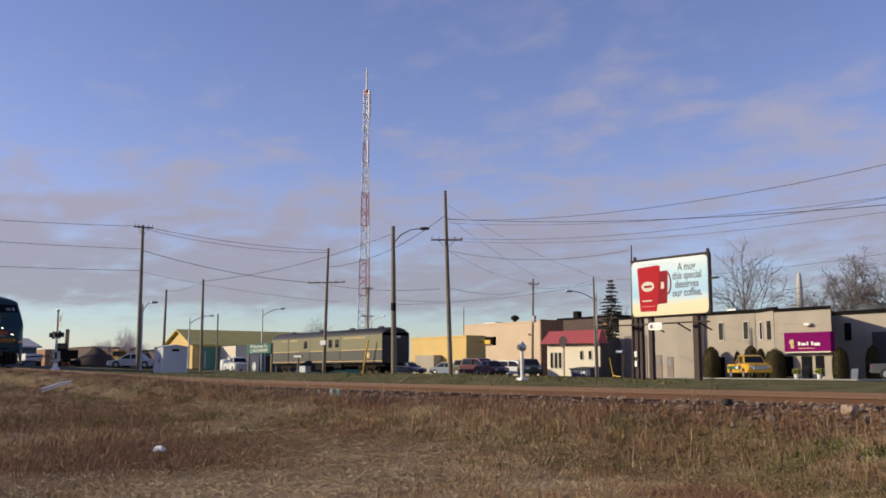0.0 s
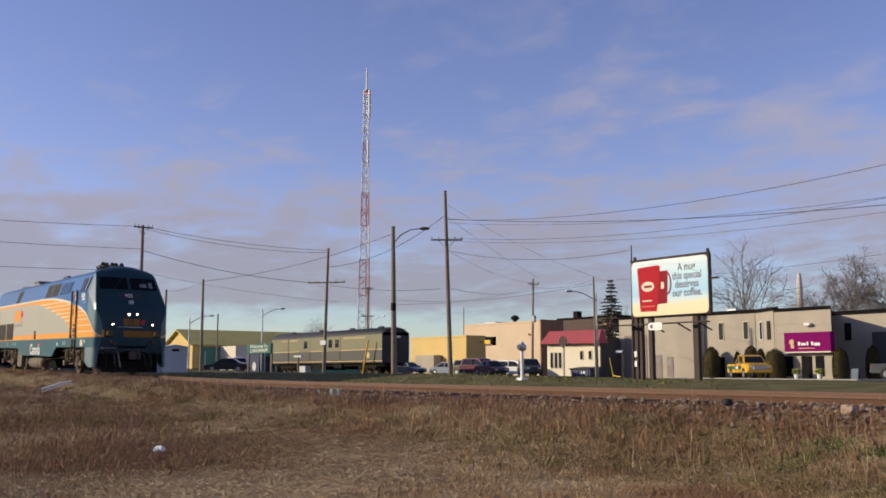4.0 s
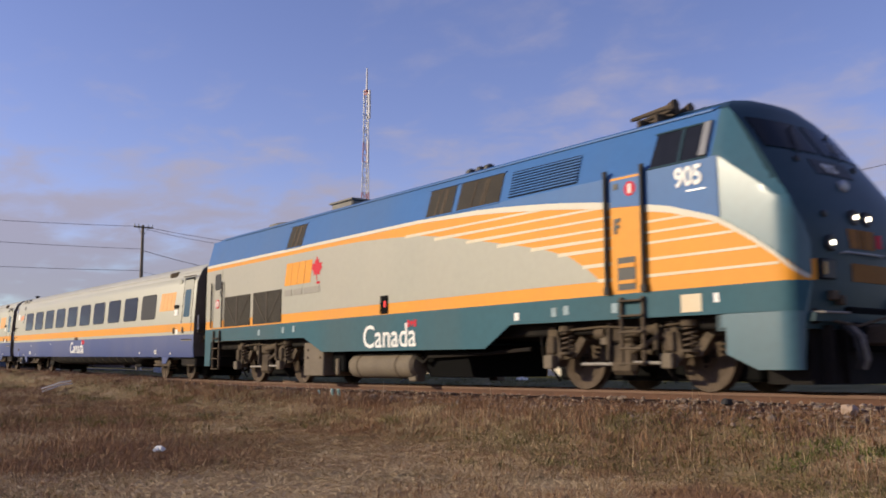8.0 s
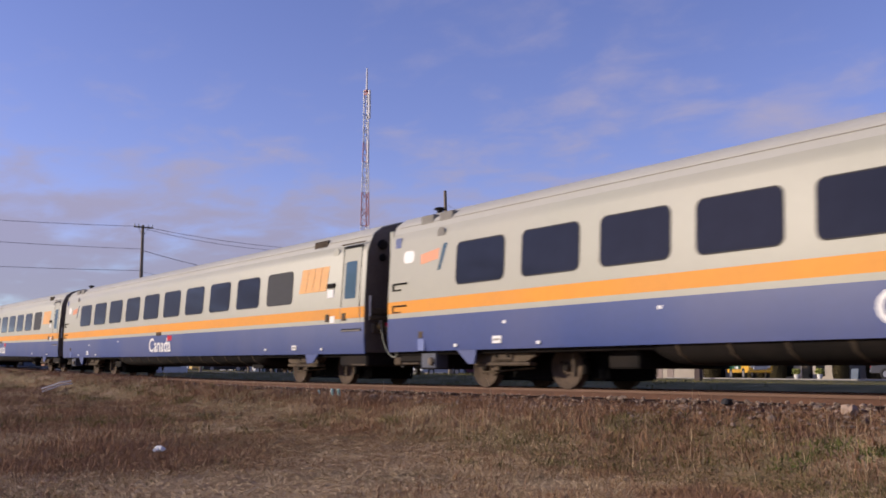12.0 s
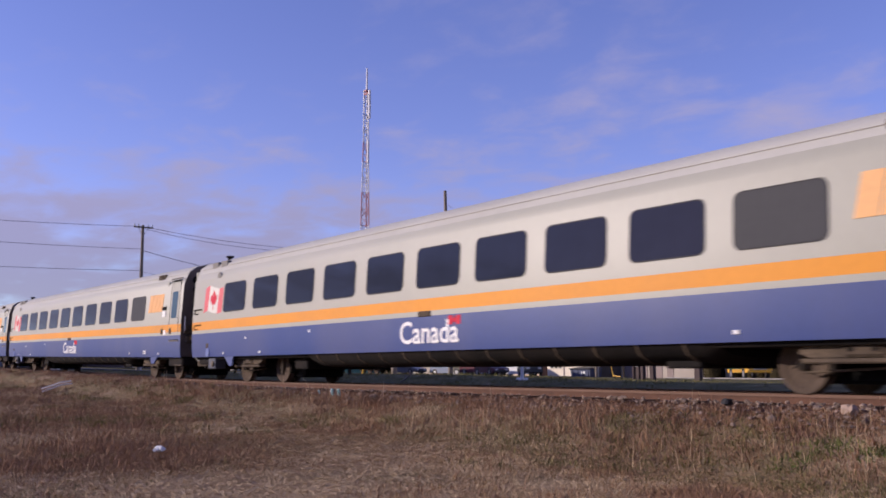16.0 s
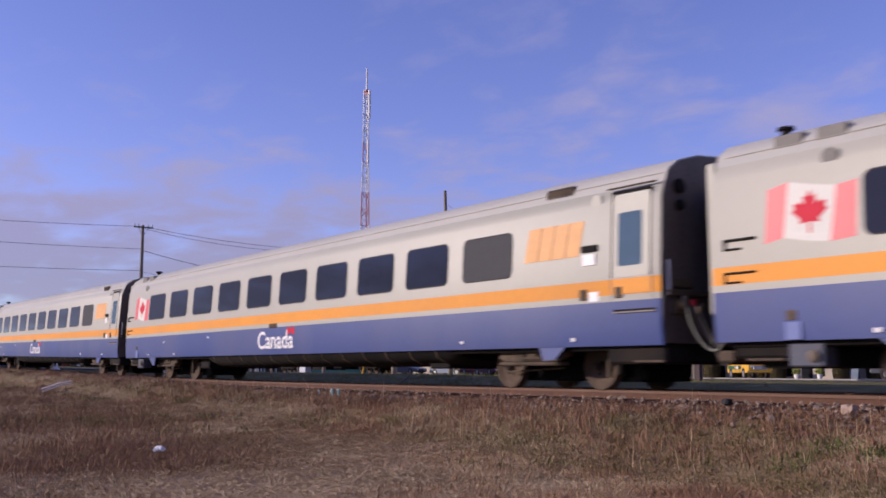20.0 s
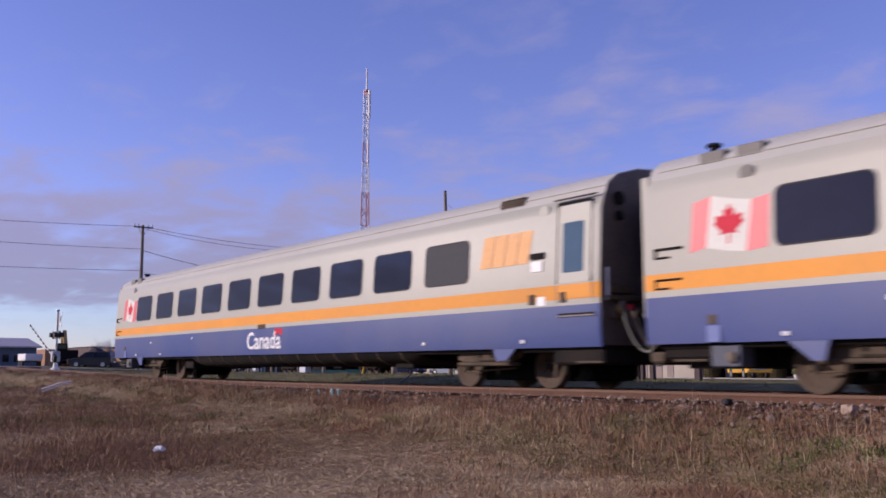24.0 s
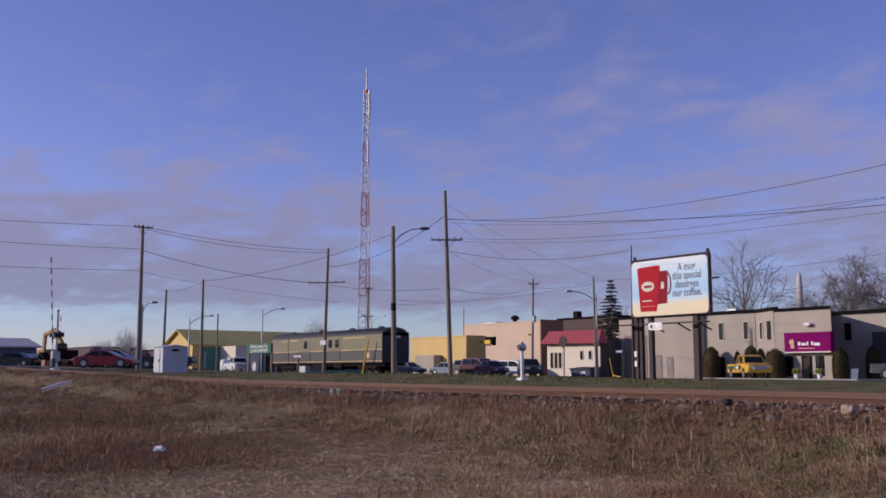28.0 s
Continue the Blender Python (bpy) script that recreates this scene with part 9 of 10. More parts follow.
def movers():
    """Cars on the crossing street: each with the times and places of its nose-to-tail origin."""
    def pass_by(kind, paint, label, depth, rows, cat="car", away=False):
        """rows: seconds and metres along the cross street of the vehicle's rear end."""
        c = make_car(kind, paint, label, cat)
        out = []
        for t, s in rows:
            x, y = lane_point(depth, s)
            z = max(gz(x, y), rise(max(x, -110)) - 0.06 if 9.5 < y < 16.4 else -9)
            out.append((t, pose(x, y, z + 0.06, 0, 0, 53.7 if away else 233.7)))
        MOVERS.append((c, out))

    # towards the town
    pass_by("pickup", "black", "black pickup truck driving along the cross street", 97.0, [(0, -88.0), (22.6, -88.0), (24.4, -56.5), (25.2, -45.3), (25.6, -40.2), (26.0, -36.1), (26.4, -32.0), (26.8, -31.0), (27.2, -30.8), (28.0, -30.8)], "pickup truck", True)
    pass_by("van", "black", "black minivan driving along the cross street", 97.0, [(0, -97.0), (23.4, -97.0), (25.4, -62.0), (26.4, -45.8), (26.8, -41.0), (27.2, -38.0), (27.6, -36.1), (28.0, -35.9)], "minivan", True)
    pass_by("coupe", "red", "red coupe driving over the crossing", 72.0, [(0, -75.0), (24.0, -75.0), (25.4, -59.0), (26.4, -46.0), (27.2, -34.5), (27.6, -31.1), (28.0, -27.5)], away=True)
    # out of the side street into the queue at the crossing, then away over it
    def queue_up(kind, paint, label, late, rest, rows):
        c = make_car(kind, paint, label)
        far = 122 + 8 * late
        out = [(0, -75.2, far, 270), (8.5 + late, -75.2, far, 270), (11.5 + late, -75.2, 78, 270), (13 + late, -75.4, 52, 268), (14 + late, -78.5, 45.5, 228), (15 + late, -86.0, 42.0, 205)]
        out = [(t, pose(x, y, gz(x, y) + 0.06, 0, 0, turn)) for t, x, y, turn in out]
        for t, d in [(17 + late, rest)] + rows:
            x, y = lane_point(101.0, d)
            out.append((t, pose(x, y, max(gz(x, y), rise(max(x, -110)) - 0.06 if 9.5 < y < 16.4 else -9) + 0.06, 0, 0, 233.7)))
        MOVERS.append((c, out))

    queue_up("suv", "black", "black off-roader first in the street's queue", 0, -34.4, [(23.4, -34.4), (24.0, -34.7), (24.4, -37.5), (24.8, -41.2), (25.2, -46.0), (26.0, -55.0), (27.0, -68.0), (28.0, -82.0)])
    queue_up("sedan", "charcoal", "charcoal saloon in the street's queue", 1, -28.4, [(24.6, -28.4), (25.6, -31.0), (26.4, -32.6), (26.8, -33.8), (27.2, -35.7), (27.6, -39.3), (28.0, -43.0)])
    queue_up("sedan", "maroon", "dark maroon saloon last in the street's queue", 2, -22.4, [(25.2, -22.4), (26.8, -29.6), (27.2, -29.9), (28.0, -31.6)])
    c = make_car("sedan", "silver", "silver saloon standing beside the street")
    way = [(0, -93.2, 33.2, 234), (5.5, -93.2, 33.2, 234), (7.5, -89.0, 38.9, 234), (9.0, -82.0, 42.5, 215), (10.5, -75.0, 45.0, 238), (12.0, -71.0, 54.0, 268), (16.0, -70.5, 85.0, 270), (20.0, -70.5, 118.0, 270), (28.0, -70.5, 118.0, 270)]
    MOVERS.append((c, [(t, pose(x, y, gz(x, y) + 0.05, 0, 0, turn)) for t, x, y, turn in way]))
    c = make_car("sedan", "black", "dark saloon turning out of the hall yard")
    MOVERS.append((c, [(t, pose(x, y, gz(x, y) + 0.06, 0, 0, 234)) for t, x, y in ((0, -89.5, 51.2), (1, -92.5, 47.0), (2, -94.6, 44.4), (3, -95.0, 43.9), (24, -95.0, 43.9), (26.4, -95.0, 43.9), (26.8, -95.9, 42.7), (27.2, -97.0, 41.2), (28, -98.7, 38.9))]))


movers()


# ---- the level crossing and the digging site ----
def crossing_gate():
    x, y = -64.9, 16.5
    z = gz(x, y)
    c = thing("crossing_gate", "level crossing signal with red lamps, crossbuck and striped arm", "crossing signal", pose(x, y, z - 0.05))
    part("mast", Geo().tube((0, 0, 0), (0, 0, 3.8), 0.08, 0.07, 12), "galv", c, "grey steel mast")
    part("base", Geo().lathe([(0.3, 0), (0.3, 0.12), (0.16, 0.2), (0.14, 0.5)], (0, 0, 0), n=14), "white", c, "white base")
    cb = part("crossbuck", Geo().box(-0.62, -0.03, -0.11, 0.62, 0.0, 0.11, 0.01), "white", c, "white crossbuck board", m=pose(0, 0.14, 3.3) @ pose(0, 0, 0, 0, 45, 0))
    part("crossbuck", Geo().box(-0.62, -0.03, -0.11, 0.62, 0.0, 0.11, 0.01), "white", c, "white crossbuck board", m=pose(0, 0.18, 3.3) @ pose(0, 0, 0, 0, -45, 0))
    part("lamp_bar", Geo().tube((-0.55, 0, 2.3), (0.55, 0, 2.3), 0.04), "black", c, "lamp crossbar")
    for s in (-1, 1):
        l = part("lamp_disc", Geo().lathe([(0.27, -0.02), (0.27, 0.02)], (s * 0.5, 0.05, 2.3), "y", 18), "black", c, "black lamp disc")
        part("lamp_hood", Geo().lathe([(0.15, -0.02), (0.16, 0.22)], (s * 0.5, 0.07, 2.3), "y", 14), "black", l)
        l = part("lamp_disc", Geo().lathe([(0.27, -0.02), (0.27, 0.02)], (s * 0.5, -0.1, 2.3), "y", 18), "black", c, "black lamp disc")
        part("lamp_hood", Geo().lathe([(0.15, 0.02), (0.16, -0.2)], (s * 0.5, -0.12, 2.3), "y", 14), "black", l)
    part("bell", Geo().lathe([(0.05, 0), (0.13, 0.06), (0.1, 0.15)], (0, 0, 3.8), n=12), "galv", c, "bell")
    part("gate_motor", Geo().box(-0.3, -0.25, 0.55, 0.15, 0.25, 1.25, 0.05), "galv", c, "grey gate mechanism")
    arm = part("gate_arm", Geo().box(-6.9, -0.025, -0.05, 0.3, 0.025, 0.05, 0.01), "galv", c, "striped gate arm")
    for i in range(8):
        part("arm_stripe", Geo().box(-6.8 + i * 0.8, -0.029, -0.054, -6.4 + i * 0.8, 0.029, 0.054), "rusty_post", arm)
    part("counterweight", Geo().box(0.2, -0.1, -0.22, 0.75, 0.1, 0.22, 0.04), "black", arm, "black counterweight")
    return arm


GATE_ARM = crossing_gate()


M["boom_tan"] = material("dusty_yellow_paint", (0.42, 0.25, 0.08), 0.8, vary=0.2, bump=0.1, dirt=(0.2, 0.14, 0.08), dirt_amount=0.5)


def excavator():
    c = thing("excavator", "dark tracked excavator with a yellow boom behind the crossing", "excavator", pose(-107.2, 28.2, gz(-107.2, 28.2)))
    for s in (-1, 1):
        o = [(-1.6, 0.15), (-1.4, 0.0), (1.4, 0.0), (1.6, 0.15), (1.7, 0.5), (1.5, 0.8), (-1.5, 0.8), (-1.7, 0.5)]
        part("track", Geo().plate(o, s * 1.0 - 0.25, 0.5), "under", c, "black crawler track")
    house = part("house", Geo().box(-1.8, -1.1, 0.95, 1.1, 1.1, 1.9, 0.1), "under", c, "dark upper house")
    part("cab", Geo().box(0.0, -1.1, 1.85, 1.2, -0.1, 2.6, 0.1), "under", house, "dark cab")
    part("cab_glass", Geo().box(0.1, -1.12, 1.95, 1.22, -0.2, 2.5, 0.05), "glass_dark", house, "dark cab glass")
    boom = part("boom", Geo().add([(0, -0.2, -0.2), (0, 0.2, -0.2), (0, 0.2, 0.25), (0, -0.2, 0.25), (2.2, -0.2, 2.1), (2.2, 0.2, 2.1), (2.0, 0.2, 2.6), (2.0, -0.2, 2.6), (3.7, -0.15, 1.65), (3.7, 0.15, 1.65), (3.8, 0.15, 1.95), (3.8, -0.15, 1.95)],
                                  [(0, 1, 2, 3), (0, 4, 5, 1), (3, 2, 6, 7), (0, 3, 7, 4), (1, 5, 6, 2), (4, 8, 9, 5), (7, 6, 10, 11), (4, 7, 11, 8), (5, 9, 10, 6), (8, 11, 10, 9)]), M["boom_tan"], c, "dusty yellow bent boom", smooth=0)
    part("stick", Geo().add([(3.5, -0.15, 2.1), (3.5, 0.15, 2.1), (3.9, 0.15, 1.95), (3.9, -0.15, 1.95), (3.6, -0.12, -0.1), (3.6, 0.12, -0.1), (3.9, 0.12, -0.2), (3.9, -0.12, -0.2)], [(0, 1, 2, 3), (4, 7, 6, 5), (0, 4, 5, 1), (1, 5, 6, 2), (2, 6, 7, 3), (3, 7, 4, 0)]), M["boom_tan"], boom, "dusty yellow stick", smooth=0)
    part("bucket", Geo().plate([(3.5, -0.1), (4.0, -0.15), (3.95, -0.7), (3.4, -0.95), (2.95, -0.7), (3.3, -0.5)], -0.45, 0.9), "under", boom, "dark toothed bucket", smooth=0)
    return boom


BOOM = excavator()


def digging_site():
    rnd = random.Random(9)
    for name, cx, cy, rx, ry, h, label in (("soil_mound", -123, 39, 7.0, 5, 2.0, "dark brown heap of dug soil"), ("soil_mound", -110.3, 32.3, 3.5, 3.4, 2.45, "tall dark brown heap of dug soil")):
        g = Geo()
        n, m = 28, 9
        for j in range(m):
            for i in range(n):
                a, r = 2 * math.pi * i / n, 1 - j / (m - 1)
                x, y = cx + rx * r * math.cos(a), cy + ry * r * math.sin(a)
                z = gz(x, y) - 0.1 + h * (1 - r ** 1.4) * (1 + 0.25 * noise.noise((x * 0.5, y * 0.5, 1))) + 0.12 * noise.noise((x * 1.7, y * 1.7, 4)) * (j > 0)
                g.v.append((x, y, z))
        g.f = [(j * n + i, j * n + (i + 1) % n, (j + 1) * n + (i + 1) % n, (j + 1) * n + i) for j in range(m - 1) for i in range(n)]
        solid(name, g, "soil", label, "heap", smooth=60)
    # orange mesh barrier
    f = thing("barrier_fence", "sagging orange mesh barrier round the digging site", "fence")
    for i in range(5):
        x, y = lane_point(106.0, -43.2 + i * 0.95)
        z = gz(x, y)
        part("stake", Geo().tube((x, y, z - 0.1), (x, y, z + 0.85), 0.03, n=6), "galv", f, "steel stake")
        if i < 4:
            x2, y2 = lane_point(106.0, -43.2 + (i + 1) * 0.95)
            g = Geo()
            for k in range(6):
                zz = 0.15 + 0.11 * k - 0.05 * rnd.random()
                g.path([(x, y, z + zz), ((x + x2) / 2, (y + y2) / 2, z + zz - 0.08), (x2, y2, gz(x2, y2) + zz)], 0.035, 4)
            for k in range(9):
                t = (k + 0.5) / 9
                g.tube((x + (x2 - x) * t, y + (y2 - y) * t, z + 0.1), (x + (x2 - x) * t, y + (y2 - y) * t, z + 0.7), 0.03, n=4)
            part("mesh_panel", g, "orange_net", f, "orange mesh panel")
    d = thing("backhoe", "small yellow digger standing in the site", "digger", pose(-113.6, 35.9, gz(-113.6, 35.9), 0, 0, 30))
    part("body", Geo().box(-0.9, -0.7, 0.5, 1.3, 0.7, 1.3, 0.1), M["boom_tan"], d, "dusty yellow body")
    part("cab", Geo().box(-0.4, -0.6, 1.3, 0.7, 0.6, 2.3, 0.12), M["boom_tan"], d, "dusty yellow cab")
    part("cab_glass", Geo().box(-0.3, -0.63, 1.45, 0.72, 0.63, 2.1, 0.05), "glass_dark", d, "dark cab glass")
    for x in (-0.7, 0.9):
        for s in (-1, 1):
            part("wheel", Geo().lathe([(0.2, -0.12), (0.45, -0.12), (0.45, 0.12), (0.2, 0.12)], (x, s * 0.75, 0.45), "y", 16), "tyre", d, "black tyre")
    part("arm", Geo().path([(-0.9, 0, 1.2), (-1.9, 0, 2.4), (-2.5, 0, 1.2), (-2.4, 0, 0.4)], 0.14, 6), M["boom_tan"], d, "dusty yellow digging arm")
    w = thing("white_trailer", "low white trailer behind the crossing", "trailer", pose(-112, 25.8, gz(-112, 25.8)))
    part("body", Geo().box(-1.9, -0.9, 0.7, 1.6, 0.9, 1.45, 0.06), "white", w, "white box")
    for x in (-0.7, 0.4):
        for s in (-1, 1):
            part("wheel", Geo().lathe([(0.15, -0.1), (0.34, -0.1), (0.34, 0.1), (0.15, 0.1)], (x, s * 0.9, 0.34), "y", 14), "tyre", w, "black tyre")
    part("drawbar", Geo().box(1.5, -0.08, 0.55, 2.6, 0.08, 0.68, 0.02), "under", w, "steel drawbar")


digging_site()


# ---- trees and shrubs ----
def bare_tree(x, y, height, spread_r, seed, label, droop=0.0, fine=1.0, far=False, slim=1.0):
    """A leafless tree: a leader with limbs at many heights, branches, and fine twigs. spread_r: crown radius as a share
    of the height. far: distance haze painted into the bark and twig colour.
    """
    rnd = random.Random(seed)
    z = gz(x, y) - 0.2
    t = thing("bare_tree", label, "tree", pose(x, y, z), "bare trees")
    trunk, limbs, twigs = Geo(), Geo(), Geo()
    h = height

    def stem(g, p, d, length, r0, r1, n, steps, lift, wob):
        """A bent tapering stem; gives back its points and directions."""
        pts = [(p, d)]
        for s in range(steps):
            d = (d + Vector((rnd.uniform(-wob, wob), rnd.uniform(-wob, wob), rnd.uniform(-wob, wob) + lift))).normalized()
            q = p + d * (length / steps)
            a, b = r0 + (r1 - r0) * s / steps, r0 + (r1 - r0) * (s + 1) / steps
            g.tube(tuple(p), tuple(q), a, b, n, caps=False)
            p = q
            pts.append((p, d))
        return pts

    def side(d, angle):
        a = rnd.uniform(0, 2 * math.pi)
        u = d.cross(Vector((math.cos(a), math.sin(a), 0.3))).normalized()
        return (d * math.cos(angle) + u * math.sin(angle)).normalized()

    lead = stem(trunk, Vector((0, 0, 0)), Vector((0, 0, 1)), h * 0.62, h * 0.017, h * 0.007, 8, 10, 0.05, 0.07)
    starts = []
    for k in range(15):
        f = 0.30 + 0.70 * (k + rnd.random()) / 15
        p, d = lead[min(10, int(f * 10))]
        ang = radians(rnd.uniform(42, 74) * (1.1 - 0.5 * f))
        a = k * 2.4 + rnd.uniform(-0.5, 0.5)
        starts.append((p, Vector((math.cos(a) * math.sin(ang), math.sin(a) * math.sin(ang), math.cos(ang))), h * spread_r * rnd.uniform(0.8, 1.15) * (1.15 - 0.45 * f)))
    starts.append((lead[-1][0], lead[-1][1], h * 0.36))
    for p, d, ln in starts:
        limb = stem(limbs, p, d, ln, h * 0.0065 * slim, h * 0.0020 * slim, 5, 6, 0.07 - droop * 0.4, 0.14)
        for q, e in limb[2:]:
            for _ in range(2):
                br = stem(limbs, q, side(e, radians(rnd.uniform(25, 60))), ln * rnd.uniform(0.28, 0.5), h * 0.0026 * slim, h * 0.0012 * slim, 4, 4, 0.03 - droop, 0.16)
                for v, w in br[1:]:
                    for _ in range(int(3 * fine)):
                        tw = stem(twigs, v, side(w, radians(rnd.uniform(20, 65))), ln * rnd.uniform(0.12, 0.26), h * 0.0011 * slim, h * 0.0007 * slim, 3, 2, 0.02 - droop * 1.3, 0.2)
                        if fine > 0.9:
                            stem(twigs, tw[1][0], side(tw[1][1], radians(rnd.uniform(25, 60))), ln * rnd.uniform(0.07, 0.15), h * 0.0009, h * 0.0007, 3, 1, -droop, 0.2)
    part("trunk", trunk, "twig_hazed" if far else "bark", t, "grey-brown trunk")
    part("branch_framework", limbs, "twig_hazed" if far else "bark", t, "spreading limbs")
    part("crown", twigs, "twig_hazed" if far else "twig", t, "crown of fine bare twigs", smooth=0)


def leaf_cloud(n, place, size, seed):
    """Many small leaf clumps; place(rnd) gives a point and the outward direction."""
    rnd = random.Random(seed)
    g = Geo()
    for _ in range(n):
        p, d = place(rnd)
        p, d = Vector(p), Vector(d).normalized()
        u = d.cross(Vector((rnd.uniform(-1, 1), rnd.uniform(-1, 1), rnd.uniform(-1, 1)))).normalized()
        w = (d * 0.7 + u.cross(d) * rnd.uniform(-0.8, 0.8)).normalized()
        s = size * rnd.uniform(0.6, 1.5)
        g.add([p, p + u * s * 0.5 + w * s * 0.5, p + w * s * 1.3, p - u * s * 0.5 + w * s * 0.5], [(0, 1, 2, 3)])
    return g


def conifer(x, y, height, radius, seed):
    z = gz(x, y) - 0.2
    t_ob = thing("spruce_tree", "dark green spruce with drooping tiers", "tree", pose(x, y, z))
    part("trunk", Geo().tube((0, 0, 0), (0, 0, height * 0.96), 0.22, 0.03, 8), "bark", t_ob, "straight trunk")

    rnd = random.Random(seed)
    limbs, needles = Geo(), Geo()
    for k in range(27):
        f = (k + rnd.uniform(-0.3, 0.3)) / 27
        h, R = height * (0.12 + 0.87 * f), radius * (1 - f) ** 0.9
        n = 6 + int(5 * (1 - f))
        for j in range(n):
            a, r = 6.283 * (j + rnd.uniform(-0.35, 0.35)) / n, R * rnd.uniform(0.62, 1.12) + 0.12
            d = Vector((math.cos(a), math.sin(a), 0))
            pts = [Vector((0, 0, h)) + d * (r * t) + Vector((0, 0, -0.34 * r * t + 0.16 * r * t * t)) for t in (0, 0.35, 0.7, 1.0)]
            limbs.path(pts, 0.022, 4)
            m = int(12 + 24 * r)
            for i in range(m):
                t = 0.2 + 0.8 * (i + rnd.random()) / m
                p = Vector((0, 0, h)) + d * (r * t) + Vector((0, 0, -0.34 * r * t + 0.16 * r * t * t))
                u = Vector((-d.y, d.x, 0)) * rnd.choice((-1, 1))
                w = (u * rnd.uniform(0.2, 1.0) + d * rnd.uniform(0.2, 0.8) + Vector((0, 0, rnd.uniform(-1.0, 0.1)))).normalized()
                q = w.cross(d + Vector((0, 0, 0.3))).normalized() * 0.065
                ln = rnd.uniform(0.22, 0.46) * (0.6 + 0.5 * (1 - t))
                needles.add([p - q, p + q, p + w * ln * 0.7 + q * 0.7, p + w * ln, p + w * ln * 0.7 - q * 0.7], [(0, 1, 2, 3, 4)])
    part("branch_framework", limbs, "bark", t_ob, "drooping limbs")
    part("crown", needles, "conifer", t_ob, "ragged dark needle sprays", smooth=0)


def clipped_shrub(x, y, height, radius, seed, label):
    z = gz(x, y) - 0.05
    t = thing("clipped_shrub", label, "shrub", pose(x, y, z), "clipped shrubs")
    part("stem", Geo().tube((0, 0, 0), (0, 0, height * 0.7), 0.07, 0.04, 6), "bark", t)
    core = Geo().lathe([(radius * 0.8, 0.05), (radius * 0.92, height * 0.3), (radius * 0.88, height * 0.65), (radius * 0.6, height * 0.88), (0.05, height * 0.97)], (0, 0, 0), n=16)
    part("inner_foliage", core, "hedge", t, "dense inner foliage")

    def place(rnd):
        h = rnd.random()
        prof = float(np.interp(h, (0, 0.3, 0.65, 0.88, 1.0), (0.86, 0.97, 0.93, 0.66, 0.1)))
        a = rnd.uniform(0, 6.283)
        r = radius * prof * (1 + 0.06 * noise.noise((a * 3, h * 9, seed)))
        return (r * math.cos(a), r * math.sin(a), h * height), (math.cos(a), math.sin(a), 0.4)

    part("foliage", leaf_cloud(4200, place, 0.05, seed), "hedge", t, "clipped evergreen foliage", smooth=0)


bare_tree(-79.2, 110.0, 17.4, 0.46, 21, "large bare tree with spreading fine branches", 0.0, 0.7, False, 0.8)
bare_tree(-61.0, 102.0, 13.6, 0.5, 22, "broad bare tree with tangled drooping branches", 0.12, 1.4)
bare_tree(-55.0, 104.0, 14.6, 0.5, 24, "broad bare tree with tangled drooping branches", 0.12, 1.4)
bare_tree(-116.0, 125.0, 12.0, 0.45, 25, "bare tree behind the beige store", 0.02, 0.7)
bare_tree(-122.0, 128.0, 11.0, 0.45, 26, "bare tree behind the beige store", 0.02, 0.7)
bare_tree(-150.0, 82.0, 9.5, 0.5, 27, "bare tree behind the hall", 0.02, 0.7)
bare_tree(-190.0, 62.0, 8.6, 0.5, 28, "bare tree by the digging site", 0.02, 0.7, True)
bare_tree(-203.0, 66.0, 8.4, 0.55, 30, "bare tree by the digging site", 0.02, 0.7, True)
bare_tree(-226.0, 68.0, 7.5, 0.6, 29, "small bare tree by the digging site", 0.02, 0.7, True)
conifer(-90.6, 95.0, 13.8, 4.2, 31)
clipped_shrub(-56.55, 72.4, 3.0, 0.8, 41, "tall clipped cedar beside the shop wall")
clipped_shrub(-53.9, 72.7, 2.5, 0.34, 42, "small clipped cedar beside the shop wall")
clipped_shrub(-52.1, 72.2, 3.0, 0.66, 43, "clipped cedar behind the pickup")
clipped_shrub(-51.0, 72.0, 2.7, 0.36, 44, "slim clipped cedar at the corner")
clipped_shrub(-48.7, 70.8, 2.65, 0.88, 45, "dome-clipped shrub beside the entrance")
clipped_shrub(-43.0, 71.2, 2.6, 0.62, 46, "tall clipped cedar beside the entrance")
clipped_shrub(-42.4, 75.0, 2.8, 0.55, 47, "clipped cedar in shade by the garage")


M["flower_leaf"] = material("yellow_green_leaves", (0.30, 0.32, 0.07), 0.8, vary=0.3, bump=0, island=0.4)


def planter(x, y, seed):
    t = thing("flower_planter", "white pot with yellow-green flowers by the door", "planter", pose(x, y, gz(x, y) + 0.06), "flower planters")
    part("pot", Geo().lathe([(0.16, 0), (0.24, 0.4), (0.2, 0.4)], (0, 0, 0), n=14), "white", t, "white pot")
    part("flowers", leaf_cloud(160, lambda r: ((r.uniform(-0.25, 0.25), r.uniform(-0.25, 0.25), r.uniform(0.38, 0.75)), (r.uniform(-1, 1), r.uniform(-1, 1), 1)), 0.12, seed), "flower_leaf", t, "flowers", smooth=0)


planter(-46.6, 70.6, 1)
planter(-44.5, 70.6, 2)
bd = thing("pavement_board", "small blue-grey folding board on the forecourt", "sign", pose(-40.3, 68.5, gz(-40.3, 68.5) + 0.08))
part("panel", Geo().box(-0.3, 0, 0, 0.3, 0.05, 0.8, 0.02).moved(pose(0, 0, 0, -12)), "slate_wall", bd)
part("panel", Geo().box(-0.3, 0, 0, 0.3, 0.05, 0.8, 0.02).moved(pose(0, 0.34, 0, 12)), "slate_wall", bd)


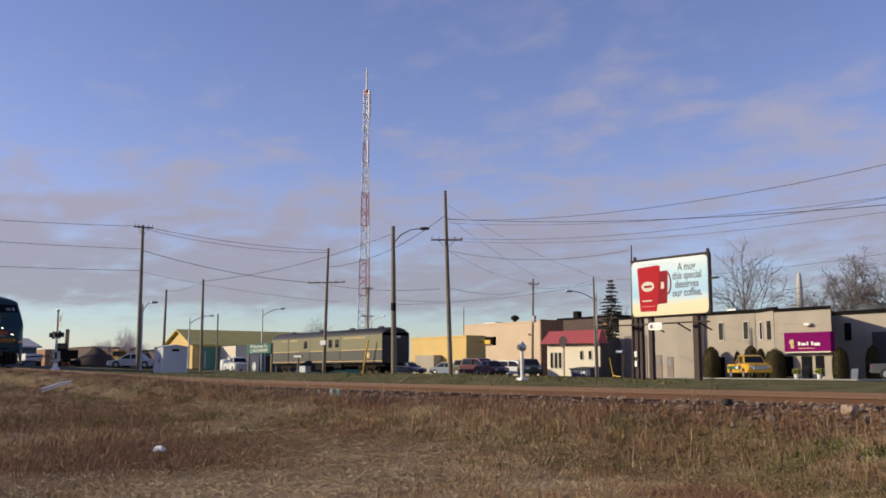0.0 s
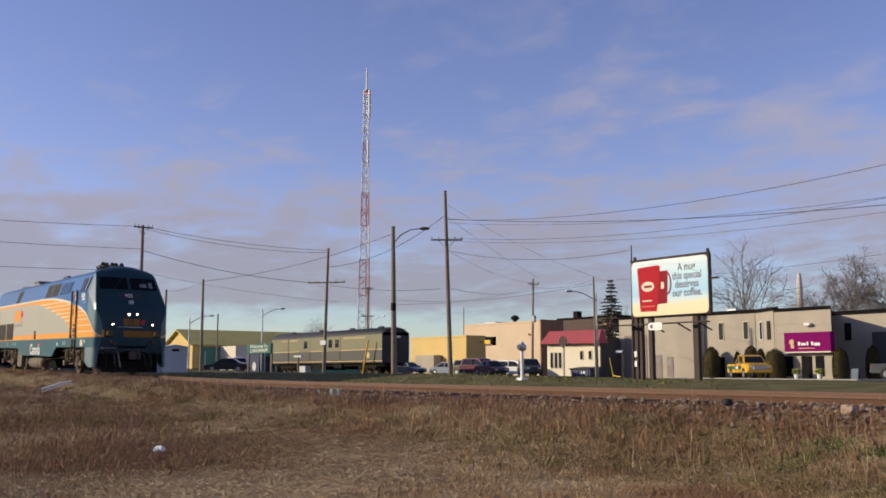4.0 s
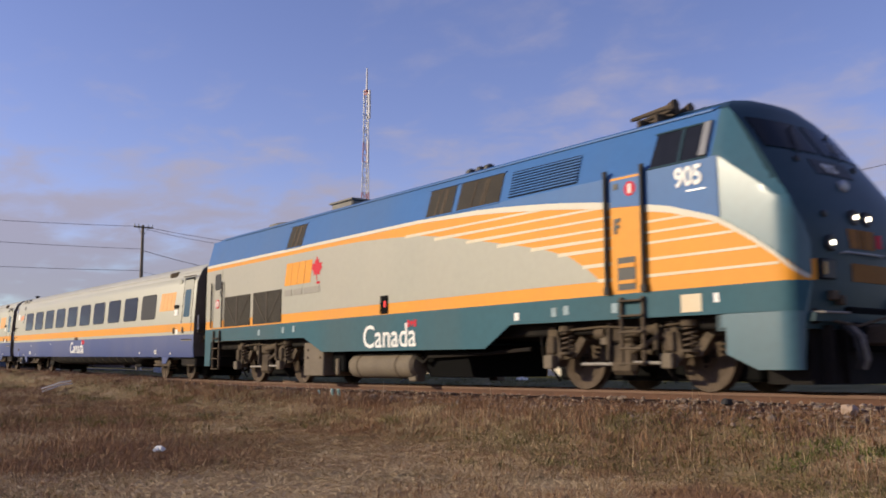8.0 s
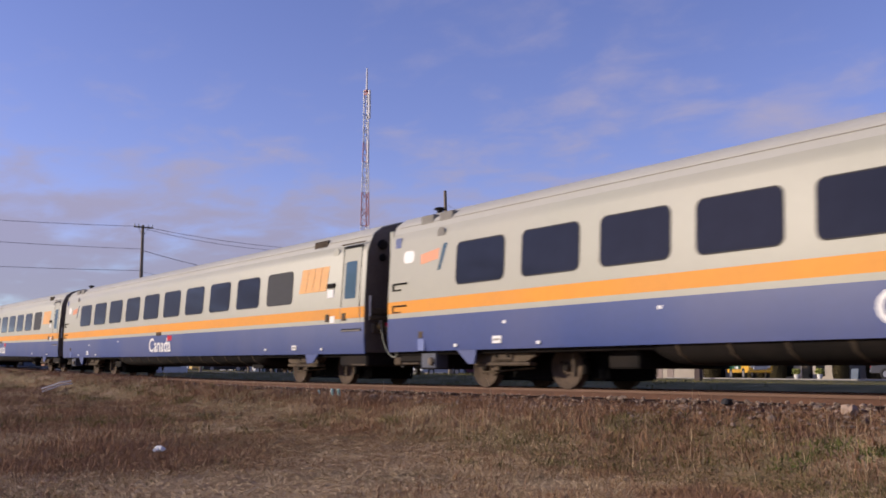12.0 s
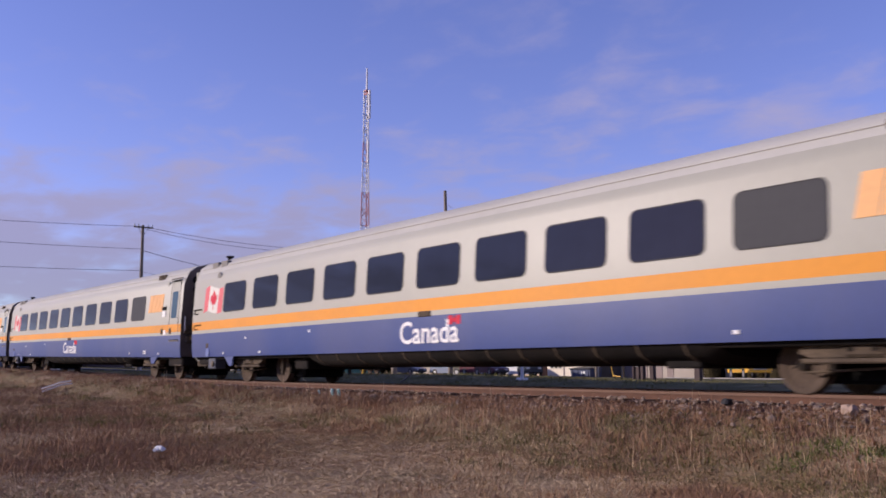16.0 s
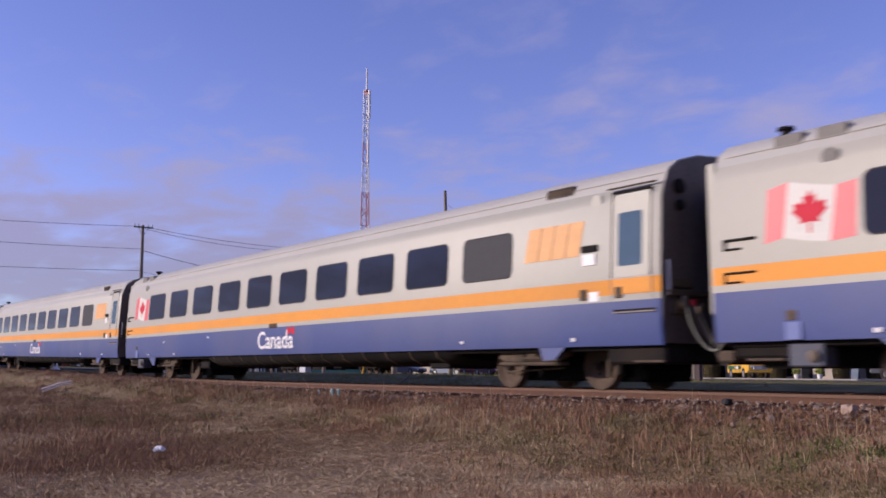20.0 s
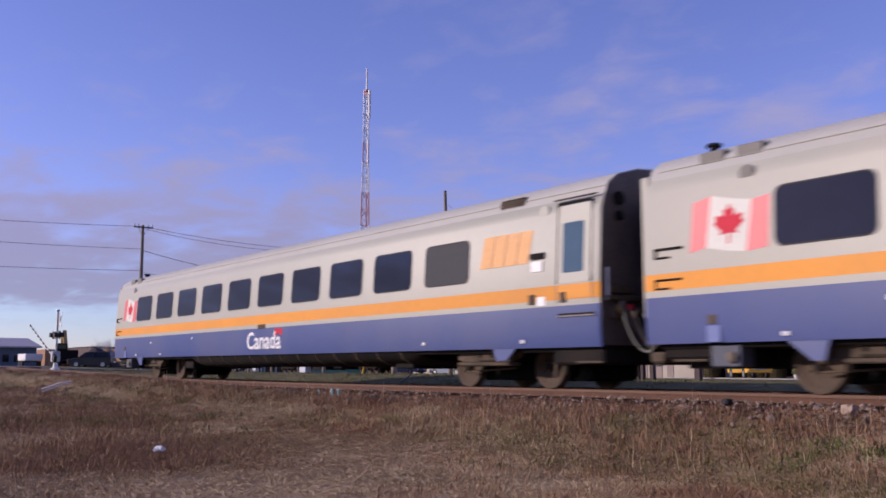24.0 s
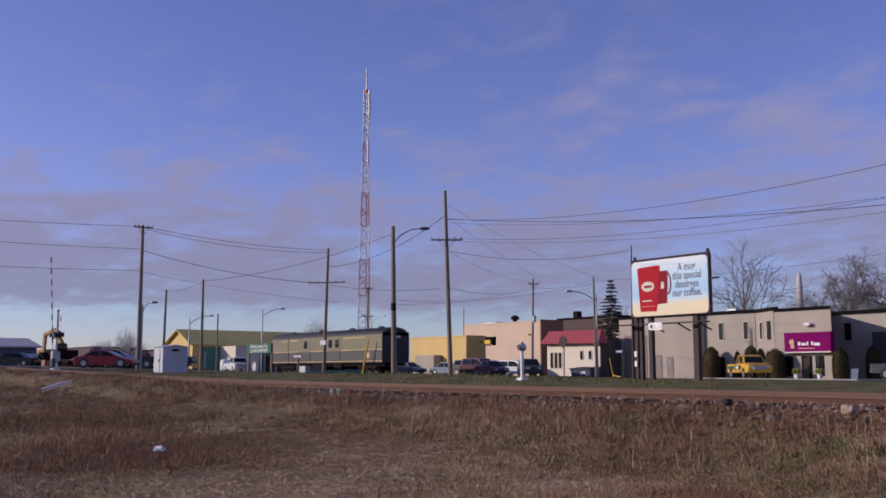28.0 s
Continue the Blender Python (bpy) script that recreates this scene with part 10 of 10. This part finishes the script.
# ---- things lying in the grass ----
M["tan_stone"] = material("reddish_tan_stone", (0.36, 0.26, 0.19), 0.9, vary=0.2, scale=6, fine=40, bump=0.4)


M["post_teal"] = material("pale_teal_plastic", (0.36, 0.50, 0.49), 0.6, vary=0.1, scale=4, fine=30, bump=0.05)


def litter():
    b = thing("litter_bag", "crumpled white plastic bag in the grass", "litter")
    rnd = random.Random(2)
    x, y = -12.8, 4.65
    g = Geo().lathe([(0.02, 0), (0.12, 0.03), (0.15, 0.08), (0.1, 0.13), (0.02, 0.15)], (0, 0, 0), n=12)
    g.v = [(a * rnd.uniform(0.5, 1.6), c * rnd.uniform(0.4, 1.5), d * rnd.uniform(0.4, 1.5)) for a, c, d in g.v]
    part("bag", g, "white", b, smooth=0, m=pose(x, y, gz(x, y) + 0.03) @ Matrix.Scale(0.48, 4))
    b = thing("bent_pipe", "bent pale metal pipe lying in the grass", "pipe")
    for dx, dz in ((0.0, 0.02), (0.10, -0.06)):
        pts = [(-31.95 + dx, 7.75, 0.0), (-32.5 + dx, 8.2, 0.07), (-32.8 + dx, 8.5, 0.11), (-32.9 + dx, 8.66, 0.09), (-32.95 + dx, 8.9, 0.04)]
        part("pipe", Geo().path([(x, y, gz(x, y) + h + dz + 0.12) for x, y, h in pts], 0.028, 8), "white", b, "pale pipe")
    b = thing("concrete_block", "broken pale concrete block by the ballast", "block")
    x, y = -6.55, 11.0
    g = Geo().lathe([(0.05, -0.08), (0.08, -0.06), (0.085, 0.02), (0.065, 0.05), (0.02, 0.06)], (0, 0, 0), n=9)
    g.v = [(a * rnd.uniform(0.8, 1.35), c * rnd.uniform(0.7, 1.1), d + rnd.uniform(-0.02, 0.02)) for a, c, d in g.v]
    part("block", g, "tan_stone", b, m=pose(x, y, gz(x, y) + 0.09, 12, 8, 35), smooth=0)
    b = thing("black_scrap", "black crumpled rubber scrap by the ballast", "scrap")
    x, y = -8.2, 10.8
    g = Geo().lathe([(0.03, 0), (0.075, 0.03), (0.06, 0.08), (0.02, 0.11)], (0, 0, 0), n=9)
    g.v = [(a * rnd.uniform(0.6, 1.5), c * rnd.uniform(0.6, 1.4), d * rnd.uniform(0.6, 1.3)) for a, c, d in g.v]
    part("scrap", g, "rubber", b, m=pose(x, y, rise(x) - 0.14))
    # two white-and-green marker posts and a smaller one
    for x, y, h, w in ((-18.7, 10.7, 0.17, 0.03), (-18.45, 10.72, 0.17, 0.03), (-19.5, 10.8, 0.10, 0.025)):
        b = thing("marker_post", "short pale teal marker post with a green stripe", "marker", group="marker posts")
        z = gz(x, y)
        part("post", Geo().box(-w, -0.02, -0.05, w, 0.02, h, 0.008), "post_teal", b, m=pose(x, y, z, 0, -8, 35))
        part("stripe", Geo().box(-w * 0.25, -0.024, 0.02, w * 0.4, 0.024, h - 0.02), "green_wall", b, m=pose(x, y, z, 0, -8, 35))
    b = thing("fallen_branch", "dark fallen branch on the lawn", "branch")
    x, y = -29.89, 19.97
    z = gz(x, y)
    part("wood", Geo().path([(x, y, z), (x + 0.2, y + 0.1, z + 0.12), (x + 0.5, y + 0.25, z + 0.38)], 0.025, 6).path([(x + 0.2, y + 0.1, z + 0.12), (x + 0.05, y + 0.2, z + 0.3)], 0.016, 5), "bark", b)


litter()
# ---- what moves ----
# the locomotive's rear end along the line, second by second
TRAIN_AT = [(0, -87.3), (1, -80.55), (2, -73.68), (3, -66.7), (4, -59.5), (5, -51.88), (6, -44.02), (7, -35.83), (8, -27.44), (9, -18.77), (10, -9.67), (11, -0.36), (12, 9.09), (13, 19.01), (14, 29.27), (15, 39.79), (16, 50.58), (17, 61.54), (18, 73.06), (19, 84.81), (20, 96.94), (21, 109.41), (22, 122.08), (23, 135.08), (24, 148.4), (25, 161.92), (26, 175.76), (27, 189.8), (28, 203.9)]


def on_rails(x0, rear, front):
    """The pose of a vehicle whose zero stands at x0, carried by trucks at rear and front of it."""
    za, zb = rise(x0 + rear), rise(x0 + front)
    slope = (zb - za) / (front - rear)
    ya, yb = bend(x0 + rear), bend(x0 + front)
    turn = (yb - ya) / (front - rear)
    return pose(x0, TRACK_Y + ya - turn * rear, za - slope * rear, 0, -math.degrees(math.atan(slope)), math.degrees(math.atan(turn)))


def motions():
    T, S = [r[0] for r in TRAIN_AT], [r[1] for r in TRAIN_AT]
    walk(LOCO, [(t, on_rails(s, 4.7, 17.1)) for t, s in zip(T, S)])
    for k, coach in enumerate(COACHES):
        walk(coach, [(t, on_rails(s - 26.5 - 26.38 * k, 4.4, 22.6)) for t, s in zip(T, S)])

    # the train's wheels roll with the way it has gone; their poses are in the vehicle's space
    fine = [i / FPS for i in range(0, 28 * FPS + 1)]
    way = np.interp(fine, T, S)
    rolled = {}
    for vehicle in [LOCO] + COACHES:
        for w in vehicle.children:
            if w.name.startswith("wheel"):
                x, y, r = w.location
                place = (round(x, 3), round(y, 3), round(r, 3))
                if place not in rolled:
                    walk(w, [(t, pose(x, y, r, 0, math.degrees((d - S[0]) / r), 0)) for t, d in zip(fine, way)])
                    rolled[place] = w.animation_data
                else:
                    # the same place on an equal coach: the same keys
                    w.rotation_mode = "QUATERNION"
                    w.animation_data_create()
                    w.animation_data.action = rolled[place].action
                    w.animation_data.action_slot = rolled[place].action_slot
    for car, rows in MOVERS:
        walk(car, rows)
    # the gate arm rises once the train has passed; its poses are in the gate's space
    lift = [(0, 0), (22.2, 0), (22.8, 5), (23.5, 13), (24.0, 19), (24.5, 26), (25.0, 33), (25.5, 41), (26.0, 49), (26.5, 56), (27.0, 63), (27.5, 70), (28.0, 76)]
    walk(GATE_ARM, [(t, pose(0, -0.2, 0.95, 0, a, 0)) for t, a in lift])
    swing = [(0, 164, 0), (1, 166, 5), (2, 163, 3), (3, 165, 0), (8, 168, 4), (16, 165, 0), (23.5, 172, 2), (25, 176, 5), (25.6, 184, 3), (26.4, 197, 0), (28, 203, -3)]
    walk(BOOM, [(t, pose(0.4, 0, 1.6, 0, b, a)) for t, a, b in swing])


motions()
